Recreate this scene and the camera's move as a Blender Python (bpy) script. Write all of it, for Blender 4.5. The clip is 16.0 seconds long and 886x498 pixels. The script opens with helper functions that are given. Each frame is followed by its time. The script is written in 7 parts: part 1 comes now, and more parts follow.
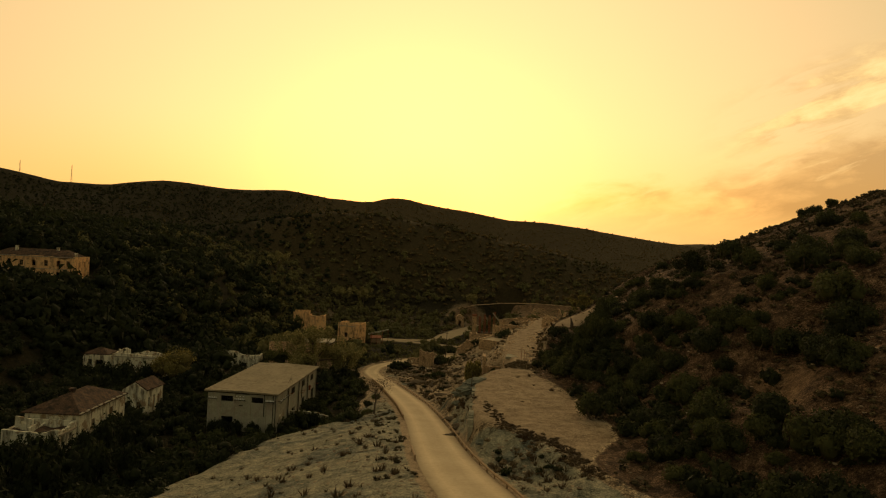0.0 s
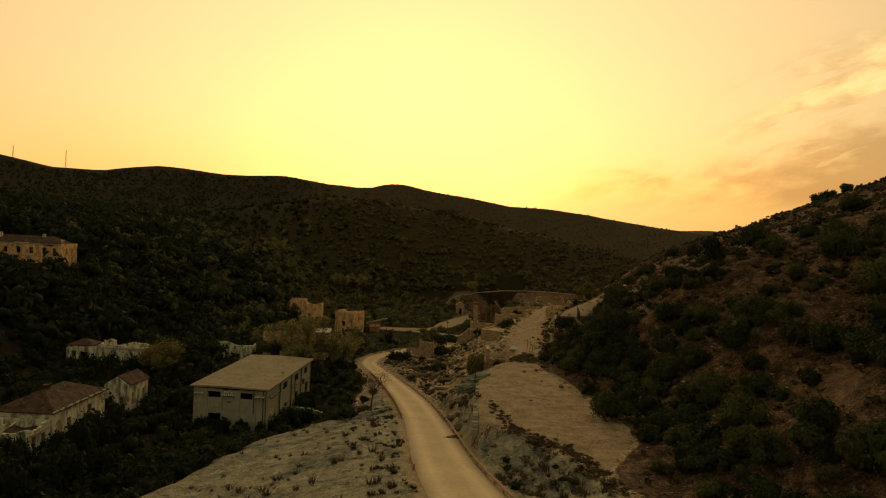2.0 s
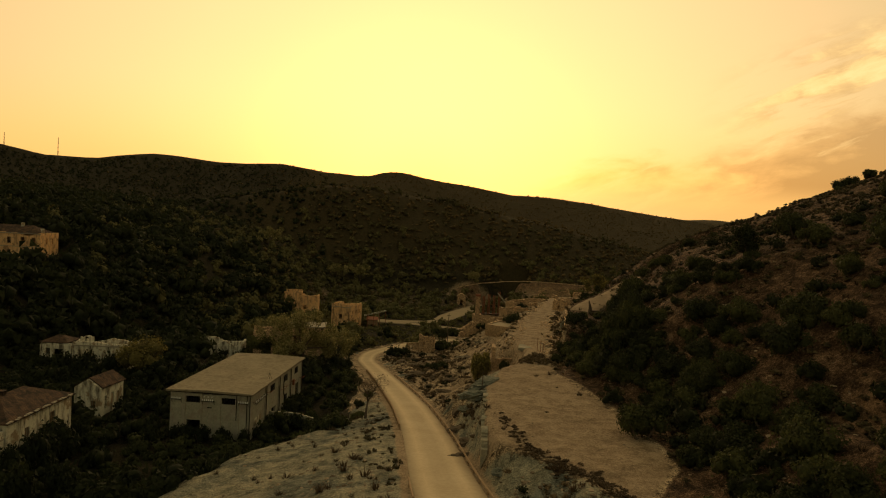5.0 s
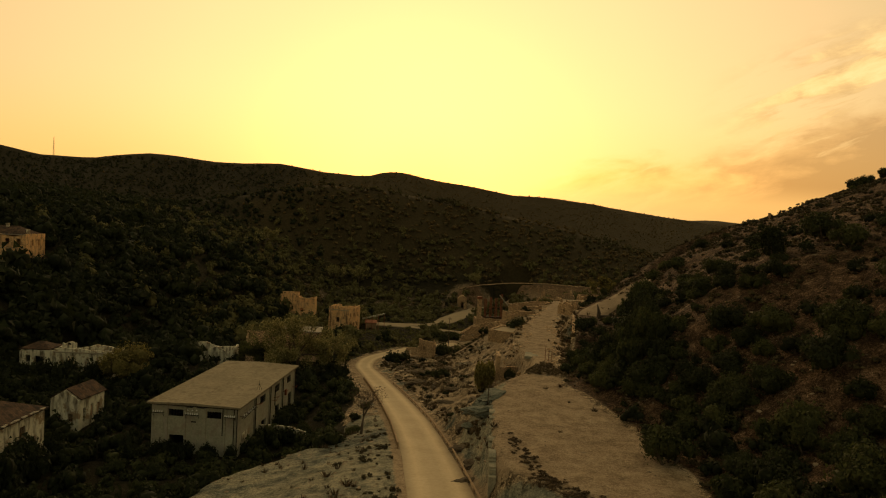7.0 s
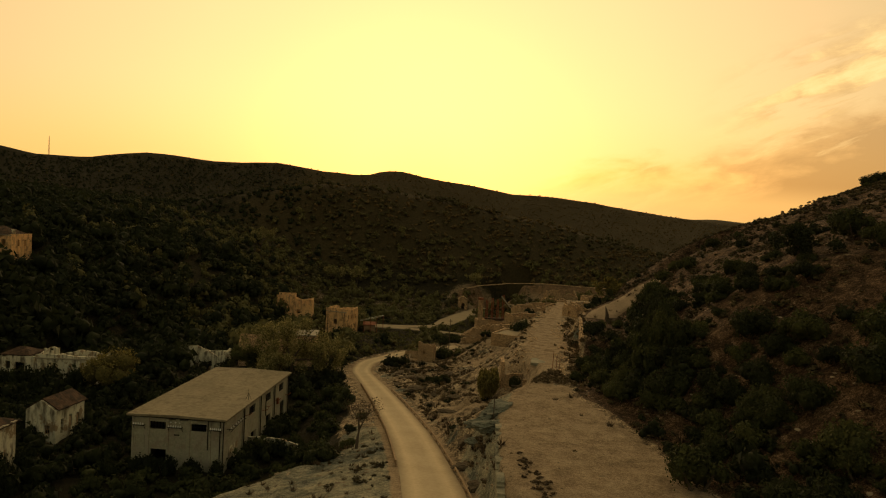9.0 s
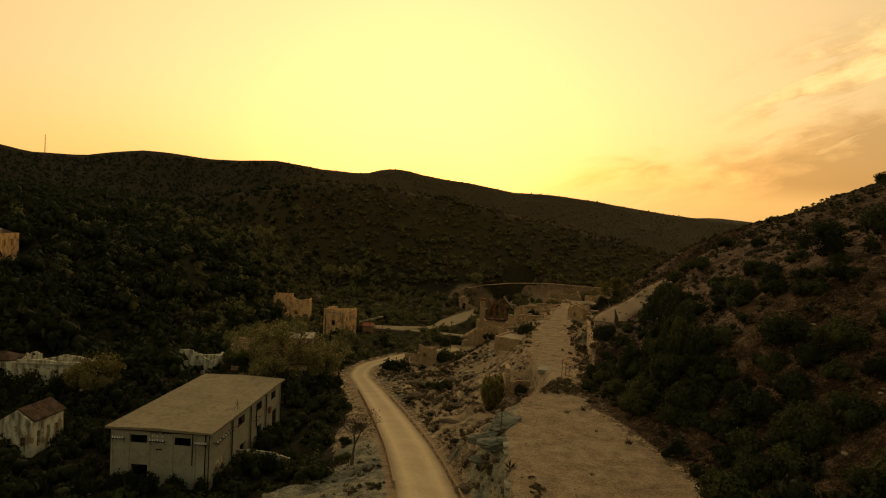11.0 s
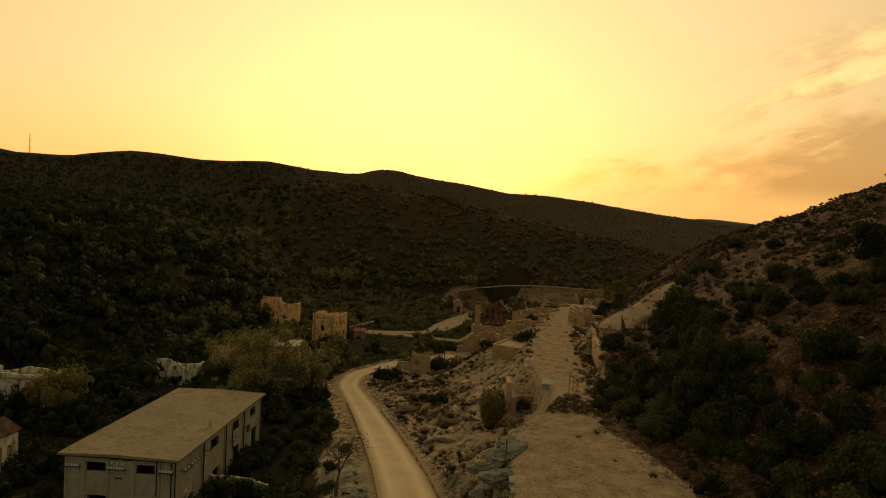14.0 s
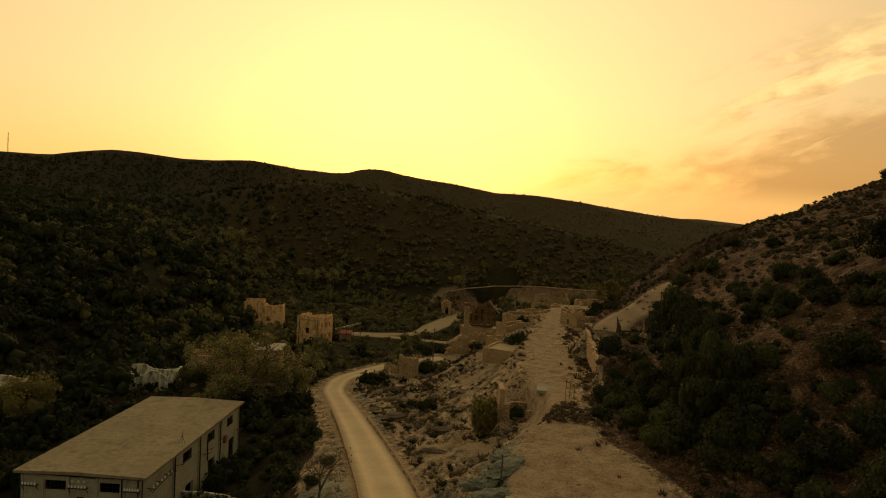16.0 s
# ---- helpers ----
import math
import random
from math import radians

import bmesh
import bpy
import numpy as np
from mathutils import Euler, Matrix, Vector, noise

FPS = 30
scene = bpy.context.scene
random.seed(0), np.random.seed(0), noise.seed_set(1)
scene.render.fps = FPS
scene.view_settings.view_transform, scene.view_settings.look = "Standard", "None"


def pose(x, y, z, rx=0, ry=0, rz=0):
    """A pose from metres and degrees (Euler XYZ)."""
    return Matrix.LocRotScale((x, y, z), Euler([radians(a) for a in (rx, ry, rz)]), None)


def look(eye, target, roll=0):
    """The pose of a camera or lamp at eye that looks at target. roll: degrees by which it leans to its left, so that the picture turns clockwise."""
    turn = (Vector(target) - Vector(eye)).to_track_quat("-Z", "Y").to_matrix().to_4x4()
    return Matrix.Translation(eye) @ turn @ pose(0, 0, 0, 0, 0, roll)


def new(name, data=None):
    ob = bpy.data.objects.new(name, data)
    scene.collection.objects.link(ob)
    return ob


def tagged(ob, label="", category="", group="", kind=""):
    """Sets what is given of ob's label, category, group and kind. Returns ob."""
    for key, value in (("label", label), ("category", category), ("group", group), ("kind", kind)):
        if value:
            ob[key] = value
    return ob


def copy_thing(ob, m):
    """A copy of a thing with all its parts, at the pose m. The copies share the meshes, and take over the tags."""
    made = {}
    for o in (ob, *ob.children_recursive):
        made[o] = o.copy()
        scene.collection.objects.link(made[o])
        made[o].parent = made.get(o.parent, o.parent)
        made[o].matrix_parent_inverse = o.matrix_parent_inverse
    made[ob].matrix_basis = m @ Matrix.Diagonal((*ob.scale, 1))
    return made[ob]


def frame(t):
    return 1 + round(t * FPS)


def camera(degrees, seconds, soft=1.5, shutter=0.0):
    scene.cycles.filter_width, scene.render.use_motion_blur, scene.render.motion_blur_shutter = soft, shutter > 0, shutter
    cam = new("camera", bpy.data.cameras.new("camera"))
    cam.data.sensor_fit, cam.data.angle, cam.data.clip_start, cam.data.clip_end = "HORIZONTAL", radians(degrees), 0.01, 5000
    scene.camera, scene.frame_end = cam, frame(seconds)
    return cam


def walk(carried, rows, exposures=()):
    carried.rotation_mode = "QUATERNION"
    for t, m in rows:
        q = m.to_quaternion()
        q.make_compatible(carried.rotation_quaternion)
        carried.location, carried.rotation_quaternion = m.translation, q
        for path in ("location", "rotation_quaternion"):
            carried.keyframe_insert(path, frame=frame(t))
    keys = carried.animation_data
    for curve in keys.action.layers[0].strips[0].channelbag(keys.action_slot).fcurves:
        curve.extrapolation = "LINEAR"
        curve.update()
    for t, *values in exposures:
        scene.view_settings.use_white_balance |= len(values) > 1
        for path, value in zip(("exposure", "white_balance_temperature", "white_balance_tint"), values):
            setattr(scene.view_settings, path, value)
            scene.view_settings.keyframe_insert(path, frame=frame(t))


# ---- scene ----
cam = camera(70.0, 16.0, soft=1.1)
PATH = [
    (0, (0.408, -0.68, 30.275), (0.459, 1.319, 30.281), 3.0),
    (0.5, (0.332, 1.462, 30.281), (0.383, 3.462, 30.287), 3.0),
    (1, (0.341, 3.613, 30.281), (0.392, 5.612, 30.287), 3.0),
    (1.5, (0.315, 5.791, 30.24), (0.367, 7.79, 30.233), 3.0),
    (2, (0.363, 7.883, 30.181), (0.417, 9.882, 30.145), 3.0),
    (2.5, (0.262, 9.825, 30.175), (0.318, 11.823, 30.111), 3.0),
    (3, (0.286, 11.957, 30.171), (0.342, 13.955, 30.101), 3.0),
    (3.5, (0.29, 14.061, 30.153), (0.347, 16.059, 30.083), 3.0),
    (4, (0.275, 16.106, 30.08), (0.331, 18.104, 30.01), 3.0),
    (6.5, (0.097, 25.862, 30.021), (0.154, 27.86, 29.952), 3.0),
    (7, (0.066, 27.854, 30.001), (0.123, 29.852, 29.933), 3.0),
    (7.5, (0.012, 29.68, 29.965), (0.071, 31.678, 29.897), 3.0),
    (8, (0.02, 31.537, 29.907), (0.078, 33.535, 29.839), 3.0),
    (8.5, (0.065, 33.278, 29.822), (0.123, 35.276, 29.753), 3.0),
    (9, (0.051, 34.921, 29.821), (0.109, 36.919, 29.752), 2.9),
    (9.2, (0.05, 35.599, 29.826), (0.108, 37.596, 29.75), 2.8),
    (11.5, (-0.045, 43.414, 29.822), (0.013, 45.412, 29.75), 2.9),
    (12, (-0.076, 45.067, 29.759), (-0.017, 47.065, 29.688), 2.9),
    (12.5, (-0.146, 46.682, 29.786), (-0.083, 48.68, 29.715), 2.8),
    (13, (-0.197, 48.296, 29.784), (-0.129, 50.293, 29.714), 2.8),
    (13.5, (-0.046, 49.868, 29.76), (0.026, 51.866, 29.69), 2.8),
    (14, (-0.023, 51.339, 29.676), (0.056, 53.336, 29.608), 2.8),
    (14.5, (-0.047, 52.694, 29.603), (0.042, 54.691, 29.535), 2.8),
    (15, (-0.086, 54.065, 29.527), (0.013, 56.062, 29.461), 2.8),
    (15.5, (-0.025, 55.437, 29.383), (0.084, 57.433, 29.318), 2.8),
    (16, (0.047, 56.857, 29.285), (0.165, 58.853, 29.22), 2.7),
]
walk(cam, [(t, look(eye, goal, roll)) for t, eye, goal, roll in PATH])

# ---- world, sun ----
SUN_AZ, SUN_EL = -0.6, 4.3            # degrees: to the right of +y, above the horizon
world = bpy.data.worlds.new("world")
scene.world = world
world.use_nodes = True


def build_world():
    nt = world.node_tree
    nt.nodes.clear()
    N, L = nt.nodes.new, nt.links.new
    out, bg = N("ShaderNodeOutputWorld"), N("ShaderNodeBackground")
    L(bg.outputs[0], out.inputs[0])
    sky = N("ShaderNodeTexSky")
    sky.sky_type, sky.sun_disc = "NISHITA", False
    sky.sun_elevation, sky.sun_rotation = radians(SUN_EL), radians(SUN_AZ)
    sky.air_density, sky.dust_density, sky.ozone_density = 1.6, 4.0, 0.6
    dirs = N("ShaderNodeTexCoord")

    def math_node(op, a, b=None, c=None):
        n = N("ShaderNodeMath")
        n.operation = op
        for i, v in enumerate((a, b, c)):
            if v is None:
                continue
            if isinstance(v, (int, float)):
                n.inputs[i].default_value = v
            else:
                L(v, n.inputs[i])
        return n.outputs[0]

    def ramp(fac, stops):
        n = N("ShaderNodeValToRGB")
        e = n.color_ramp.elements
        while len(e) < len(stops):
            e.new(0.5)
        for el, (p, c) in zip(e, stops):
            el.position, el.color = p, (*c, 1)
        L(fac, n.inputs[0])
        return n.outputs[0]

    # glow round the sun: angle to it
    dot = N("ShaderNodeVectorMath")
    dot.operation = "DOT_PRODUCT"
    L(dirs.outputs["Generated"], dot.inputs[0])
    el, az = radians(SUN_EL), radians(SUN_AZ)
    dot.inputs[1].default_value = (math.sin(az) * math.cos(el), math.cos(az) * math.cos(el), math.sin(el))
    angle = math_node("DIVIDE", math_node("ARCCOSINE", dot.outputs["Value"]), math.pi)
    glow = ramp(angle, SKY_GLOW)
    sep = N("ShaderNodeSeparateXYZ")
    L(dirs.outputs["Generated"], sep.inputs[0])
    X, Y, Z = sep.outputs

    def mapped(v, a0, a1, kind="SMOOTHSTEP"):
        n = N("ShaderNodeMapRange")
        n.interpolation_type = kind
        n.inputs["From Min"].default_value, n.inputs["From Max"].default_value = a0, a1
        L(v, n.inputs["Value"])
        return n.outputs[0]

    def mixed(f, a, b):
        n = N("ShaderNodeMix")
        n.data_type = "RGBA"
        L(f, n.inputs["Factor"])
        for v, k in ((a, "A"), (b, "B")):
            if isinstance(v, tuple):
                n.inputs[k].default_value = (*v, 1)
            else:
                L(v, n.inputs[k])
        return n.outputs["Result"]

    # warmer towards the horizon, away from the sun
    low = math_node("MULTIPLY", mapped(Z, 0.20, 0.03), mapped(angle, 0.02, 0.16))
    body = mixed(math_node("MULTIPLY", low, 0.8), glow, SKY_LOW)
    # streaked cloud bank that climbs away from the sun
    ahead = math_node("MAXIMUM", Y, 0.05)
    u, v = math_node("DIVIDE", X, ahead), math_node("DIVIDE", Z, ahead)
    comb = N("ShaderNodeCombineXYZ")
    L(u, comb.inputs[0]), L(v, comb.inputs[1])
    edge_n = N("ShaderNodeValToRGB")
    e = edge_n.color_ramp.elements
    while len(e) < len(BANK_EDGE):
        e.new(0.5)
    for stop, (p, h) in zip(e, BANK_EDGE):
        stop.position, stop.color = p, (h, h, h, 1)
    L(u, edge_n.inputs[0])
    edge = edge_n.outputs[0]

    def streaks(tilt, sx, sy, shift, rough, warp):
        turn, size, tex = N("ShaderNodeMapping"), N("ShaderNodeMapping"), N("ShaderNodeTexNoise")
        turn.inputs["Rotation"].default_value = (0, 0, radians(-tilt))
        size.inputs["Scale"].default_value, size.inputs["Location"].default_value = (sx, sy, 1.0), shift
        L(comb.outputs[0], turn.inputs[0]), L(turn.outputs[0], size.inputs[0]), L(size.outputs[0], tex.inputs["Vector"])
        tex.inputs["Scale"].default_value, tex.inputs["Detail"].default_value = 1.7, 12
        tex.inputs["Roughness"].default_value, tex.inputs["Distortion"].default_value = rough, warp
        return tex.outputs[0]

    soft, wisp = streaks(12, 2.4, 11.0, (2.3, 0.4, 0.7), 0.58, 0.25), streaks(23, 2.6, 17.0, (1.1, 3.4, 0.2), 0.62, 0.35)
    puff = streaks(10, 7.0, 18.0, (0.3, 1.7, 2.2), 0.6, 0.3)
    ahead_only = math_node("GREATER_THAN", Y, 0.0)
    # the bank itself, its upper edge frayed
    under = math_node("ADD", math_node("SUBTRACT", edge, v), math_node("ADD", math_node("MULTIPLY_ADD", soft, 0.07, -0.035), math_node("MULTIPLY_ADD", puff, 0.07, -0.035)))
    main = math_node("MULTIPLY", mapped(under, -0.010, 0.035), mapped(u, 0.06, 0.20))
    main = math_node("MULTIPLY", main, math_node("MULTIPLY_ADD", mapped(v, 0.055, 0.10), 0.70, 0.22))
    main = math_node("MULTIPLY", main, math_node("SUBTRACT", 1.0, math_node("MULTIPLY", mapped(wisp, 0.52, 0.62), 0.5)))
    main = math_node("MULTIPLY", main, ahead_only)
    depth = math_node("MULTIPLY", mapped(under, 0.0, 0.13), 0.34)
    dull = math_node("ADD", math_node("ADD", math_node("MULTIPLY_ADD", mapped(u, 0.20, 0.70), 0.54, 0.23), depth), math_node("ADD", math_node("MULTIPLY_ADD", soft, 1.0, -0.53), math_node("MULTIPLY_ADD", puff, 0.9, -0.45)))
    final = mixed(main, body, ramp(dull, SKY_CLOUD))
    # broken streaks with bright linings above it
    over = math_node("SUBTRACT", v, edge)
    thin = math_node("MULTIPLY", math_node("MULTIPLY", mapped(over, -0.05, 0.0), mapped(over, 0.165, 0.08)), mapped(u, 0.40, 0.60))
    thin = math_node("MULTIPLY", math_node("MULTIPLY", thin, mapped(wisp, 0.42, 0.54)), math_node("MULTIPLY", ahead_only, 0.95))
    final = mixed(thin, final, ramp(math_node("MULTIPLY_ADD", puff, 0.55, math_node("MULTIPLY", wisp, 0.45)), SKY_PUFF))
    # real sky added at its own strength
    add = N("ShaderNodeMix")
    add.data_type, add.blend_type = "RGBA", "ADD"
    add.inputs["Factor"].default_value = 1.0
    sk = N("ShaderNodeMix")
    sk.data_type, sk.blend_type = "RGBA", "MULTIPLY"
    sk.inputs["Factor"].default_value = 1.0
    L(sky.outputs[0], sk.inputs["A"])
    sk.inputs["B"].default_value = (0.05, 0.05, 0.05, 1)
    L(final, add.inputs["A"]), L(sk.outputs["Result"], add.inputs["B"])
    L(add.outputs["Result"], bg.inputs["Color"])
    bg.inputs["Strength"].default_value = 1.0


SKY_GLOW = [(0.0, (1.0, 0.655, 0.29)), (0.03, (1.0, 0.66, 0.305)), (0.07, (1.0, 0.655, 0.295)), (0.12, (0.985, 0.635, 0.275)), (0.165, (0.90, 0.575, 0.245)),
            (0.27, (0.56, 0.39, 0.165)), (0.5, (0.268, 0.228, 0.123)), (1.0, (0.226, 0.198, 0.113))]
SKY_LOW = (0.95, 0.53, 0.15)
SKY_CLOUD = [(0.10, (1.0, 0.60, 0.20)), (0.36, (0.88, 0.475, 0.15)), (0.58, (0.63, 0.335, 0.115)), (0.85, (0.45, 0.235, 0.085))]
SKY_PUFF = [(0.40, (0.56, 0.33, 0.12)), (0.50, (0.74, 0.45, 0.165)), (0.57, (0.95, 0.61, 0.22)), (0.64, (1.0, 0.71, 0.28))]
BANK_EDGE = [(0.06, 0.045), (0.17, 0.087), (0.228, 0.110), (0.274, 0.125), (0.44, 0.139), (0.51, 0.152), (0.56, 0.172), (0.60, 0.197), (0.64, 0.218), (0.74, 0.247), (1.0, 0.31)]
build_world()
lamp = bpy.data.lights.new("sun", "SUN")
lamp.energy, lamp.angle, lamp.color = 0.6, radians(14), (1.0, 0.72, 0.38)
sun = new("sun", lamp)
sun.matrix_world = look((0, 0, 200), (-math.sin(radians(SUN_AZ)) * 100, -math.cos(radians(SUN_AZ)) * 100, 200 - 100 * math.tan(radians(SUN_EL + 7))))


# ---- terrain shape ----
ROAD = [(14, -60), (12.5, 0), (11.5, 20), (9.3, 42), (6.75, 62.5), (5.4, 70), (3.65, 84.5), (1.8, 108.5), (-0.3, 127), (-1.6, 136), (-3.6, 148), (-6.5, 164.5),
        (-9.7, 181), (-13.7, 201), (-16.3, 215), (-15.8, 229), (-10.5, 240), (-3, 250), (5, 257), (14, 264)]
STREET = [(17, 128), (19.8, 138), (22.8, 152), (28, 174), (31, 193), (38, 217), (45.4, 244), (55, 279), (64, 305)]
RAMP = [(41.5, 181), (45.5, 187.5), (54.5, 196.5), (62.5, 206), (74, 219), (90, 233)]
LANE = [(-46, 312), (-34, 315), (-22, 315), (-5, 316), (7, 321), (15, 342), (24, 366), (36, 392), (60, 420)]


def smooth_line(points, step=2.0):
    """Catmull-Rom through the points, sampled about every step metres."""
    p = np.array([points[0], *points, points[-1]], float)
    out = []
    for i in range(1, len(p) - 2):
        n = max(2, int(np.linalg.norm(p[i + 1] - p[i]) / step))
        for k in range(n):
            t = k / n
            out.append(0.5 * (2 * p[i] + (p[i + 1] - p[i - 1]) * t + (2 * p[i - 1] - 5 * p[i] + 4 * p[i + 1] - p[i + 2]) * t * t
                              + (3 * p[i] - 3 * p[i + 1] + p[i + 2] - p[i - 1]) * t ** 3))
    out.append(p[-1])
    return np.array(out)


def lattice(ix, iy, seed):
    h = (ix.astype(np.int64) * 374761393 + iy.astype(np.int64) * 668265263 + seed * 974634777) & 0x7FFFFFFF
    h = ((h ^ (h >> 13)) * 1274126177) & 0x7FFFFFFF
    return ((h ^ (h >> 16)) & 0xFFFF) / 65535.0


def vnoise(x, y, seed=0):
    x, y = np.asarray(x, float), np.asarray(y, float)
    ix, iy = np.floor(x), np.floor(y)
    fx, fy = x - ix, y - iy
    fx, fy = fx * fx * (3 - 2 * fx), fy * fy * (3 - 2 * fy)
    a, b = lattice(ix, iy, seed), lattice(ix + 1, iy, seed)
    c, d = lattice(ix, iy + 1, seed), lattice(ix + 1, iy + 1, seed)
    return (a + (b - a) * fx) * (1 - fy) + (c + (d - c) * fx) * fy


def fbm(x, y, seed=0, octaves=4):
    total, amp, norm = 0, 1.0, 0
    for o in range(octaves):
        total = total + amp * (vnoise(x * 2 ** o, y * 2 ** o, seed + o) - 0.5)
        norm += amp
        amp *= 0.52
    return total / norm * 2


def sstep(v):
    v = np.clip(v, 0, 1)
    return v * v * (3 - 2 * v)


def smax(a, b, k):
    h = np.clip(0.5 + 0.5 * (a - b) / k, 0, 1)
    return b + (a - b) * h + k * h * (1 - h)


ROAD_LINE, LANE_LINE, RAMP_LINE, STREET_LINE = smooth_line(ROAD), smooth_line(LANE), smooth_line(RAMP), smooth_line(STREET)


FORK_BED = smooth_line([(-30, 315), (-14, 311.5), (-2, 308.8), (9, 304.5), (18, 301)], 4.0)


def to_line(x, y, line):
    """Distance to a line and the y of the nearest place on it."""
    best, by = np.full(np.shape(x), 1e9), np.zeros(np.shape(x))
    for (x0, y0), (x1, y1) in zip(line[:-1], line[1:]):
        dx, dy = x1 - x0, y1 - y0
        t = np.clip(((x - x0) * dx + (y - y0) * dy) / max(dx * dx + dy * dy, 1e-9), 0, 1)
        d = np.hypot(x - x0 - t * dx, y - y0 - t * dy)
        near = d < best
        best, by = np.where(near, d, best), np.where(near, y0 + t * dy, by)
    return best, by


def road_z(y):
    return np.interp(y, [-60, 0, 40, 128, 205, 222, 240, 330], [11, 11, 8.56, -2, -11.25, -12.9, -13.4, -13.6])


def road_half(y):
    return np.interp(y, [60, 75, 100, 150, 185, 205, 240], [4.0, 3.8, 3.5, 3.25, 2.85, 2.65, 2.7])


def bench_y(x):
    return 398 + 0.05 * x + 5 * np.sin(x / 33)


def bench_z(x):
    return np.interp(x, [-10, 20, 34, 50, 75, 110, 145], [-9, -6.5, -3, -1.2, -0.8, -1.2, 0]) + 0.25 * np.sin(x / 9)


def ramp_z(y):
    return np.interp(y, [150, 181, 187.5, 196.5, 206, 233], [10.0, 10.2, 11.3, 13.6, 16.3, 20.5])


def terrace_z(y):
    return np.interp(y, [0, 60, 128, 140, 163, 200, 230, 260, 300, 340, 400, 520], [7, 6.4, 6.2, 6.1, 5.7, 4.9, 4.3, 3.8, 1.5, -3, -10, -14])


def terrace_left(y):
    return np.interp(y, [0, 60, 70, 74.4, 78, 82.4, 86.4, 89.5, 92, 116, 121, 128, 133, 138, 148, 157, 163, 186, 207, 260, 300, 340, 420], [28, 24, 20.4, 19.2, 18.3, 16.8, 12.7, 8.6, 8.2, 10.6, 12.5, 14.5, 18.0, 20.5, 21.6, 21.4, 20.4, 24, 31, 47.5, 58, 66, 120])


def terrace_right(y):
    return np.interp(y, [0, 60, 70, 78, 84, 92, 98, 105, 112, 118, 126, 136, 163, 200, 240, 280, 350, 450, 600], [31, 27.5, 24.4, 25.4, 26.6, 25.4, 25.0, 25.6, 24.4, 24.0, 23.5, 25.5, 34.4, 42, 52, 68, 125, 200, 260])


def clearing_right(y):
    """Where the bare clearing meets the brush at the foot of the slope."""
    return np.interp(y, [0, 60, 70, 74, 78.4, 83, 90, 97, 105, 112, 120, 126, 136, 163, 200, 240, 280, 350, 450, 600],
                     [31, 25, 20.6, 21.2, 23.8, 27.0, 28.0, 27.0, 26.8, 25.8, 24.6, 23.0, 25.5, 34.4, 42, 52, 68, 125, 200, 260])


def spoil_edge(y):
    return np.interp(y, [-60, 40, 60, 85, 95, 110, 121, 130, 140], [-40, -36, -33, -29.5, -26.2, -21.2, -10.5, -6, -8])


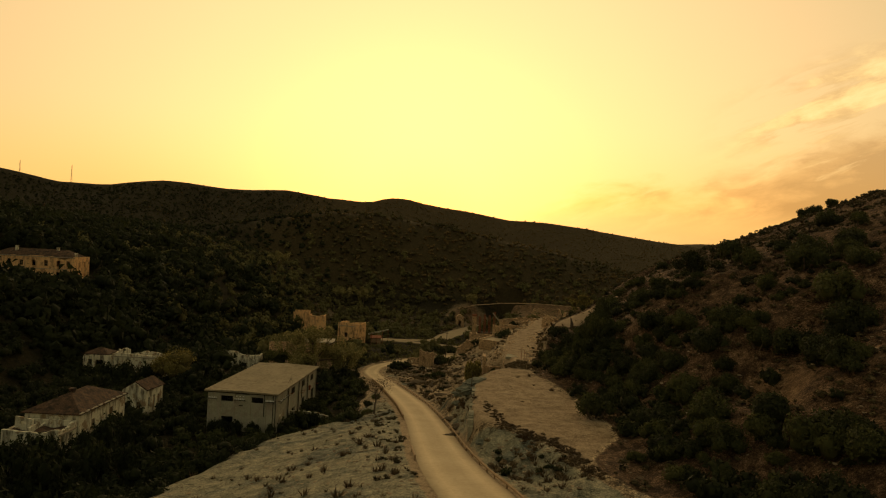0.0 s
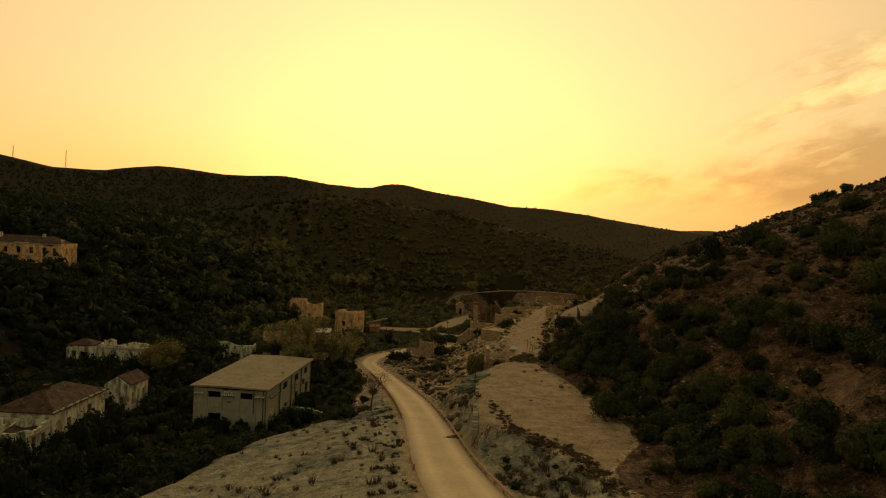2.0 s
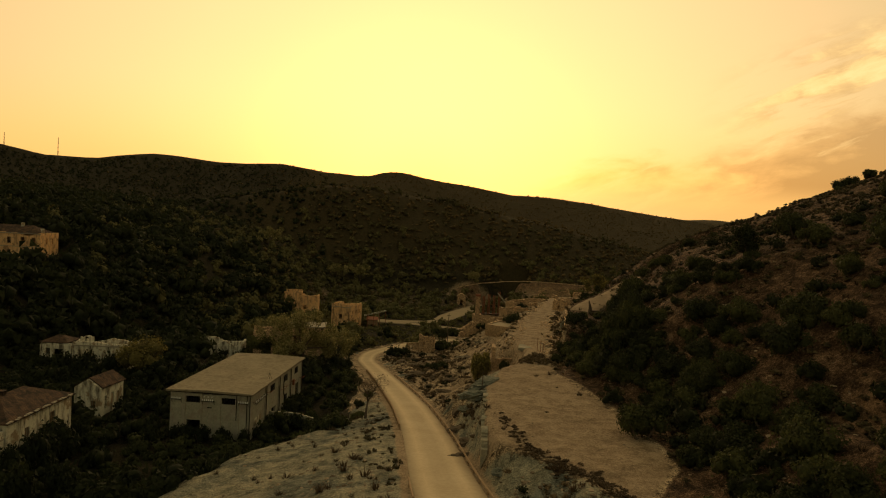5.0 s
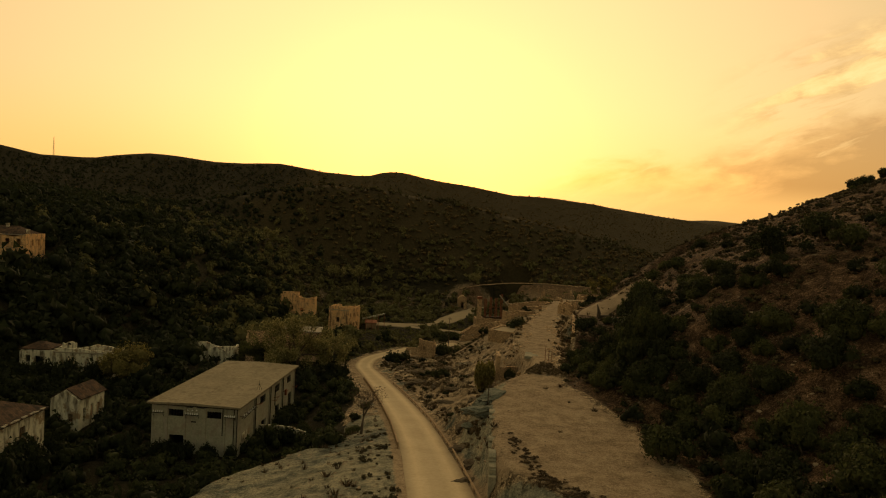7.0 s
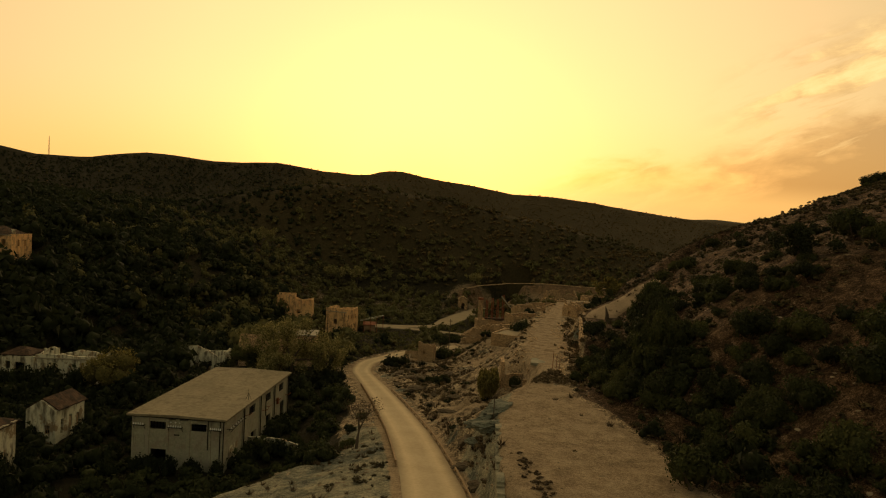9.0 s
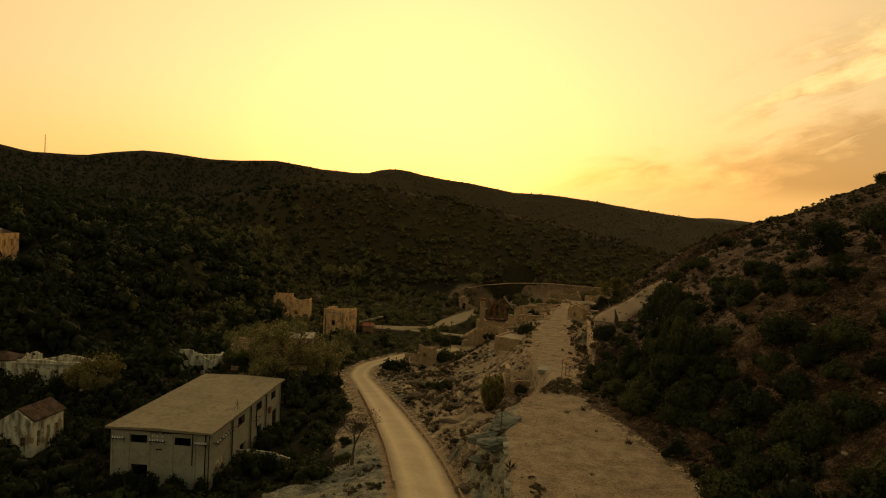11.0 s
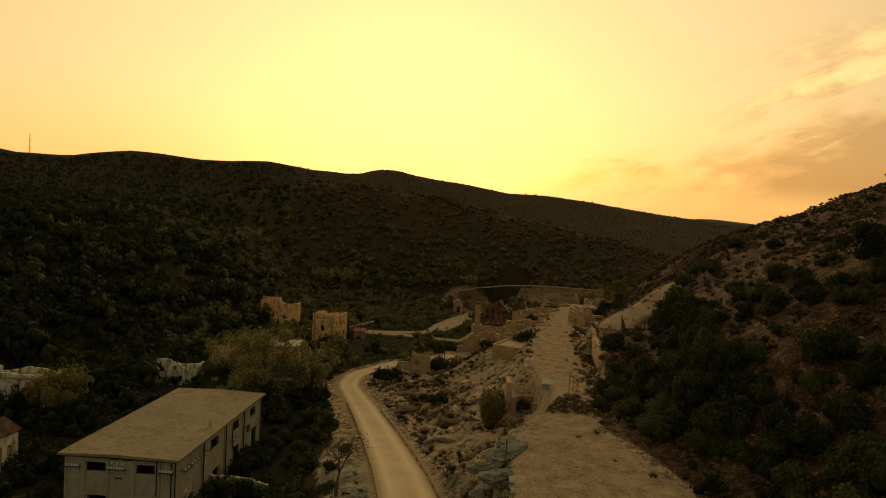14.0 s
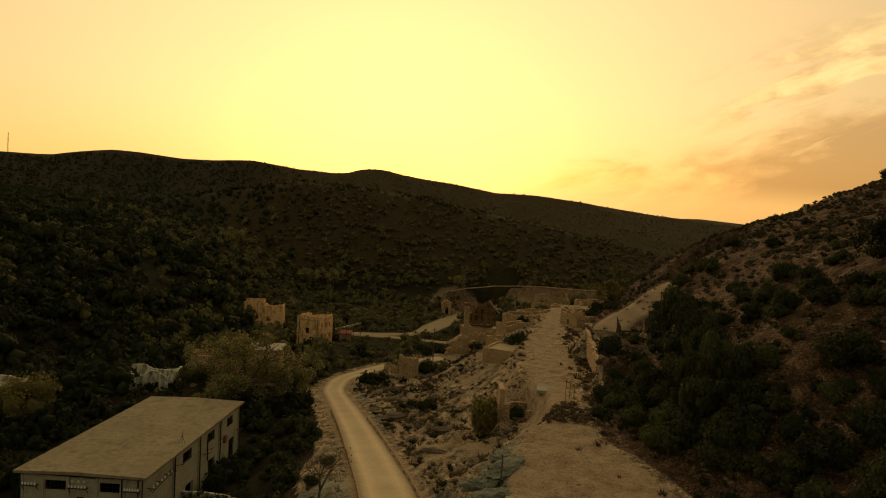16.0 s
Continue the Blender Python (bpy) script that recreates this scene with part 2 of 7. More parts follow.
def height(x, y):
    x, y = np.asarray(x, float), np.asarray(y, float)
    line = ROAD_LINE[ROAD_LINE[:, 1] <= 216]
    xr = np.interp(y, line[:, 1], line[:, 0])
    zr = road_z(y)
    # valley floor and hillside on the west
    floor = -9.3 - 4.2 * sstep((y - 150) / 110) - 2.5 * sstep((y - 270) / 50) + 1.1 * fbm(x / 22, y / 22, 3)
    west = np.maximum(0, -(x + np.interp(y, [60, 180, 240, 320, 420], [104, 93, 81, 56, 40])))
    floor = floor + 60 * (1 - np.exp(-0.8 * west / 60)) + np.minimum(west, 30) * 0.06 * fbm(x / 30, y / 30, 9)
    # spoil heap beside the road
    xs = np.minimum(np.where(y < 140, spoil_edge(y), xr - 5), xr - 4.5)
    xs = xs + 1.6 * fbm(x / 7 + 3, y / 7, 12) * (y < 135)
    ze = np.interp(y, [0, 60, 120, 132], [1.0, -0.8, -2.6, -2.6]) * (y < 132) + zr * (y >= 132) - 0.3
    inner = zr + (ze - zr) * sstep((xr - 3.5 - x) / np.maximum(xr - 3.5 - xs, 0.5))
    outer = ze + (floor - ze) * sstep((xs - x) / (13 + 3 * fbm(x / 9, y / 9, 5))) + 0.9 * fbm(x / 5, y / 5, 27, 4) * sstep((xs - x) / 2) * sstep((xs + 14 - x) / 3) * (y < 216)
    leftz = np.where(x > xs, inner, outer)
    # bank and terrace on the east
    xt, tz, xe = terrace_left(y), terrace_z(y), terrace_right(y)
    q = np.clip((x - (xr + 3.6)) / np.maximum(xt - xr - 3.6, 0.5), 0, 1)
    rough = fbm(x / 6, y / 6, 21, 3)
    swell = np.sin(np.pi * q) ** 0.7
    steep = sstep((y - 126) / 9)
    bank = zr + (tz - zr) * ((0.35 * q + 0.65 * sstep(q)) * (1 - steep) + (0.42 * q + 0.58 * q ** 4) * steep) + rough * 1.9 * swell + 0.55 * fbm(x / 3.1, y / 3.1, 33, 3) * swell - 0.2 * swell
    d = np.maximum(0, x - xe)
    foot_d = np.maximum(0, d - 2.3 * sstep((y - 80) / 6) * sstep((119 - y) / 6) * sstep(d / 4))
    hill = np.interp(foot_d, [0, 3, 7, 10, 15, 20, 25, 31, 41, 57, 70, 400], [0, 0.9, 3.5, 5.8, 9.9, 13.6, 17.2, 21.2, 26.0, 32.4, 36.8, 170.5])
    hill = hill * (1 - 0.22 * sstep((94 - y) / 14) * sstep((48 - d) / 20))
    shelf = sstep((y - 142) / 8) * sstep((192 - y) / 6) * 4.6 * sstep((x - xe + 0.9) / 0.6)
    hill = np.where(hill > 56, 56 + 14 * (1 - np.exp(-(hill - 56) / 14)), hill) * (1 - sstep((y - 320) / 160))
    ledge = hill + 0.5 * fbm(x / 9, y / 14, 43, 3)
    hill = hill + 0.30 * sstep(np.abs(2 * (ledge / 1.7 - np.floor(ledge / 1.7)) - 1)) * sstep((d - 9) / 6) * (0.4 + 0.6 * sstep(0.5 + 2 * fbm(x / 13, y / 13, 47, 2)))
    hill = smax(hill, shelf, 0.6)
    hill = hill + fbm(x / 17, y / 17, 41, 5) * np.minimum(d * 0.12, 2.2)
    cut = np.exp(-((x - 44.3) / 4.2) ** 4 - ((y - 78) / 8) ** 4)
    hill = hill - cut * 1.7 * sstep((48 - x) / 5)
    rightz = np.where(x < xt, bank, tz + hill + 0.12 * fbm(x / 5, y / 5, 8))
    z = np.where(x < xr, leftz, rightz)
    # floor of the gutted room, dug into the bank
    dug = sstep((x - 15.9) / 0.5) * sstep((20.4 - x) / 0.5) * sstep((y - 145.5) / 3.0) * sstep((157.0 - y) / 3.5)
    z = z + (np.minimum(z, 0.7) - z) * dug
    # past the bend the middle of the valley is open
    ms = np.interp(y, [205, 230, 260, 300, 340], [-4, 3, 16, 33, 45])
    mid = floor + (terrace_z(y) - floor) * sstep((x - ms) / np.maximum(xt - ms, 4)) + rough * 0.8 * sstep((x - ms + 6) / 8)
    mid = np.where(x < xt, mid, rightz)
    z = z + (mid - z) * sstep((y - 205) / 16)
    # the great hill: back ridge and front spur
    crest = np.interp(x, [-900, -620, -468, -443, -407, -351, -313, -292, -262, -223, -204, -156, -110, -75, -62, -51, -40, -29, -20, -6, 28, 57, 90, 135, 187, 251, 290, 420, 700, 1200],
                      [140, 118, 96, 91.5, 84, 83.5, 89.3, 91.2, 90, 86, 86, 87.8, 82, 79.8, 80.5, 84, 85.9, 86, 84.7, 81.3, 76.8, 73, 68, 67, 61.5, 53.5, 50, 40, 30, 30]) + 0.7 * fbm(x / 22, y / 22, 55)
    foot = -14
    up = np.clip((y - 372) / 328, 0, 1)
    back = foot + (crest - foot) * (0.72 * up + 0.28 * up * up) + 5 * fbm(x / 70, y / 90, 61) * np.sin(np.pi * up)
    back = np.where(y > 700, crest - 0.12 * (y - 700), back)
    spur = np.interp(x, [-400, -300, -160, -79, -23, 18, 59, 100, 142, 176, 215, 260], [-10, 15, 42, 57, 54.5, 49.5, 41.5, 34.5, 25, 16, 3, -16]) + 1.5 * fbm(x / 40, y / 40, 71)
    su = np.clip((y - 405) / 95, 0, 1)
    front = -4 + (spur + 4) * (0.8 * su + 0.2 * sstep(su)) + 3 * fbm(x / 35, y / 45, 75) * np.sin(np.pi * su)
    front = np.where(y > 500, spur - 0.22 * (y - 500), front)
    front = np.where(y < 405, -4 - 0.9 * (405 - y), front)
    mass = smax(back, front, 4)
    z = np.where(y > 372, smax(z, mass, 3), z)
    # bench of the far lane at the hill's foot
    bench = np.exp(-((y - bench_y(x)) / 4) ** 4) * sstep((x + 10) / 20) * sstep((150 - x) / 30)
    z = z + (bench_z(x) - z) * bench
    # last ridges
    last = np.interp(x, [-1500, 300, 500, 710, 810, 1100, 1500], [40, 40, 62, 83, 76, 50, 60])
    lu = np.clip((y - 1100) / 500, 0, 1)
    z = np.where(y > 1100, smax(z, -10 + (last + 10) * sstep(lu), 5), z)
    # terrace of the manor house
    manor = sstep((x + 195) / 14) * sstep((-108 - x) / 14) * sstep((y - 180) / 14) * sstep((252 - y) / 12)
    z = z + (np.minimum(z, 9.4 + 0.25 * (z - 9.4)) - z) * manor
    # hollow in front of the tower house
    z = z - 2.8 * np.exp(-((x + 35) / 9) ** 4 - ((y - 283) / 11) ** 4)
    # road beds
    dist, by = to_line(x, y, ROAD_LINE)
    z = z + (road_z(by) - 0.06 - z) * (1 - sstep((dist - road_half(by) - 0.4) / 2.2))
    dist, by = to_line(x, y, LANE_LINE)
    z = z + (-15.2 - z) * (1 - sstep((dist - 5.0) / 6))
    dist, by = to_line(x, y, FORK_BED)
    z = z + (np.interp(by, [264, 285, 303, 316], [-13.8, -14.8, -15.2, -15.2]) - z) * (1 - sstep((dist - 2.8) / 5))
    far_d = to_line(x, y, RAMP_LINE)
    z = z + (ramp_z(far_d[1]) - z) * (1 - sstep((far_d[0] - 4.5) / 3.0))
    fine = sstep((np.abs(np.minimum(dist, to_line(x, y, ROAD_LINE)[0])) - 4) / 3)
    gut = np.clip(1 - np.abs(x - terrace_left(y) + 8) / 30, 0.08, 1)
    return z + (0.30 * fbm(x / 2.4, y / 2.4, 81, 2) * gut + 0.08 * fbm(x / 1.9, y / 1.9, 85, 1)) * fine * (y < 420)


def ground_z(x, y):
    return float(height(np.array([x]), np.array([y]))[0])


# ---- materials ----
def material(name, colors, scale=1.0, rough=0.9, bump=0.3, detail=0.0, metal=0.0, extra=None, island=0.0, obj=0.0, leaf=0.0):
    """Procedural surface: noise at two scales between the colours, and relief."""
    m = bpy.data.materials.new(name)
    m.use_nodes = True
    nt = m.node_tree
    N, L = nt.nodes.new, nt.links.new
    b = nt.nodes["Principled BSDF"]
    co = N("ShaderNodeTexCoord")
    geo = N("ShaderNodeNewGeometry")
    big, small = N("ShaderNodeTexNoise"), N("ShaderNodeTexNoise")
    big.inputs["Scale"].default_value, big.inputs["Detail"].default_value = 0.35 * scale, 5
    small.inputs["Scale"].default_value, small.inputs["Detail"].default_value = 3.5 * scale, 6
    small.inputs["Roughness"].default_value = 0.65
    for n in (big, small):
        L(geo.outputs["Position"], n.inputs["Vector"])
    mixv = N("ShaderNodeMath")
    mixv.operation = "MULTIPLY_ADD"
    L(small.outputs[0], mixv.inputs[0])
    mixv.inputs[1].default_value = 0.55
    half = N("ShaderNodeMath")
    half.operation = "MULTIPLY"
    L(big.outputs[0], half.inputs[0])
    half.inputs[1].default_value = 0.45
    L(half.outputs[0], mixv.inputs[2])
    fac = mixv.outputs[0]
    for amount, source in ((island, geo.outputs["Random Per Island"]), (obj, None)):
        if amount:
            if source is None:
                info = N("ShaderNodeObjectInfo")
                source = info.outputs["Random"]
            a = N("ShaderNodeMath")
            a.operation = "MULTIPLY_ADD"
            L(source, a.inputs[0])
            a.inputs[1].default_value = amount
            s = N("ShaderNodeMath")
            s.operation = "SUBTRACT"
            L(fac, s.inputs[0])
            s.inputs[1].default_value = amount / 2
            L(s.outputs[0], a.inputs[2])
            fac = a.outputs[0]
    ramp = N("ShaderNodeValToRGB")
    e = ramp.color_ramp.elements
    while len(e) < len(colors):
        e.new(0.5)
    for i, (el, c) in enumerate(zip(e, colors)):
        el.position = 0.28 + 0.44 * i / max(1, len(colors) - 1)
        el.color = (*c, 1)
    L(fac, ramp.inputs[0])
    color = ramp.outputs[0]
    if extra:
        color = extra(nt, color, geo)
    L(color, b.inputs["Base Color"])
    b.inputs["Roughness"].default_value, b.inputs["Metallic"].default_value = rough, metal
    b.inputs["Specular IOR Level"].default_value = 0.25
    if leaf:
        tr, mx = N("ShaderNodeBsdfTranslucent"), N("ShaderNodeMixShader")
        mx.inputs[0].default_value = leaf
        L(color, tr.inputs["Color"])
        L(b.outputs[0], mx.inputs[1]), L(tr.outputs[0], mx.inputs[2])
        L(mx.outputs[0], nt.nodes["Material Output"].inputs["Surface"])
    if bump:
        bp = N("ShaderNodeBump")
        bp.inputs["Strength"].default_value, bp.inputs["Distance"].default_value = bump, 0.12 / scale
        L(small.outputs[0], bp.inputs["Height"])
        L(bp.outputs[0], b.inputs["Normal"])
    return m


def stains(amount=0.6, tint=(0.35, 0.30, 0.24), patch=None):
    """Streaks of dirt that run down a wall, and flaked patches."""
    def apply(nt, color, geo):
        N, L = nt.nodes.new, nt.links.new
        mp = N("ShaderNodeMapping")
        mp.inputs["Scale"].default_value = (1.3, 1.3, 0.34)
        L(geo.outputs["Position"], mp.inputs[0])
        n1, n2 = N("ShaderNodeTexNoise"), N("ShaderNodeTexNoise")
        n1.inputs["Scale"].default_value, n1.inputs["Detail"].default_value = 1.0, 6
        n2.inputs["Scale"].default_value, n2.inputs["Detail"].default_value = 0.55, 7
        n2.inputs["Roughness"].default_value = 0.7
        L(mp.outputs[0], n1.inputs["Vector"]), L(geo.outputs["Position"], n2.inputs["Vector"])
        out = color
        for n, lo, hi, c in ((n1, 0.47, 0.66, tint), (n2, 0.54, 0.60, patch or (tint[0] * 0.8, tint[1] * 0.75, tint[2] * 0.7))):
            mr = N("ShaderNodeMapRange")
            mr.inputs["From Min"].default_value, mr.inputs["From Max"].default_value = lo, hi
            mr.inputs["To Max"].default_value = amount
            L(n.outputs[0], mr.inputs["Value"])
            mx = N("ShaderNodeMix")
            mx.data_type = "RGBA"
            L(mr.outputs[0], mx.inputs["Factor"]), L(out, mx.inputs["A"])
            mx.inputs["B"].default_value = (*c, 1)
            out = mx.outputs["Result"]
        return out
    return apply


def stones(scale=1.75, mortar=(0.085, 0.062, 0.040)):
    """Rubble masonry: stones of uneven colour with darker joints."""
    def apply(nt, color, geo):
        N, L = nt.nodes.new, nt.links.new
        mp = N("ShaderNodeMapping")
        mp.inputs["Scale"].default_value = (scale, scale, scale * 1.6)
        L(geo.outputs["Position"], mp.inputs[0])
        cell, edge = N("ShaderNodeTexVoronoi"), N("ShaderNodeTexVoronoi")
        edge.feature = "DISTANCE_TO_EDGE"
        L(mp.outputs[0], cell.inputs["Vector"]), L(mp.outputs[0], edge.inputs["Vector"])
        hsv = N("ShaderNodeHueSaturation")
        sep = N("ShaderNodeSeparateColor")
        L(cell.outputs["Color"], sep.inputs[0])
        mr = N("ShaderNodeMapRange")
        mr.inputs["To Min"].default_value, mr.inputs["To Max"].default_value = 0.34, 1.85
        L(sep.outputs[0], mr.inputs["Value"]), L(mr.outputs[0], hsv.inputs["Value"]), L(color, hsv.inputs["Color"])
        jr = N("ShaderNodeMapRange")
        jr.inputs["From Min"].default_value, jr.inputs["From Max"].default_value = 0.17, 0.04
        L(edge.outputs["Distance"], jr.inputs["Value"])
        mx = N("ShaderNodeMix")
        mx.data_type = "RGBA"
        L(jr.outputs[0], mx.inputs["Factor"]), L(hsv.outputs[0], mx.inputs["A"])
        mx.inputs["B"].default_value = (*mortar, 1)
        return mx.outputs["Result"]
    return apply


def courses(nt, color, geo):
    """Rows of roof tiles: narrow darker lines, some tiles lighter."""
    N, L = nt.nodes.new, nt.links.new
    w = N("ShaderNodeTexWave")
    w.inputs["Scale"].default_value, w.inputs["Distortion"].default_value = 1.4, 1.5
    w.inputs["Detail"].default_value = 3
    L(geo.outputs["Position"], w.inputs["Vector"])
    mr = N("ShaderNodeMapRange")
    mr.inputs["To Min"].default_value, mr.inputs["To Max"].default_value = 0.55, 1.15
    L(w.outputs["Fac"], mr.inputs["Value"])
    hsv = N("ShaderNodeHueSaturation")
    L(mr.outputs[0], hsv.inputs["Value"]), L(color, hsv.inputs["Color"])
    return hsv.outputs[0]


def ground_material():
    """Soils of the valley: each kind has its own colours, blended by what lies where."""
    m = bpy.data.materials.new("valley_soil")
    m.use_nodes = True
    nt = m.node_tree
    N, L = nt.nodes.new, nt.links.new
    b = nt.nodes["Principled BSDF"]
    geo = N("ShaderNodeNewGeometry")

    def noise(scale, detail, rough=0.6, warp=0.0):
        n = N("ShaderNodeTexNoise")
        n.inputs["Scale"].default_value, n.inputs["Detail"].default_value = scale, detail
        n.inputs["Roughness"].default_value, n.inputs["Distortion"].default_value = rough, warp
        L(geo.outputs["Position"], n.inputs["Vector"])
        return n.outputs[0]

    big, mid, small = noise(0.11, 5, 0.6, 0.6), noise(0.55, 7, 0.68), noise(3.4, 8, 0.82)
    add = N("ShaderNodeMath")
    add.operation = "MULTIPLY_ADD"
    L(small, add.inputs[0])
    add.inputs[1].default_value = 0.55
    part2 = N("ShaderNodeMath")
    part2.operation = "MULTIPLY"
    L(mid, part2.inputs[0])
    part2.inputs[1].default_value = 0.45
    L(part2.outputs[0], add.inputs[2])
    gain = N("ShaderNodeMapRange")
    gain.inputs["From Min"].default_value, gain.inputs["From Max"].default_value = 0.34, 0.66
    gain.inputs["To Min"].default_value, gain.inputs["To Max"].default_value = 0.20, 0.80
    gain.clamp = False
    L(add.outputs[0], gain.inputs["Value"])
    fac = gain.outputs[0]

    def ramp(f, stops):
        n = N("ShaderNodeValToRGB")
        e = n.color_ramp.elements
        while len(e) < len(stops):
            e.new(0.5)
        for el, (p, c) in zip(e, stops):
            el.position, el.color = p, (*c, 1)
        L(f, n.inputs[0])
        return n.outputs[0]

    def over(f, a, c):
        n = N("ShaderNodeMix")
        n.data_type = "RGBA"
        L(f, n.inputs["Factor"]), L(a, n.inputs["A"]), L(c, n.inputs["B"])
        return n.outputs["Result"]

    soil = {k: ramp(fac, v) for k, v in SOILS.items()}

    def cells(scale):
        mp, n, sp = N("ShaderNodeMapping"), N("ShaderNodeTexVoronoi"), N("ShaderNodeSeparateColor")
        mp.inputs["Scale"].default_value = (scale, scale * 1.3, scale * 1.6)
        L(geo.outputs["Position"], mp.inputs[0]), L(mp.outputs[0], n.inputs["Vector"]), L(n.outputs["Color"], sp.inputs[0])
        return sp.outputs[0], n.outputs["Distance"]

    big_stone, edge = cells(1.5)
    small_stone, _ = cells(4.2)
    grit = N("ShaderNodeMath")
    grit.operation = "ADD"
    L(big_stone, grit.inputs[0]), L(small_stone, grit.inputs[1])

    def stony(color, amount):
        """Stones of uneven brightness lying in the soil."""
        mr, hsv = N("ShaderNodeMapRange"), N("ShaderNodeHueSaturation")
        mr.inputs["From Max"].default_value = 2.0
        mr.inputs["To Min"].default_value, mr.inputs["To Max"].default_value = 1 - amount, 1 + amount
        L(grit.outputs[0], mr.inputs["Value"]), L(mr.outputs[0], hsv.inputs["Value"]), L(color, hsv.inputs["Color"])
        return hsv.outputs[0]

    for k, amount in (("bank", 0.95), ("waste", 0.7), ("spoil", 0.6), ("pale", 0.22), ("east", 0.95), ("scarp", 0.7)):
        soil[k] = stony(soil[k], amount)
    # greenish mine waste shows through the rubble bank in patches
    patch = N("ShaderNodeMapRange")
    patch.inputs["From Min"].default_value, patch.inputs["From Max"].default_value = 0.57, 0.65
    L(big, patch.inputs["Value"])
    out = over(patch.outputs[0], soil["bank"], soil["waste"])
    blotch = N("ShaderNodeMapRange")
    blotch.inputs["From Min"].default_value, blotch.inputs["From Max"].default_value = 0.49, 0.62
    L(big, blotch.inputs["Value"])
    soil["spoil"] = over(blotch.outputs[0], soil["spoil"], soil["waste"])
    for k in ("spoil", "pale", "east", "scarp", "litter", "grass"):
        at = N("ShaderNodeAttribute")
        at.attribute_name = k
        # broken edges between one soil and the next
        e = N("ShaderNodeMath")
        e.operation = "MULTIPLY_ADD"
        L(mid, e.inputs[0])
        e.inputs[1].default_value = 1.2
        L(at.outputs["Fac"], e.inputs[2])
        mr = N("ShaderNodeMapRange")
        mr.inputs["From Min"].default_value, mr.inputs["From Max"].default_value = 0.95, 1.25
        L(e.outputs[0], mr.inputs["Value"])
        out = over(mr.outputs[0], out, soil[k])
    L(out, b.inputs["Base Color"])
    b.inputs["Roughness"].default_value = 0.95
    b.inputs["Specular IOR Level"].default_value = 0.15
    bp = N("ShaderNodeBump")
    bp.inputs["Strength"].default_value, bp.inputs["Distance"].default_value = 0.75, 0.3
    rough = N("ShaderNodeMath")
    rough.operation = "MULTIPLY_ADD"
    L(edge, rough.inputs[0])
    rough.inputs[1].default_value = -0.55
    L(fac, rough.inputs[2])
    L(rough.outputs[0], bp.inputs["Height"]), L(bp.outputs[0], b.inputs["Normal"])
    return m


SOILS = {
    "bank": [(0.36, (0.045, 0.031, 0.018)), (0.45, (0.17, 0.123, 0.072)), (0.54, (0.36, 0.27, 0.165)), (0.68, (0.60, 0.475, 0.315))],
    "waste": [(0.34, (0.032, 0.036, 0.028)), (0.48, (0.108, 0.115, 0.090)), (0.66, (0.25, 0.25, 0.195))],
    "spoil": [(0.32, (0.080, 0.078, 0.055)), (0.44, (0.195, 0.186, 0.130)), (0.56, (0.308, 0.284, 0.197)), (0.72, (0.44, 0.39, 0.266))],
    "pale": [(0.30, (0.15, 0.105, 0.062)), (0.46, (0.28, 0.205, 0.126)), (0.68, (0.43, 0.33, 0.215))],
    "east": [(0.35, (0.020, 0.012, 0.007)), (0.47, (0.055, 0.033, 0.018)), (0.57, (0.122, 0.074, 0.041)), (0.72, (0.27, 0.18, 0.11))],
    "scarp": [(0.32, (0.062, 0.038, 0.020)), (0.48, (0.125, 0.077, 0.042)), (0.68, (0.235, 0.155, 0.088))],
    "grass": [(0.34, (0.021, 0.018, 0.007)), (0.5, (0.038, 0.029, 0.011)), (0.70, (0.062, 0.045, 0.018))],
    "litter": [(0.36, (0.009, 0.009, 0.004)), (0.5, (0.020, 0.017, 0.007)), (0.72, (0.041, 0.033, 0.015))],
}
M_SOIL = ground_material()
def wheel_wear(nt, color, geo):
    """Two polished wheel tracks with looser, darker dirt beside them."""
    N, L = nt.nodes.new, nt.links.new
    at = N("ShaderNodeAttribute")
    at.attribute_name = "wear"
    hsv = N("ShaderNodeHueSaturation")
    mr = N("ShaderNodeMapRange")
    mr.inputs["To Min"].default_value, mr.inputs["To Max"].default_value = 0.62, 1.12
    L(at.outputs["Fac"], mr.inputs["Value"]), L(mr.outputs[0], hsv.inputs["Value"]), L(color, hsv.inputs["Color"])
    return hsv.outputs[0]


M_ROAD = material("packed_dirt", [(0.40, 0.308, 0.188), (0.49, 0.385, 0.240), (0.57, 0.46, 0.297)], 0.6, 0.95, 0.2, extra=wheel_wear)
M_TRACK = material("rutted_earth", [(0.135, 0.097, 0.058), (0.225, 0.165, 0.102), (0.33, 0.25, 0.16)], 0.45, 0.95, 0.5)
# darker than shrub_leaves: holds the western shade; also used for bank brush
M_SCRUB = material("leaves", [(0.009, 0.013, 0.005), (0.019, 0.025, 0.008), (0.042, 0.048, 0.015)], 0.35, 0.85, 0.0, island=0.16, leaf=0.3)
M_SHRUB = material("shrub_leaves", [(0.015, 0.019, 0.0065), (0.035, 0.042, 0.0125), (0.082, 0.086, 0.026)], 0.4, 0.8, 0.0, island=0.2, obj=0.35, leaf=0.3)
M_FAR = material("far_leaves", [(0.032, 0.030, 0.012), (0.054, 0.048, 0.018), (0.085, 0.072, 0.027)], 0.10, 0.9, 0.0, island=0.14)
# scrub colour lifted towards orange-brown to carry the low sun's glow on the hill
M_GLOW_HEATH = material("russet_heath", [(0.070, 0.049, 0.019), (0.104, 0.072, 0.028), (0.145, 0.099, 0.040)], 0.06, 0.9, 0.0, island=0.14)
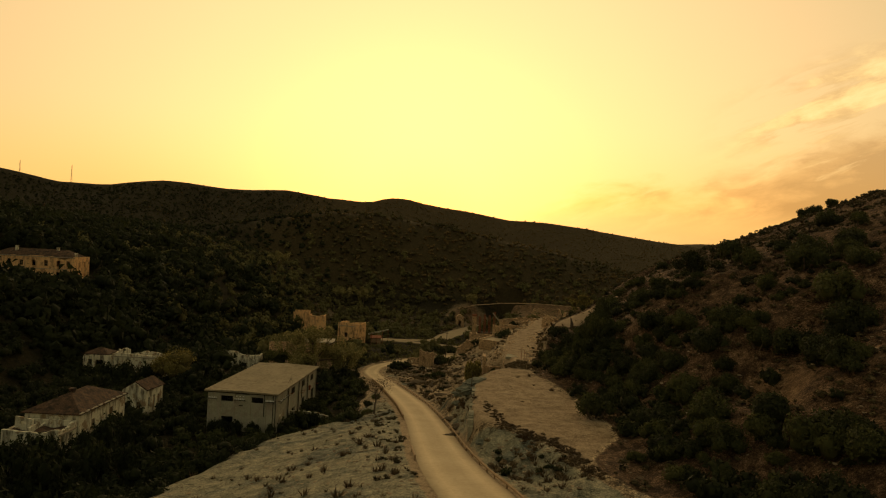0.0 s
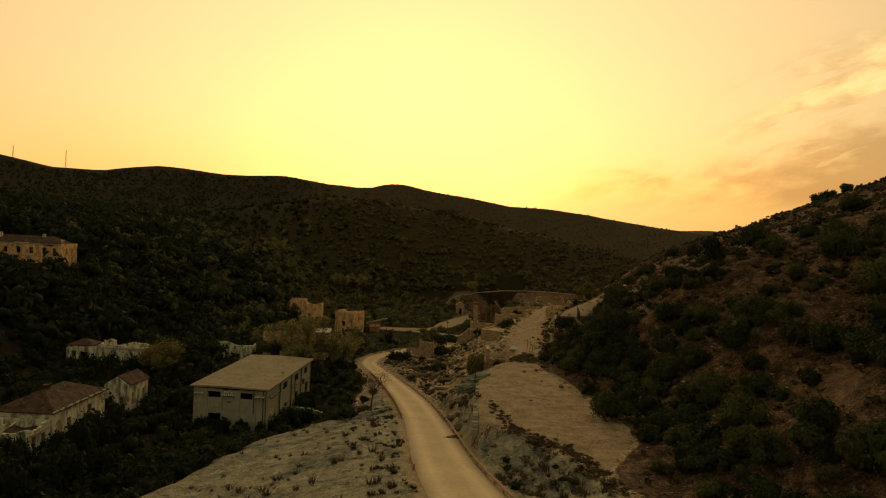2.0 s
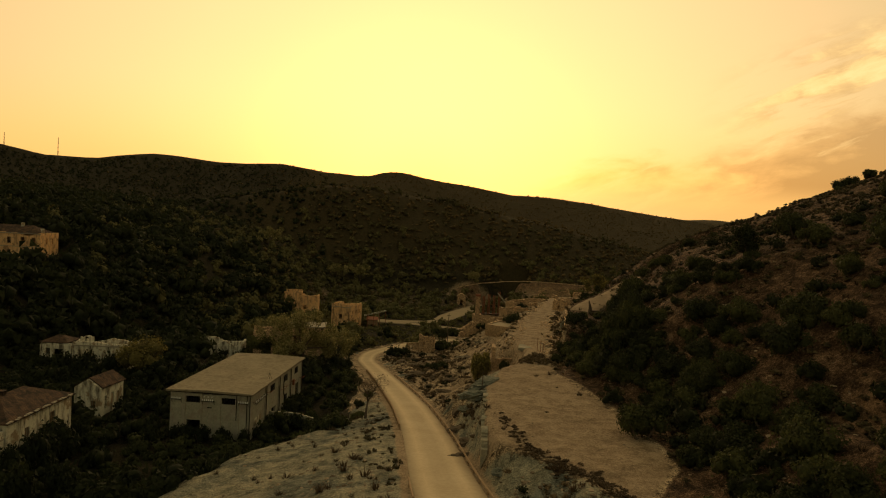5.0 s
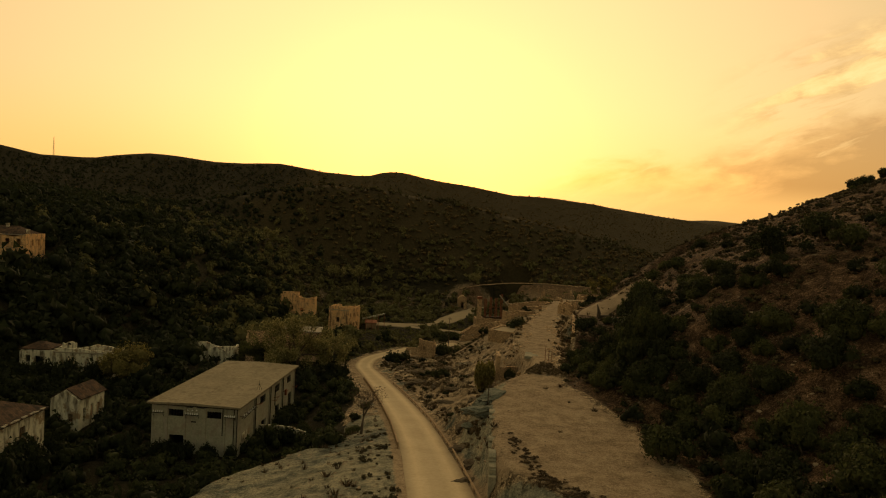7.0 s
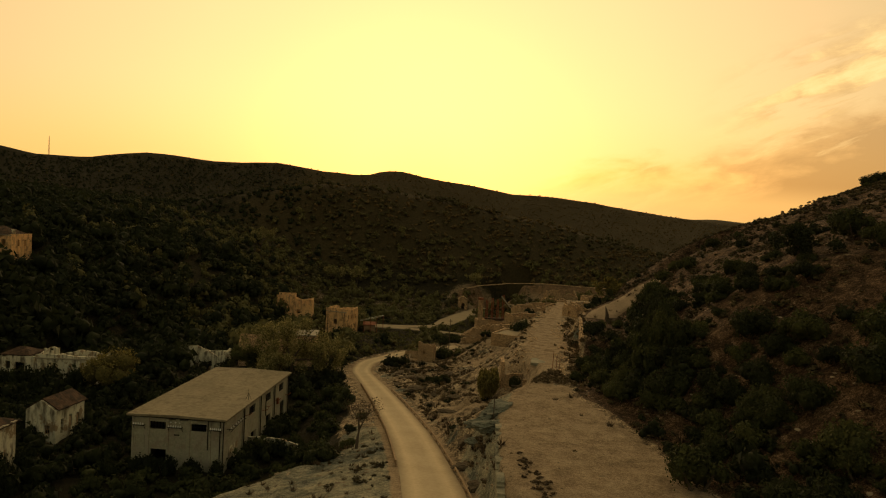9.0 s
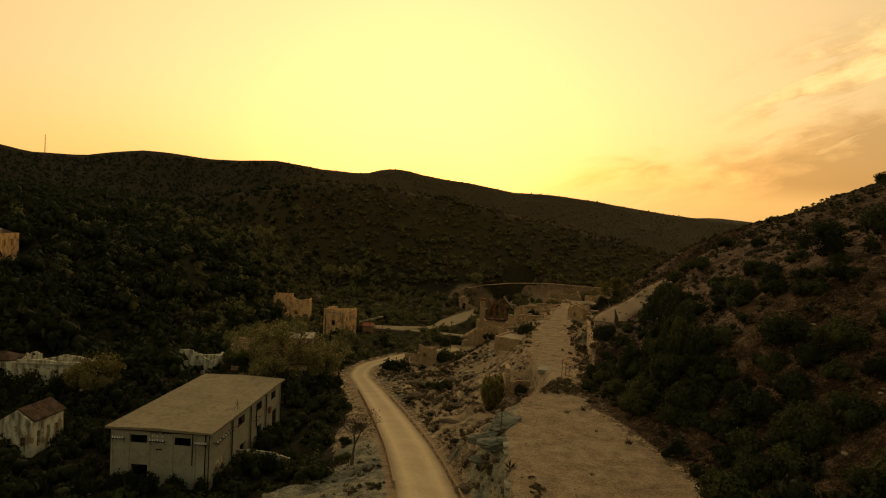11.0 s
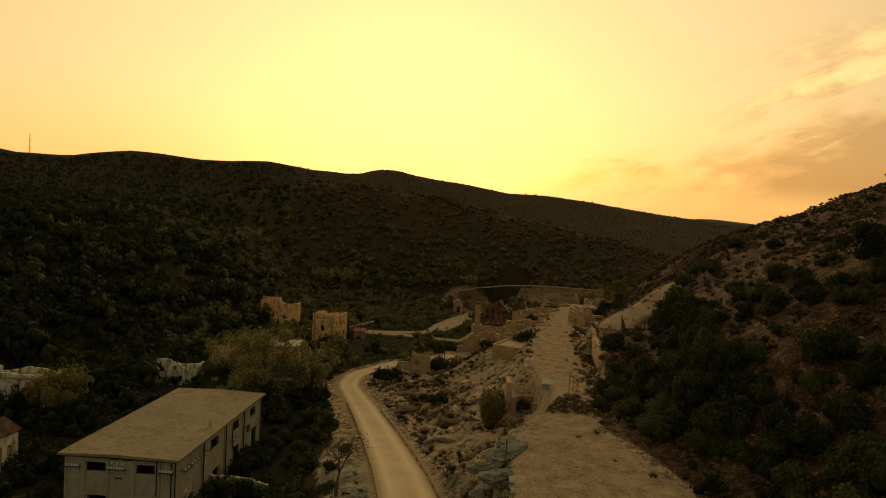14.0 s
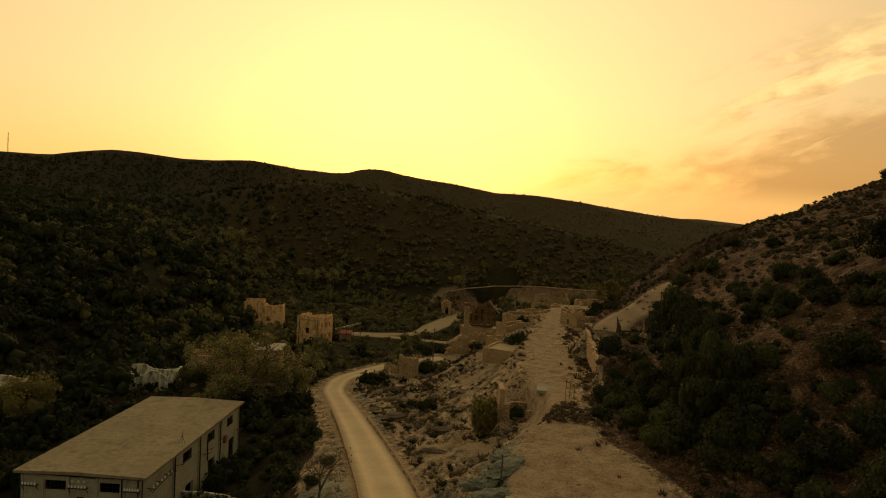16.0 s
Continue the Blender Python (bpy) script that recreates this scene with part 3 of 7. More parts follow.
M_FOOT = material("foothill_leaves", [(0.082, 0.078, 0.028), (0.120, 0.109, 0.040), (0.160, 0.139, 0.052)], 0.25, 0.85, 0.0, island=0.12, leaf=0.2)
M_HEATH = material("heath", [(0.024, 0.020, 0.009), (0.052, 0.042, 0.019), (0.115, 0.086, 0.040)], 0.3, 0.9, 0.0, island=0.4)
M_YELLOW = material("autumn_leaves", [(0.085, 0.074, 0.022), (0.155, 0.132, 0.038), (0.245, 0.205, 0.066)], 0.6, 0.8, 0.0, island=0.6, leaf=0.45)
M_OLIVE = material("olive_leaves", [(0.10, 0.098, 0.036), (0.21, 0.19, 0.072), (0.36, 0.31, 0.135)], 0.6, 0.8, 0.0, island=0.6, leaf=0.45)
M_DRY = material("dry_brush", [(0.040, 0.026, 0.014), (0.080, 0.052, 0.028), (0.14, 0.095, 0.05)], 0.6, 0.9, 0.0, island=0.6)
M_BRUSH = material("brown_brush", [(0.066, 0.045, 0.023), (0.125, 0.087, 0.045), (0.205, 0.148, 0.080)], 0.6, 0.9, 0.0, island=0.5)
M_BARK = material("bark", [(0.045, 0.033, 0.023), (0.09, 0.068, 0.048), (0.13, 0.10, 0.075)], 4, 0.95, 0.5)
M_PLASTER = material("cream_plaster", [(0.17, 0.160, 0.112), (0.32, 0.302, 0.216), (0.46, 0.43, 0.318)], 0.8, 0.9, 0.35, extra=stains(0.72))
M_WHITE = material("weathered_white_plaster", [(0.42, 0.39, 0.27), (0.63, 0.59, 0.44), (0.78, 0.73, 0.57)], 0.9, 0.9, 0.3, extra=stains(0.9, (0.085, 0.066, 0.042), (0.26, 0.18, 0.10)))
M_OCHRE = material("ochre_plaster", [(0.54, 0.30, 0.125), (0.76, 0.455, 0.205), (0.84, 0.57, 0.31)], 0.9, 0.9, 0.3, extra=stains(0.7, (0.26, 0.16, 0.09)))
M_STONE = material("rubble_masonry", [(0.32, 0.20, 0.10), (0.56, 0.37, 0.195), (0.74, 0.53, 0.31)], 1.4, 0.95, 0.6, extra=stones())
M_ROOF = material("bitumen_roof", [(0.155, 0.126, 0.078), (0.235, 0.194, 0.122), (0.30, 0.254, 0.165)], 0.55, 0.95, 0.25, extra=stains(0.4, (0.12, 0.095, 0.062)))
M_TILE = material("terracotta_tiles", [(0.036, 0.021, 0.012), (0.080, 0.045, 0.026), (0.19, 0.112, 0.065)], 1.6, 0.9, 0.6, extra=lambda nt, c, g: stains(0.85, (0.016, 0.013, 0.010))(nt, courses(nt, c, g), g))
M_CONC = material("old_concrete", [(0.24, 0.205, 0.15), (0.33, 0.29, 0.215), (0.42, 0.37, 0.28)], 1.2, 0.92, 0.3, extra=stains(0.5))
M_RUST = material("rusted_steel", [(0.10, 0.038, 0.020), (0.22, 0.082, 0.042), (0.34, 0.14, 0.072)], 3, 0.8, 0.4, metal=0.3)
M_DARK = material("black_iron", [(0.014, 0.012, 0.010), (0.028, 0.024, 0.02)], 3, 0.6, 0.2, metal=0.5)
M_CERAMIC = material("white_porcelain", [(0.62, 0.60, 0.55), (0.78, 0.76, 0.70)], 4, 0.3, 0.0)
M_RAIL = material("weathered_timber", [(0.19, 0.12, 0.065), (0.30, 0.20, 0.112), (0.41, 0.29, 0.175)], 3, 0.9, 0.3)
M_WASTE = material("mine_waste_rock", [(0.050, 0.054, 0.041), (0.125, 0.132, 0.102), (0.27, 0.265, 0.205)], 1.6, 0.95, 0.9)
M_EDGE = material("pale_waste_rock", [(0.13, 0.125, 0.092), (0.26, 0.242, 0.172), (0.43, 0.385, 0.27)], 1.8, 0.95, 0.8)
M_ROCK = material("rock", [(0.085, 0.063, 0.040), (0.175, 0.132, 0.085), (0.32, 0.25, 0.165)], 1.5, 0.95, 0.5, island=0.5)


# ---- mesh helpers ----
def big_mesh(name, verts, tris, mat, smooth=False):
    """Mesh from numpy arrays of places and triangles."""
    me = bpy.data.meshes.new(name)
    me.vertices.add(len(verts))
    me.vertices.foreach_set("co", np.ascontiguousarray(verts, dtype=np.float32).ravel())
    k = tris.shape[1]
    me.loops.add(tris.size)
    me.loops.foreach_set("vertex_index", np.ascontiguousarray(tris, dtype=np.int32).ravel())
    me.polygons.add(len(tris))
    me.polygons.foreach_set("loop_start", np.arange(0, tris.size, k, dtype=np.int32))
    me.polygons.foreach_set("use_smooth", np.full(len(tris), smooth))
    me.materials.append(mat)
    me.update(calc_edges=True)
    me.validate()
    return me


def stretch(fine0, fine1, step, lo, hi, grow=1.13):
    mid = list(np.arange(fine0, fine1 + step * 0.5, step))
    a, s = mid[0], step
    left = []
    while a > lo:
        s = min(s * grow, 14 if abs(a) < 760 else 60)
        a -= s
        left.append(a)
    b, s = mid[-1], step
    right = []
    while b < hi:
        s = min(s * grow, 9 if b < 760 else 60)
        b += s
        right.append(b)
    return np.array(left[::-1] + mid + right)


# ---- ground ----
gx = stretch(-34, 48, 0.68, -1600, 1600, 1.09)
gy = stretch(62, 225, 0.72, -250, 2600, 1.09)
GX, GY = np.meshgrid(gx, gy)
GZ = height(GX.ravel(), GY.ravel()).reshape(GX.shape)
nx, ny = len(gx), len(gy)
idx = np.arange(nx * ny).reshape(ny, nx)
quads = np.stack([idx[:-1, :-1], idx[:-1, 1:], idx[1:, 1:], idx[1:, :-1]], -1).reshape(-1, 4)
GXf, GYf = GX.ravel(), GY.ravel()


def soil_masks(x, y):
    line = ROAD_LINE[ROAD_LINE[:, 1] <= 216]
    xr = np.interp(y, line[:, 1], line[:, 0])
    xs = np.minimum(np.where(y < 140, spoil_edge(y), xr - 5), xr - 4.5)
    xt, xe = terrace_left(y), clearing_right(y)
    spoil = sstep((x - xs + 7) / 5) * sstep((xr - 2.5 - x) / 2) * sstep((142 - y) / 8)
    spoil = np.maximum(spoil, sstep((x - xr - 3) / 1.5) * sstep((xt - 0.4 - x) / 1.5) * sstep((104 - y) / 12))
    spoil = np.maximum(spoil, 0.9 * sstep((x - xt + 5.5) / 2) * sstep((xt + 0.6 - x) / 1.2) * sstep((y - 90) / 6) * sstep((130 - y) / 6))
    pale = sstep((x - xt + 0.6) / 1.4) * sstep((xe + 0.4 - x) / 1.8) * sstep((134 - y) / 5)
    walk_d = to_line(x, y, STREET_LINE)[0]
    pale = np.maximum(pale, 1 - sstep((walk_d - np.interp(y, [130, 157, 174, 193, 217, 244, 280], [2.2, 2.0, 4.6, 3.2, 2.0, 1.6, 1.1]) - 0.9 * fbm(x / 4, y / 4, 171, 3)) / 1.6))
    d = np.minimum(to_line(x, y, ROAD_LINE)[0] - road_half(y) - 0.4, np.minimum(to_line(x, y, LANE_LINE)[0] - 4.5, to_line(x, y, RAMP_LINE)[0] - 4.6))
    pale = np.maximum(pale, 1 - sstep(d / 1.4))
    on_bank = sstep((x - xr - 4.5) / 2) * sstep((xt + 0.5 - x) / 1.5) * sstep((y - 128) / 8) * sstep((235 - y) / 20)
    pale = np.maximum(pale, on_bank * np.clip(0.42 + 1.3 * fbm(x / 8, y / 8, 231, 3), 0, 0.85))
    flat = np.exp(-((x - 55) / 16) ** 4 - ((y - 389) / 5) ** 4)
    pale = np.maximum(pale, 0.9 * flat)
    bench = 0.4 * np.exp(-((y - bench_y(x)) / 1.5) ** 4) * (x > 20) * (x < 140)
    pale = np.maximum(pale, bench)
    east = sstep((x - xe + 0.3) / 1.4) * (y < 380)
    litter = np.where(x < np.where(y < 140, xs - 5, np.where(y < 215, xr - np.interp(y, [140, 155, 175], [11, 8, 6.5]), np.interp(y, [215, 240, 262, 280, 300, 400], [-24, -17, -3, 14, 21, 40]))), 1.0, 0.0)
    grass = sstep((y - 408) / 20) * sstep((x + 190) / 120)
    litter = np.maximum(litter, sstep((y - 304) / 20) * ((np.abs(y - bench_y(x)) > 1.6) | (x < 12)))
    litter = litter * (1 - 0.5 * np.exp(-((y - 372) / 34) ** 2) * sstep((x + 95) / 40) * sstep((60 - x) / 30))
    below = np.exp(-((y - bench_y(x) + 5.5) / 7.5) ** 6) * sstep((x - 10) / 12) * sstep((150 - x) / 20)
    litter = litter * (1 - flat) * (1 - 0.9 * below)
    cut = 0.85 * np.exp(-((x - 44.5) / 3.6) ** 4 - ((y - 77.5) / 7.5) ** 4)
    return {"spoil": spoil, "pale": pale, "east": east, "scarp": np.maximum(cut, 0.75 * below * (1 - flat)), "litter": litter, "grass": grass}


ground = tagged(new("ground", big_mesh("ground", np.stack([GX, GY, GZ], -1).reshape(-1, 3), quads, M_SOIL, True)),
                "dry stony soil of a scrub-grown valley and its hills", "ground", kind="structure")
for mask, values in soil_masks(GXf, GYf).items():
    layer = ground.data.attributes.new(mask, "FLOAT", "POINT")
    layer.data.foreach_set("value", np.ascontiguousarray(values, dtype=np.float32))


def ribbon(line, half, zfun, lift):
    n = len(line)
    tang = np.gradient(line, axis=0)
    tang /= np.linalg.norm(tang, axis=1)[:, None]
    nor = np.stack([-tang[:, 1], tang[:, 0]], -1)
    cols = np.array([-1, -0.97, -0.55, -0.2, 0.2, 0.55, 0.97, 1.0])
    drop = np.array([-0.35, 0, 0.05, 0.02, 0.02, 0.05, 0, -0.35])
    half = np.broadcast_to(half, (n,))
    P = line[:, None, :] + nor[:, None, :] * (cols[None, :, None] * half[:, None, None])
    Z = (zfun(line[:, 1]) + lift)[:, None] + drop[None, :]
    v = np.concatenate([P, Z[..., None]], -1).reshape(-1, 3)
    k = len(cols)
    ii = np.arange(n * k).reshape(n, k)
    q = np.stack([ii[:-1, :-1], ii[1:, :-1], ii[1:, 1:], ii[:-1, 1:]], -1).reshape(-1, 4)
    return v, q[:, ::-1]


rv, rq = ribbon(ROAD_LINE, road_half(ROAD_LINE[:, 1]) + 0.12 * fbm(ROAD_LINE[:, 1] / 9, ROAD_LINE[:, 0] / 9, 90), road_z, 0.05)
road = tagged(new("road", big_mesh("road", rv, rq, M_ROAD, True)), "pale winding dirt road with smooth wheel tracks", "road", kind="structure")
wear = road.data.attributes.new("wear", "FLOAT", "POINT")
wear.data.foreach_set("value", np.tile(np.array([0.0, 0.25, 1.0, 0.55, 0.6, 1.0, 0.3, 0.0], dtype=np.float32), len(ROAD_LINE)))
pv, pq = ribbon(RAMP_LINE, 3.7 + 0.35 * fbm(RAMP_LINE[:, 1] / 5, RAMP_LINE[:, 0] / 5, 93), ramp_z, 0.06)
ramp_lane = tagged(new("road_ramp", big_mesh("road_ramp", pv, pq, M_TRACK, True)), "pale dirt ramp climbing the slope above a retaining wall", "road", kind="structure")
BENCH_LINE = np.stack([np.arange(22, 142, 4.0), bench_y(np.arange(22, 142, 4.0))], -1)
bv, bq = ribbon(BENCH_LINE, 0.7, lambda y: bench_z(np.arange(22, 142, 4.0)), 0.12)
bench_lane = tagged(new("road_bench", big_mesh("road_bench", bv, bq, M_STONE, True)), "narrow pale track along the foot of the hill", "road", kind="structure")
lv, lq = ribbon(LANE_LINE, np.interp(LANE_LINE[:, 1], [310, 316, 340, 420], [3.0, 3.2, 5.5, 4.0]), lambda y: 0 * y - 15.2, 0.12)
kv, kq = ribbon(FORK_BED, 2.4, lambda y: np.interp(y, [264, 285, 303, 316], [-13.8, -14.8, -15.2, -15.2]), 0.14)
fork = tagged(new("road_fork", big_mesh("road_fork", kv, kq, M_ROAD, True)), "pale dirt road that joins the valley lane", "road", kind="structure")
lane = tagged(new("road_lane", big_mesh("road_lane", lv, lq, M_ROAD, True)), "pale dirt lane across the valley floor", "road", kind="structure")


# ---- scrub ----
def ico(sub):
    bm = bmesh.new()
    bmesh.ops.create_icosphere(bm, subdivisions=sub, radius=1)
    v = np.array([p.co[:] for p in bm.verts])
    bm.faces.ensure_lookup_table()
    f = np.array([[p.index for p in q.verts] for q in bm.faces])
    bm.free()
    return v, f


def clump(rng, leaves, size, lobes=6, core=1, rough=0.4, spread=0.62):
    """Template of one bush, about 1 m in radius: uneven rounded lobes, each with a fringe of small leaf sprays."""
    cv, cf = ico(core)
    a = rng.uniform(0, 2 * math.pi, lobes)
    far = np.sqrt(rng.random(lobes)) * spread
    far[0] = 0.0
    centres = np.stack([far * np.cos(a), far * np.sin(a), 0.24 + 0.5 * rng.random(lobes) * (1 - 0.6 * far)], -1)
    radii = rng.uniform(0.26, 0.46, lobes)
    radii[0] = 0.44
    out_v, out_f, base = [], [], 0
    for c, r in zip(centres, radii):
        v = cv * r * rng.uniform(0.50, 0.80, (len(cv), 1)) * [1, 1, 0.9] + c
        v[:, 2] = np.maximum(v[:, 2], -0.12)
        out_v.append(v)
        out_f.append(cf + base)
        base += len(v)
    if leaves:
        which = rng.integers(0, lobes, leaves)
        d = rng.normal(size=(leaves, 3))
        d /= np.linalg.norm(d, axis=1)[:, None]
        d[:, 2] = np.where(rng.random(leaves) < 0.75, np.abs(d[:, 2]), d[:, 2])
        p = centres[which] + d * (radii[which] * rng.uniform(0.62, 1.14, leaves))[:, None]
        nor = d + rng.normal(size=(leaves, 3)) * rough
        nor /= np.linalg.norm(nor, axis=1)[:, None]
        b = np.cross(nor, rng.normal(size=(leaves, 3)))
        b /= np.linalg.norm(b, axis=1)[:, None]
        c = np.cross(nor, b)
        s = (size * rng.uniform(0.5, 1.4, leaves))[:, None]
        tri = np.stack([p - b * s * 0.75 - c * s * 0.4, p + b * s * 0.75 - c * s * 0.4, p + c * s * 0.95], 1).reshape(-1, 3)
        tri[:, 2] = np.maximum(tri[:, 2], 0.0)
        out_v.append(tri)
        out_f.append(np.arange(leaves * 3).reshape(-1, 3) + base)
    return np.concatenate(out_v), np.concatenate(out_f)


def strew(name, places, radii, templates, mat, label, rng, flat=0.85, smooth=True):
    """One mesh of many bushes standing on the ground."""
    z = height(places[:, 0], places[:, 1])
    V, F, base = [], [], 0
    kind = rng.integers(0, len(templates), len(places))
    turn = rng.uniform(0, 2 * math.pi, len(places))
    for k, (tv, tf) in enumerate(templates):
        pick = np.where(kind == k)[0]
        if not len(pick):
            continue
        c, s = np.cos(turn[pick]), np.sin(turn[pick])
        r = radii[pick]
        w = rng.uniform(0.8, 1.25, len(pick))
        x = (tv[None, :, 0] * c[:, None] - tv[None, :, 1] * s[:, None]) * (r * w)[:, None] + places[pick, 0][:, None]
        y = (tv[None, :, 0] * s[:, None] + tv[None, :, 1] * c[:, None]) * (r / w)[:, None] + places[pick, 1][:, None]
        h = tv[None, :, 2] * (r * flat * rng.uniform(0.8, 1.3, len(pick)))[:, None] * 1.3 + (z[pick] - 0.15 * r)[:, None]
        V.append(np.stack([x, y, h], -1).reshape(-1, 3))
        F.append((tf[None] + (np.arange(len(pick)) * len(tv))[:, None, None]).reshape(-1, 3) + base)
        base += len(pick) * len(tv)
    ob = new(name, big_mesh(name, np.concatenate(V), np.concatenate(F), mat, smooth))
    return tagged(ob, label, "shrubs", kind="stuff")


KEEP_CLEAR = []      # (x, y, radius) round buildings


def scatter(rng, n, x0, x1, y0, y1, density):
    p = np.stack([rng.uniform(x0, x1, n), rng.uniform(y0, y1, n)], -1)
    keep = rng.random(n) < density(p[:, 0], p[:, 1])
    d1, d2 = to_line(p[:, 0], p[:, 1], ROAD_LINE)[0], np.minimum(to_line(p[:, 0], p[:, 1], LANE_LINE)[0], to_line(p[:, 0], p[:, 1], FORK_BED)[0] + 2.5)
    keep &= (d1 > 5.2) & (d2 > 6.5) & (to_line(p[:, 0], p[:, 1], STREET_LINE)[0] > 4.4)
    keep &= ~((p[:, 1] > 262) & (p[:, 1] < 316) & (p[:, 0] > -24) & (p[:, 0] < 26) & (rng.random(n) < 0.85))
    for cx, cy, r in KEEP_CLEAR:
        keep &= np.hypot(p[:, 0] - cx, p[:, 1] - cy) > r
    # nothing out of sight of the valley
    keep &= np.abs(p[:, 0]) < 0.78 * (p[:, 1] + 30) + 12
    return p[keep]


def zone(x, y):
    """Cover of scrub: thick in the western valley, none on roads, terrace and spoil heap, in belts on the eastern slope."""
    line = ROAD_LINE[ROAD_LINE[:, 1] <= 216]
    xr = np.interp(y, line[:, 1], line[:, 0])
    west = x < np.where(y < 122, spoil_edge(y) - 3, np.where(y < 215, xr - np.interp(y, [122, 140, 155, 175], [11.5, 11.5, 8.5, 7.2]), -21))
    xe = terrace_right(y)
    d = x - xe
    patch = fbm(x / 11, y / 11, 101, 3)
    e = np.where(d > 2.6, np.clip(np.interp(d, [0, 8, 12.5, 40, 120], [0.75, 0.55, 0.12, 0.05, 0.08]) + 0.55 * sstep((64 - y) / 12) + 0.25 * sstep((90 - y) / 20) * sstep((34 - x) / 3) + 1.0 * patch * np.interp(d, [0, 15, 30], [1, 0.5, 0.3]), 0.02, 1), 0)
    e = np.where((to_line(x, y, RAMP_LINE)[0] < 6.0) | ((d < 9) & (y > 145) & (y < 205)), 0, e)
    mid = (y > 215) & (x > -20) & (x < xe) & (x < terrace_left(y) - 2)
    return np.where(west, np.clip(1.15 + 0.8 * fbm(x / 14, y / 14, 111, 3), 0.75, 1), np.where(mid, 0.10 + 0.45 * (x < np.interp(y, [215, 240, 262, 280, 300, 400], [-24, -17, -3, 14, 21, 40])), e))


rng = np.random.default_rng(7)
NEAR_T = [clump(rng, 160, 0.125, 8) for _ in range(6)]
MID_T = [clump(rng, 64, 0.165, 6) for _ in range(6)]
LOW_T = [clump(rng, 32, 0.22, 1) for _ in range(5)]
FAR_T = [clump(rng, 8, 0.24, 2, 1, 0.4, 0.5) for _ in range(8)]
HEATH_T = [clump(rng, 5, 0.25, 1) for _ in range(5)]
WEED_T = [clump(rng, 74, 0.17, 3, 1, 0.9, 0.7) for _ in range(5)]


# ---- building helpers ----
def part(name, bm, mat, parent, label="", at=None):
    """Link a bmesh as one mesh object under a thing or a part."""
    bmesh.ops.recalc_face_normals(bm, faces=bm.faces)
    me = bpy.data.meshes.new(name)
    bm.to_mesh(me)
    bm.free()
    me.materials.append(mat)
    ob = new(name, me)
    ob.parent = parent
    if at is not None:
        ob.matrix_basis = at
    return tagged(ob, label) if label else ob


def part_of(name, me, parent, at=None, label=""):
    """The same for a mesh that several parts share."""
    ob = new(name, me)
    ob.parent = parent
    if at is not None:
        ob.matrix_basis = at
    return tagged(ob, label) if label else ob


def thing(name, label, category, x, y, z, turn=0, group=""):
    ob = new(name)
    ob.empty_display_size = 0.3
    ob.matrix_world = pose(x, y, z, 0, 0, turn)
    return tagged(ob, label, category, group)


def add_box(bm, x0, x1, y0, y1, z0, z1):
    v = [bm.verts.new(p) for p in ((x0, y0, z0), (x1, y0, z0), (x1, y1, z0), (x0, y1, z0), (x0, y0, z1), (x1, y0, z1), (x1, y1, z1), (x0, y1, z1))]
    for f in ((3, 2, 1, 0), (4, 5, 6, 7), (0, 1, 5, 4), (1, 2, 6, 5), (2, 3, 7, 6), (3, 0, 4, 7)):
        bm.faces.new([v[i] for i in f])


def boxes(*items):
    bm = bmesh.new()
    for b in items:
        add_box(bm, *b)
    return bm


def rod(bm, p0, p1, r0, r1=None, sides=6):
    """A tapered bar between two places."""
    r1 = r0 if r1 is None else r1
    p0, p1 = Vector(p0), Vector(p1)
    q = (p1 - p0).to_track_quat("Z", "Y")
    rings = []
    for p, r in ((p0, r0), (p1, r1)):
        rings.append([bm.verts.new(p + q @ Vector((r * math.cos(2 * math.pi * k / sides), r * math.sin(2 * math.pi * k / sides), 0))) for k in range(sides)])
    for k in range(sides):
        bm.faces.new((rings[0][k], rings[0][(k + 1) % sides], rings[1][(k + 1) % sides], rings[1][k]))
    bm.faces.new(rings[0][::-1])
    bm.faces.new(rings[1])


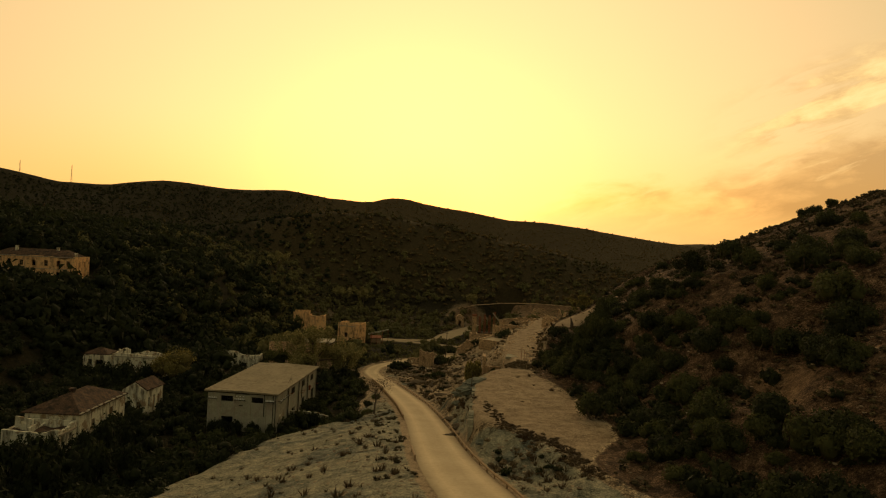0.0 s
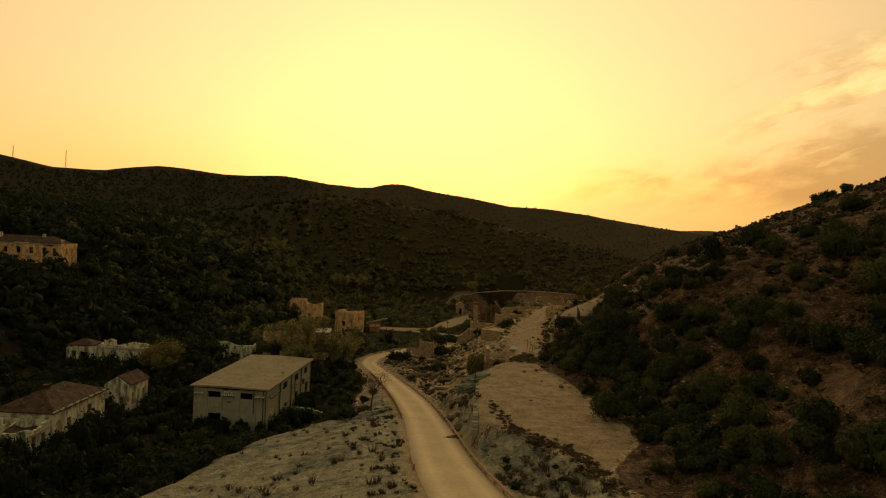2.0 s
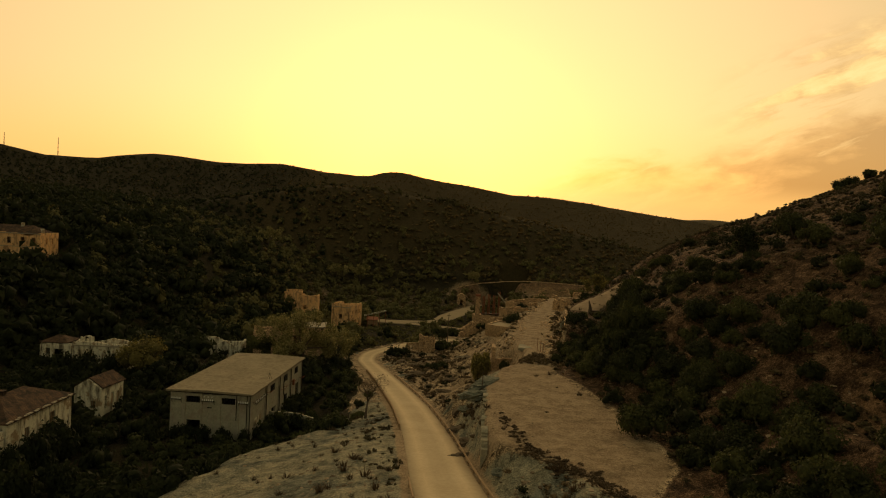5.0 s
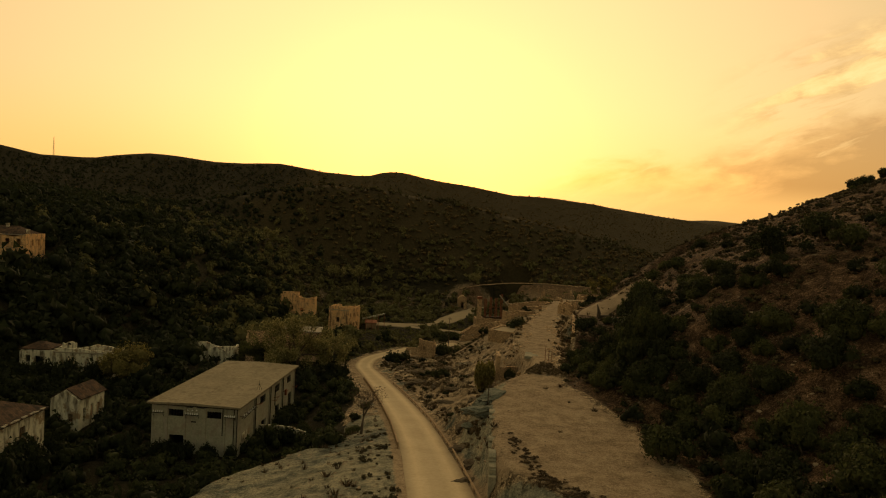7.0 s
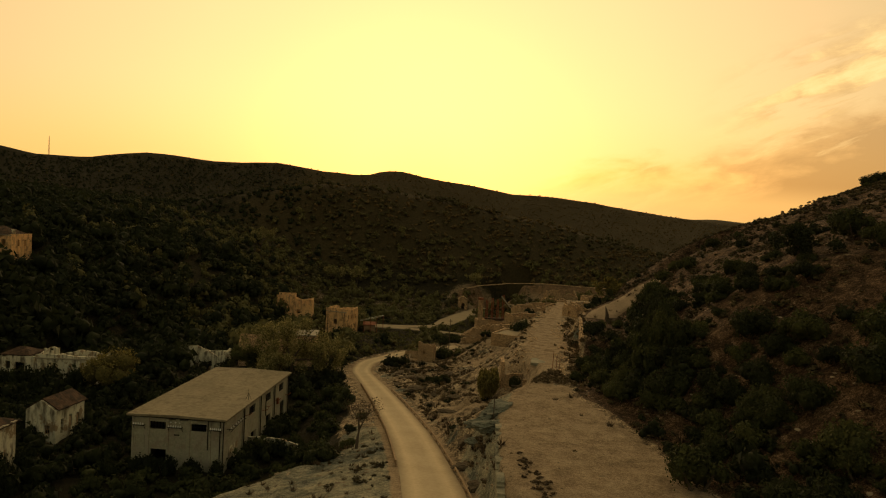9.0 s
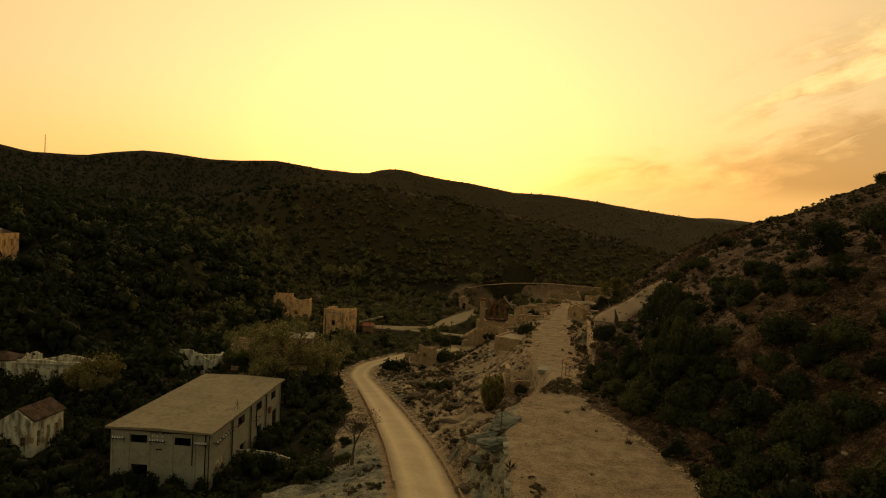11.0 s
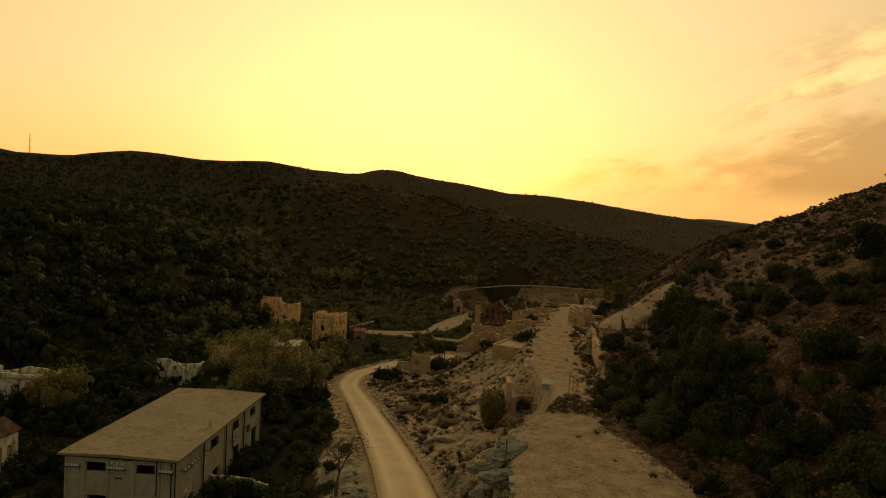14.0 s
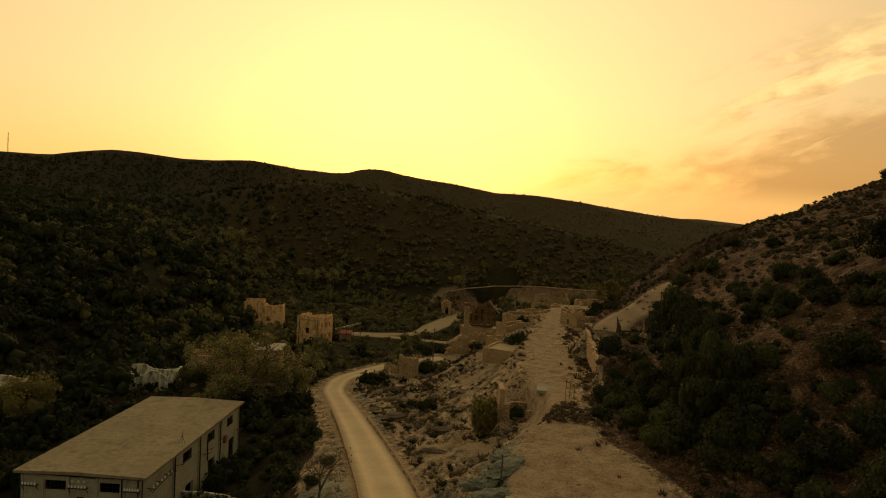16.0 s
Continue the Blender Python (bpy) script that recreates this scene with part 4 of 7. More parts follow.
def wall_mesh(length, high, thick, holes=(), top=None, cell=0.45, place=lambda u, t, z: (u, t, z), wobble=0.0):
    """A wall with openings right through it. top(u): height of its broken upper edge."""
    us = {0.0, length}
    zs = {0.0, high}
    for u0, u1, z0, z1 in holes:
        us |= {u0, u1}
        zs |= {z0, z1}
    if top:
        us |= set(np.arange(cell, length, cell).round(3))
        zs |= set(np.arange(cell, high, cell).round(3))
    us = sorted(u for u in us if 0 <= u <= length)
    zs = sorted(z for z in zs if 0 <= z <= high)
    us = [u for i, u in enumerate(us) if i == 0 or u - us[i - 1] > 0.04]
    zs = [z for i, z in enumerate(zs) if i == 0 or z - zs[i - 1] > 0.04]
    solid = {}
    for i in range(len(us) - 1):
        for k in range(len(zs) - 1):
            cu, cz = (us[i] + us[i + 1]) / 2, (zs[k] + zs[k + 1]) / 2
            solid[i, k] = not any(a < cu < b and c < cz < d for a, b, c, d in holes) and (top is None or cz < top(cu))
    bm = bmesh.new()
    made = {}

    def vert(i, k, s):
        if (i, k, s) not in made:
            w = wobble * (lattice(np.array(i * 3 + s), np.array(k * 7), 5) - 0.5) if wobble and 0 < k else 0
            z = zs[k] + float(w)
            if top and k and not solid.get((i - 1, k)) and not solid.get((i, k)):
                z = min(max(top(us[i]), zs[k] - 0.7 * cell), zs[k] + 0.7 * cell)
            made[i, k, s] = bm.verts.new(place(us[i], thick * s + float(w) * 0.1, z))
        return made[i, k, s]

    for (i, k), full in solid.items():
        if not full:
            continue
        bm.faces.new((vert(i, k, 0), vert(i + 1, k, 0), vert(i + 1, k + 1, 0), vert(i, k + 1, 0)))
        bm.faces.new((vert(i, k, 1), vert(i, k + 1, 1), vert(i + 1, k + 1, 1), vert(i + 1, k, 1)))
        for (a, b), (p, q) in (((-1, 0), ((i, k), (i, k + 1))), ((1, 0), ((i + 1, k), (i + 1, k + 1))), ((0, -1), ((i, k), (i + 1, k))), ((0, 1), ((i, k + 1), (i + 1, k + 1)))):
            if not solid.get((i + a, k + b), False):
                bm.faces.new((vert(*p, 0), vert(*q, 0), vert(*q, 1), vert(*p, 1)))
    return bm


def broken(low, high, seed, size=4.6):
    """A ruined top edge between two heights."""
    return lambda u: low + (high - low) * float(np.clip(0.6 + 1.0 * fbm(np.array(u / size + seed), np.array(seed * 1.7), seed, 2), 0, 1))


def four_walls(parent, w, d, h, mat, holes=None, tops=None, thick=0.5, base=0.0, label=""):
    """Walls round a plan of w by d, from below the ground at base up to h. holes: side -> openings (along, along, z, z)."""
    holes, tops = holes or {}, tops or {}
    sides = {
        "s": (w, lambda u, t, z: (u, t, z + base)), "n": (w, lambda u, t, z: (w - u, d - t, z + base)),
        "w": (d - 2 * thick, lambda u, t, z: (t, d - thick - u, z + base)), "e": (d - 2 * thick, lambda u, t, z: (w - t, thick + u, z + base))}
    out = {}
    for k, (length, place) in sides.items():
        hl = [(a - (thick if k in "ew" else 0), b - (thick if k in "ew" else 0), z0 - base, z1 - base) for a, b, z0, z1 in holes.get(k, ())]
        tp = tops.get(k)
        top = (lambda f: (lambda u: f(u) - base))(tp) if tp else None
        out[k] = part("wall", wall_mesh(length, h - base, thick, hl, top, place=place, wobble=0.12 if tp else 0), mat, parent, label)
    return out


def hip_roof(w, d, z, rise, over=0.4, ridge=0.3, thick=0.18):
    """Hipped roof over a w by d plan whose eaves stand at z. ridge: share of the long side that the ridge takes."""
    bm = bmesh.new()
    x0, x1, y0, y1 = -over, w + over, -over, d + over
    if w >= d:
        a, b = (w / 2 - w * ridge / 2, d / 2), (w / 2 + w * ridge / 2, d / 2)
    else:
        a, b = (w / 2, d / 2 - d * ridge / 2), (w / 2, d / 2 + d * ridge / 2)
    lo = [bm.verts.new(p) for p in ((x0, y0, z - thick), (x1, y0, z - thick), (x1, y1, z - thick), (x0, y1, z - thick))]
    up = [bm.verts.new(p) for p in ((x0, y0, z), (x1, y0, z), (x1, y1, z), (x0, y1, z))]
    r0, r1 = bm.verts.new((*a, z + rise)), bm.verts.new((*b, z + rise))
    bm.faces.new(lo[::-1])
    for i in range(4):
        bm.faces.new((lo[i], lo[(i + 1) % 4], up[(i + 1) % 4], up[i]))
    if w >= d:
        faces = ((up[0], up[1], r1, r0), (up[1], up[2], r1), (up[2], up[3], r0, r1), (up[3], up[0], r0))
    else:
        faces = ((up[0], up[1], r0), (up[1], up[2], r1, r0), (up[2], up[3], r1), (up[3], up[0], r0, r1))
    for f in faces:
        bm.faces.new(f)
    return bm


def slope_slab(x0, x1, y0, z0, y1, z1, thick=0.16):
    """One pitched plane: from the line y0, z0 up to the line y1, z1."""
    bm = bmesh.new()
    lo = [bm.verts.new(p) for p in ((x0, y0, z0), (x1, y0, z0), (x1, y1, z1), (x0, y1, z1))]
    up = [bm.verts.new((v.co.x, v.co.y, v.co.z + thick)) for v in lo]
    bm.faces.new(lo[::-1])
    bm.faces.new(up)
    for i in range(4):
        bm.faces.new((lo[i], lo[(i + 1) % 4], up[(i + 1) % 4], up[i]))
    return bm


def window_in(wall, u0, u1, z0, z1, place, mat, bars=2, label=""):
    """Frame with upright bars in an opening; place(u, t, z) as in the wall."""
    w, h, f, g = u1 - u0, z1 - z0, 0.09, 0.04
    cw, mid = (w - 2 * f - 2 * g * bars) / (bars + 1), h / 2
    holes = [(f + c * (cw + 2 * g), f + c * (cw + 2 * g) + cw, a, b) for c in range(bars + 1) for a, b in ((f, mid - 0.03), (mid + 0.03, h - f))]
    bm = wall_mesh(w, h, 0.08, holes, place=lambda u, t, z: place(u0 + u, 0.18 + t, z0 + z))
    return part("window", bm, mat, wall, label)


# ---- warehouse ----
def warehouse():
    W, D, BASE, TOP = 14.5, 31.5, -10.2, -1.35
    t = thing("warehouse", "derelict cream concrete electrical warehouse with a flat pale roof", "warehouse", -43.5, 132.5, 0, -5.2)
    lo = -8.9
    south = [(2.8, 5.3, -3.3, -2.15), (9.3, 11.7, -3.3, -2.15), (5.45, 6.85, -1.75, -1.45), (7.4, 8.9, -1.75, -1.45), (3.0, 5.5, lo, -6.4)]
    east = [(10.4, 13.2, -3.7, -2.2), (18.5, 21.2, -3.7, -2.2), (26.0, 28.6, -3.7, -2.2), (11.4, 13.9, lo, -6.9), (19.0, 21.4, lo, -6.3), (27.0, 29.2, lo, -5.9)]
    walls = four_walls(t, W, D, TOP, M_PLASTER, {"s": south, "e": east}, thick=0.4, base=BASE)
    sp, ep = (lambda u, q, z: (u, q, z)), (lambda u, q, z: (W - q, u, z))
    for a in south[:2]:
        window_in(walls["s"], *a, sp, M_DARK, 4, "dark iron window frame")
    for a in east[:3]:
        window_in(walls["e"], *a, ep, M_DARK, 3, "dark iron window frame")
    window_in(walls["e"], *east[4], ep, M_DARK, 1)
    window_in(walls["e"], *east[5], ep, M_DARK, 1)
    # roof: a very low gable, running back
    bm = bmesh.new()
    prof = [(-0.7, 0.0), (W * 0.25, 0.12), (W * 0.48, 0.22), (W * 0.75, 0.11), (W + 0.55, 0.0)]
    rows = []
    for y in (-0.55, D * 0.33, D * 0.66, D + 0.55):
        rows.append([(bm.verts.new((x, y, TOP + 0.004 + 0.5 * z)), bm.verts.new((x, y, TOP + 0.30 + z))) for x, z in prof])
    for a, b in zip(rows[:-1], rows[1:]):
        for i in range(len(prof) - 1):
            bm.faces.new((a[i][1], a[i + 1][1], b[i + 1][1], b[i][1]))
            bm.faces.new((a[i][0], b[i][0], b[i + 1][0], a[i + 1][0]))
        bm.faces.new((a[0][0], a[0][1], b[0][1], b[0][0]))
        bm.faces.new((a[-1][0], b[-1][0], b[-1][1], a[-1][1]))
    for r in (rows[0], rows[-1]):
        for i in range(len(prof) - 1):
            bm.faces.new((r[i][0], r[i + 1][0], r[i + 1][1], r[i][1]))
    roof = part("roof", bm, M_ROOF, t, "pale weathered bitumen roof sheet with a seam")
    # seam and patches of felt on the roof
    bm = bmesh.new()
    for k in range(14):
        y = 3.5 + k * 1.75 + 0.4 * math.sin(k * 2.1)
        x = W * 0.47 + 0.35 * math.sin(k * 1.3)
        add_box(bm, x - 0.10, x + 0.16, y, y + 1.5, TOP + 0.49, TOP + 0.535)
    part("felt_seam", bm, M_ROOF, roof)
    bm = bmesh.new()
    rod(bm, (W - 0.4, 10.8, TOP + 0.3), (W - 0.4, 10.8, TOP + 2.1), 0.035, 0.02)
    rod(bm, (W - 0.9, 10.8, TOP + 0.3), (W - 0.4, 10.8, TOP + 1.5), 0.025)
    rod(bm, (W + 0.1, 10.8, TOP + 0.3), (W - 0.4, 10.8, TOP + 1.5), 0.025)
    part("aerial", bm, M_DARK, roof, "thin iron aerial")
    # pilasters
    for u in (0.12, 2.55, 5.62, 9.0, 12.3, 14.3):
        part("pilaster", boxes((u - 0.14, u + 0.14, -0.09, 0.0, BASE, TOP - 0.02)), M_PLASTER, t)
    for u in (2.72, 5.8, 9.18, 12.47):
        part("joint", boxes((u, u + 0.035, -0.015, 0.0, BASE, TOP - 0.03)), M_RAIL, t)
    bm = bmesh.new()
    for u, z0 in ((13.9, -7.6), (14.42, BASE + 0.5), (12.0, -6.0)):
        rod(bm, (u, -0.14, z0), (u, -0.14, TOP - 0.2), 0.07)
    part("cable_duct", bm, M_DARK, t, "black cable ducts down the corner")
    # black strip that draws the shadow gap beneath the roof edge
    part("eave_board", boxes((-0.3, W + 0.2, -0.3, -0.2, TOP - 0.16, TOP - 0.01)), M_DARK, t, "dark board under the eave")
    for v in (7.6, 15.4, 22.8, 31.0):
        part("pilaster", boxes((W, W + 0.12, v - 0.2, v + 0.2, BASE, TOP - 0.02)), M_PLASTER, t)
        bm = bmesh.new()
        rod(bm, (W + 0.24, v + 0.02, BASE + 1), (W + 0.24, v + 0.02, TOP - 0.1), 0.085)
        part("downpipe", bm, M_DARK, t, "black iron downpipe")
    # insulator racks on the front
    bead = bmesh.new()
    for z, r in ((0, 0.07), (0.07, 0.13), (0.14, 0.06), (0.21, 0.115), (0.28, 0.05)):
        rod(bead, (0, 0, z), (0, 0, z + 0.07), r, r * 0.8, 8)
    me = bpy.data.meshes.new("insulator")
    bead.to_mesh(me)
    bead.free()
    me.materials.append(M_CERAMIC)
    for u0, u1, z, n in ((0.25, 2.05, -2.75, 5), (5.75, 8.0, -2.8, 6), (12.35, 14.2, -2.8, 6)):
        bm = boxes((u0, u1, -0.50, -0.40, z - 0.06, z + 0.05), (u0, u0 + 0.07, -0.42, 0.0, z - 0.05, z + 0.03), (u1 - 0.07, u1, -0.42, 0.0, z - 0.05, z + 0.03))
        rod(bm, (u0 + 0.05, -0.4, z), (u0 + 0.05, 0, z - 0.7), 0.03)
        rod(bm, (u1 - 0.05, -0.4, z), (u1 - 0.05, 0, z - 0.7), 0.03)
        rack = part("insulator_rack", bm, M_DARK, t, "black iron bracket rail")
        for k in range(n):
            part_of("insulator", me, rack, pose(u0 + (u1 - u0) * (k + 0.5) / n, -0.45, z + 0.05))
    for k in range(3):
        bm = bmesh.new()
        rod(bm, (6.1 + k * 0.72, 0.0, -2.12), (6.1 + k * 0.72, -0.16, -2.12), 0.14, 0.10, 10)
        part("wall_bushing", bm, M_CERAMIC, t, "round porcelain wall bushing")
    part("plate", boxes((6.65, 7.5, -0.03, 0.0, -4.15, -3.95)), M_DARK, t, "small dark metal plate")
    part("door_frame", boxes((0.45, 2.0, -0.06, 0, -4.55, -4.4), (0.45, 0.57, -0.06, 0, -7.4, -4.55), (1.88, 2.0, -0.06, 0, -7.4, -4.55)), M_PLASTER, t)
    # brackets, hose and pipes on the long side
    bm = bmesh.new()
    rod(bm, (W + 0.5, 0.6, -3.1), (W + 0.5, 6.8, -2.6), 0.05)
    rod(bm, (W + 0.75, 0.6, -3.2), (W + 0.75, 6.2, -2.7), 0.05)
    for v in (0.9, 3.0, 5.2, 6.6):
        rod(bm, (W, v, -2.9), (W + 0.9, v, -2.9), 0.045)
    rack = part("insulator_rack", bm, M_DARK, t, "black iron bracket rail")
    for v in (1.2, 2.1, 3.2, 4.1, 5.0, 5.9):
        part_of("insulator", me, rack, pose(W + 0.62, v, -2.92))
    for v, z in ((8.4, -3.0), (16.8, -4.6), (17.9, -4.3), (23.6, -4.6), (29.8, -5.2)):
        bm = bmesh.new()
        rod(bm, (W, v, z), (W + 0.9, v + 0.4, z + 0.15), 0.05)
        rod(bm, (W + 0.9, v - 0.5, z + 0.1), (W + 0.9, v + 0.9, z + 0.25), 0.04)
        part("bracket", bm, M_RUST, t, "rusted wall bracket")
    bm = bmesh.new()
    pts = [(W + 0.12, 19.9, -2.2), (W + 0.25, 18.6, -2.1), (W + 0.28, 17.9, -2.6), (W + 0.25, 17.9, -4.2), (W + 0.2, 18.2, -5.8), (W + 0.12, 18.9, -6.4)]
    for a, b in zip(pts[:-1], pts[1:]):
        rod(bm, a, b, 0.09)
    part("hose", bm, M_DARK, t, "black hanging cable duct")
    part("box", boxes((W, W + 0.35, 24.6, 25.3, -5.6, -4.5)), M_RUST, t, "rusted switch box")
    part("patch", boxes((W, W + 0.05, 2.0, 5.4, -7.4, -6.1)), M_WHITE, t, "pale patch of newer plaster")


warehouse()
KEEP_CLEAR += [(-36.5, 136, 7.6), (-36, 143, 7.6), (-35.5, 150, 7.6), (-35, 157, 7.6)]


def garden_wall():
    t = thing("garden_wall", "low stained white wall beside the warehouse", "wall", -28.3, 141.2, -9.8, -14)
    part("panel", wall_mesh(9.2, 3.0, 0.35, (), broken(2.3, 3.0, 4), place=lambda u, q, z: (u, q, z), wobble=0.1), M_WHITE, t)


garden_wall()


# ---- houses and ruins ----
def long_house():
    t = thing("long_house", "derelict white farmhouse with a sagging red tile hip roof", "house", -69.1, 113.2, -8.6, -1)
    W, D = 9.6, 16.5
    e = [(4.2, 5.3, 2.6, 4.6), (10.6, 11.8, 3.0, 5.2)]
    walls = four_walls(t, W, D, 6.6, M_WHITE, {"e": e, "s": [(3, 4.2, 0, 2.4), (7.5, 8.6, 2.8, 4.6)], "w": [(5, 6, 2.6, 4.5)]}, thick=0.5, base=-1.5)
    for a in e:
        window_in(walls["e"], *a, lambda u, q, z: (W - q, u, z), M_RAIL, 1, "weathered timber window frame")
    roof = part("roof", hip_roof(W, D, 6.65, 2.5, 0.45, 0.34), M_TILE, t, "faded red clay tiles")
    part("chimney", boxes((4.4, 5.2, 5.6, 6.4, 8.4, 9.6), (4.3, 5.3, 5.5, 6.5, 9.6, 9.72)), M_TILE, roof)
    for k in range(26):
        y = -0.4 + 0.64 * k
        if k % 7 in (2, 5):
            continue
        part("eave_tile", boxes((W + 0.15, W + 0.55 + 0.1 * math.sin(k * 2.7), y, y + 0.5, 6.66, 6.80 + 0.05 * math.sin(k * 1.9))), M_CONC, roof)
    # roofless wing
    g = thing("ruined_wing", "roofless stained white wing with broken parapets", "ruin", -69.4, 107.5, -8.6, -1)
    four_walls(g, 9.6, 5.5, 5.6, M_WHITE, {"s": [(2, 3.4, 0, 2.6), (5.6, 7, 0, 2.8)], "e": [(0.9, 2.0, 1.6, 4.0), (3.2, 4.3, 1.6, 4.0)]},
               {"s": broken(4.2, 5.4, 3), "e": broken(4.8, 5.6, 6, 2.0), "w": broken(4.0, 5.4, 8)}, base=-1.5)
    part("fallen_roof", wall_mesh(8.4, 4.3, 0.3, (), broken(3.6, 4.3, 4), place=lambda u, q, z: (0.6 + u, 0.6 + z, 4.5 - q + 0.25 * math.sin(u * 1.3 + z)), wobble=0.3), M_TILE, g, "sagging remains of a tiled roof")
    part("cornice", boxes((9.6, 9.82, 0.2, 5.3, 4.35, 4.55)), M_CONC, g)
    part("inner_wall", wall_mesh(4.4, 5.8, 0.4, [(1.5, 2.5, 0, 2.2)], broken(4.8, 5.8, 14, 1.6), place=lambda u, q, z: (4 + q, 0.55 + u, z)), M_WHITE, g)
    part("dormer_stub", wall_mesh(3.0, 6.8, 0.4, [(1, 1.9, 5.2, 5.9)], broken(5.6, 6.8, 19), place=lambda u, q, z: (0.7 + u, 2.4 + q, z)), M_WHITE, g)


long_house()
KEEP_CLEAR += [(-65.5, 118, 6.4), (-65.5, 125, 6.4), (-68, 108, 5.6)]


def hut():
    t = thing("stone_hut", "small derelict plastered hut with a red tile roof", "house", -66.0, 142.9, -10.4, -7)
    W, D, H, R = 5.4, 7.4, 5.9, 1.7
    s, e = [(0.9, 1.9, 0.2, 3.0), (3.4, 4.3, 1.9, 3.4)], [(1.3, 2.0, 1.6, 4.2), (3.4, 4.2, 2.2, 4.4), (5.3, 6.0, 2.0, 4.2)]
    walls = four_walls(t, W, D, H, M_WHITE, {"s": s, "e": e}, thick=0.4, base=-1.2)
    for y0 in (0.0, D - 0.4):
        bm = bmesh.new()
        a = [bm.verts.new(p) for p in ((0, y0, H), (W, y0, H), (W / 2, y0, H + R))]
        b = [bm.verts.new((v.co.x, v.co.y + 0.4, v.co.z)) for v in a]
        bm.faces.new(a)
        bm.faces.new(b[::-1])
        for i in range(3):
            bm.faces.new((a[i], a[(i + 1) % 3], b[(i + 1) % 3], b[i]))
        part("gable", bm, M_WHITE, t)
    for sgn in (-1, 1):
        bm = bmesh.new()
        pts = []
        n = 9
        edge = W / 2 + sgn * (W / 2 + 0.25)
        for k in range(n + 1):
            y = 0.4 + (D + 0.0) * k / n
            j = 0.25 * math.sin(k * 2.3)
            pts.append(((W / 2, y, H + R + 0.06), (edge + sgn * j * 0.3, y, H - 0.02)))
        va = [[bm.verts.new(p) for p in pair] + [bm.verts.new((p[0], p[1], p[2] + 0.16)) for p in pair] for pair in pts]
        for p, q in zip(va[:-1], va[1:]):
            bm.faces.new((p[0], p[1], q[1], q[0]))
            bm.faces.new((p[2], q[2], q[3], p[3]))
            bm.faces.new((p[1], p[3], q[3], q[1]))
        for p in (va[0], va[-1]):
            bm.faces.new((p[0], p[1], p[3], p[2]))
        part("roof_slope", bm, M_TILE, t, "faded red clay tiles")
    window_in(walls["s"], *s[1], lambda u, q, z: (u, q, z), M_RAIL, 1)
    for a in e[1:]:
        part("shutter", boxes((W - 0.12, W - 0.06, a[0], a[1] - 0.25, a[2], a[3] - 0.3)), M_RAIL, walls["e"], "split timber shutter")
    part("lean_to_wall", wall_mesh(3.0, 3.4, 0.4, (), broken(1.6, 3.4, 23), place=lambda u, q, z: (-3.0 + u, 1.2 + q, z - 0.6)), M_WHITE, t)


hut()
KEEP_CLEAR += [(-63, 146.5, 4.0)]


def manor():
    t = thing("manor_house", "large derelict ochre house with a low parapet", "house", -160.5, 235.2, 11.6, 1.5)
    W, D, H = 31.5, 11, 9.2
    s = [(x, x + 1.3, 5.2, 7.6) for x in (3, 7.4, 11.8, 16.2, 20.6, 25.0, 28.6)] + [(x, x + 1.3, 1.0, 3.4) for x in (3, 7.4, 11.8, 20.6, 25.0)]
    e = [(x, x + 0.9, z, z + 2.0) for x in (3.4, 6.9) for z in (5.3, 1.0)]
    walls = four_walls(t, W, D, H, M_OCHRE, {"s": s, "e": e}, {"s": broken(8.2, 9.2, 3), "w": broken(7.6, 9.2, 6)}, thick=0.5, base=-6.0)
    for a in s[::2]:
        window_in(walls["s"], *a, lambda u, q, z: (u, q, z), M_RAIL, 1)
    roof = part("roof", hip_roof(W, D, H - 0.3, 2.7, -0.2, 0.66), M_TILE, t, "old grey-brown roof tiles behind a parapet")
    for x, y, z in ((8, 3.5, 11.0), (22.5, 4.4, 10.9), (30.2, 2.4, 9.2)):
        part("chimney", boxes((x, x + 0.8, y, y + 0.8, z - 1.2, z + 1.3), (x - 0.1, x + 0.9, y - 0.1, y + 0.9, z + 1.3, z + 1.45)), M_WHITE, roof)
    part("cornice", boxes((-0.2, W + 0.2, -0.18, 0.0, H - 0.45, H - 0.2)), M_CONC, t)
    for z in (4.4,):
        part("string_course", boxes((0, W, -0.08, 0.0, z, z + 0.18)), M_CONC, t)
    # pale outbuilding in front
    g = thing("outbuilding", "roofless pale outbuilding beside the manor house", "ruin", -166, 229.5, 10.6, 3)
    four_walls(g, 10, 6, 6.5, M_WHITE, {"s": [(2, 3, 3.2, 5), (6, 7.2, 0, 2.4)]}, {"s": broken(5.2, 6.5, 4), "e": broken(5, 6.5, 9), "w": broken(4, 6.5, 2)}, base=-2)


manor()
KEEP_CLEAR += [(-135, 240, 7), (-146, 240, 7), (-155, 240, 7), (-150, 222, 7), (-159, 226, 7), (-165, 222, 6), (-141, 221, 6), (-132, 222, 6), (-131, 230, 5), (-141, 229, 5), (-151, 229, 5), (-126, 233, 4)]


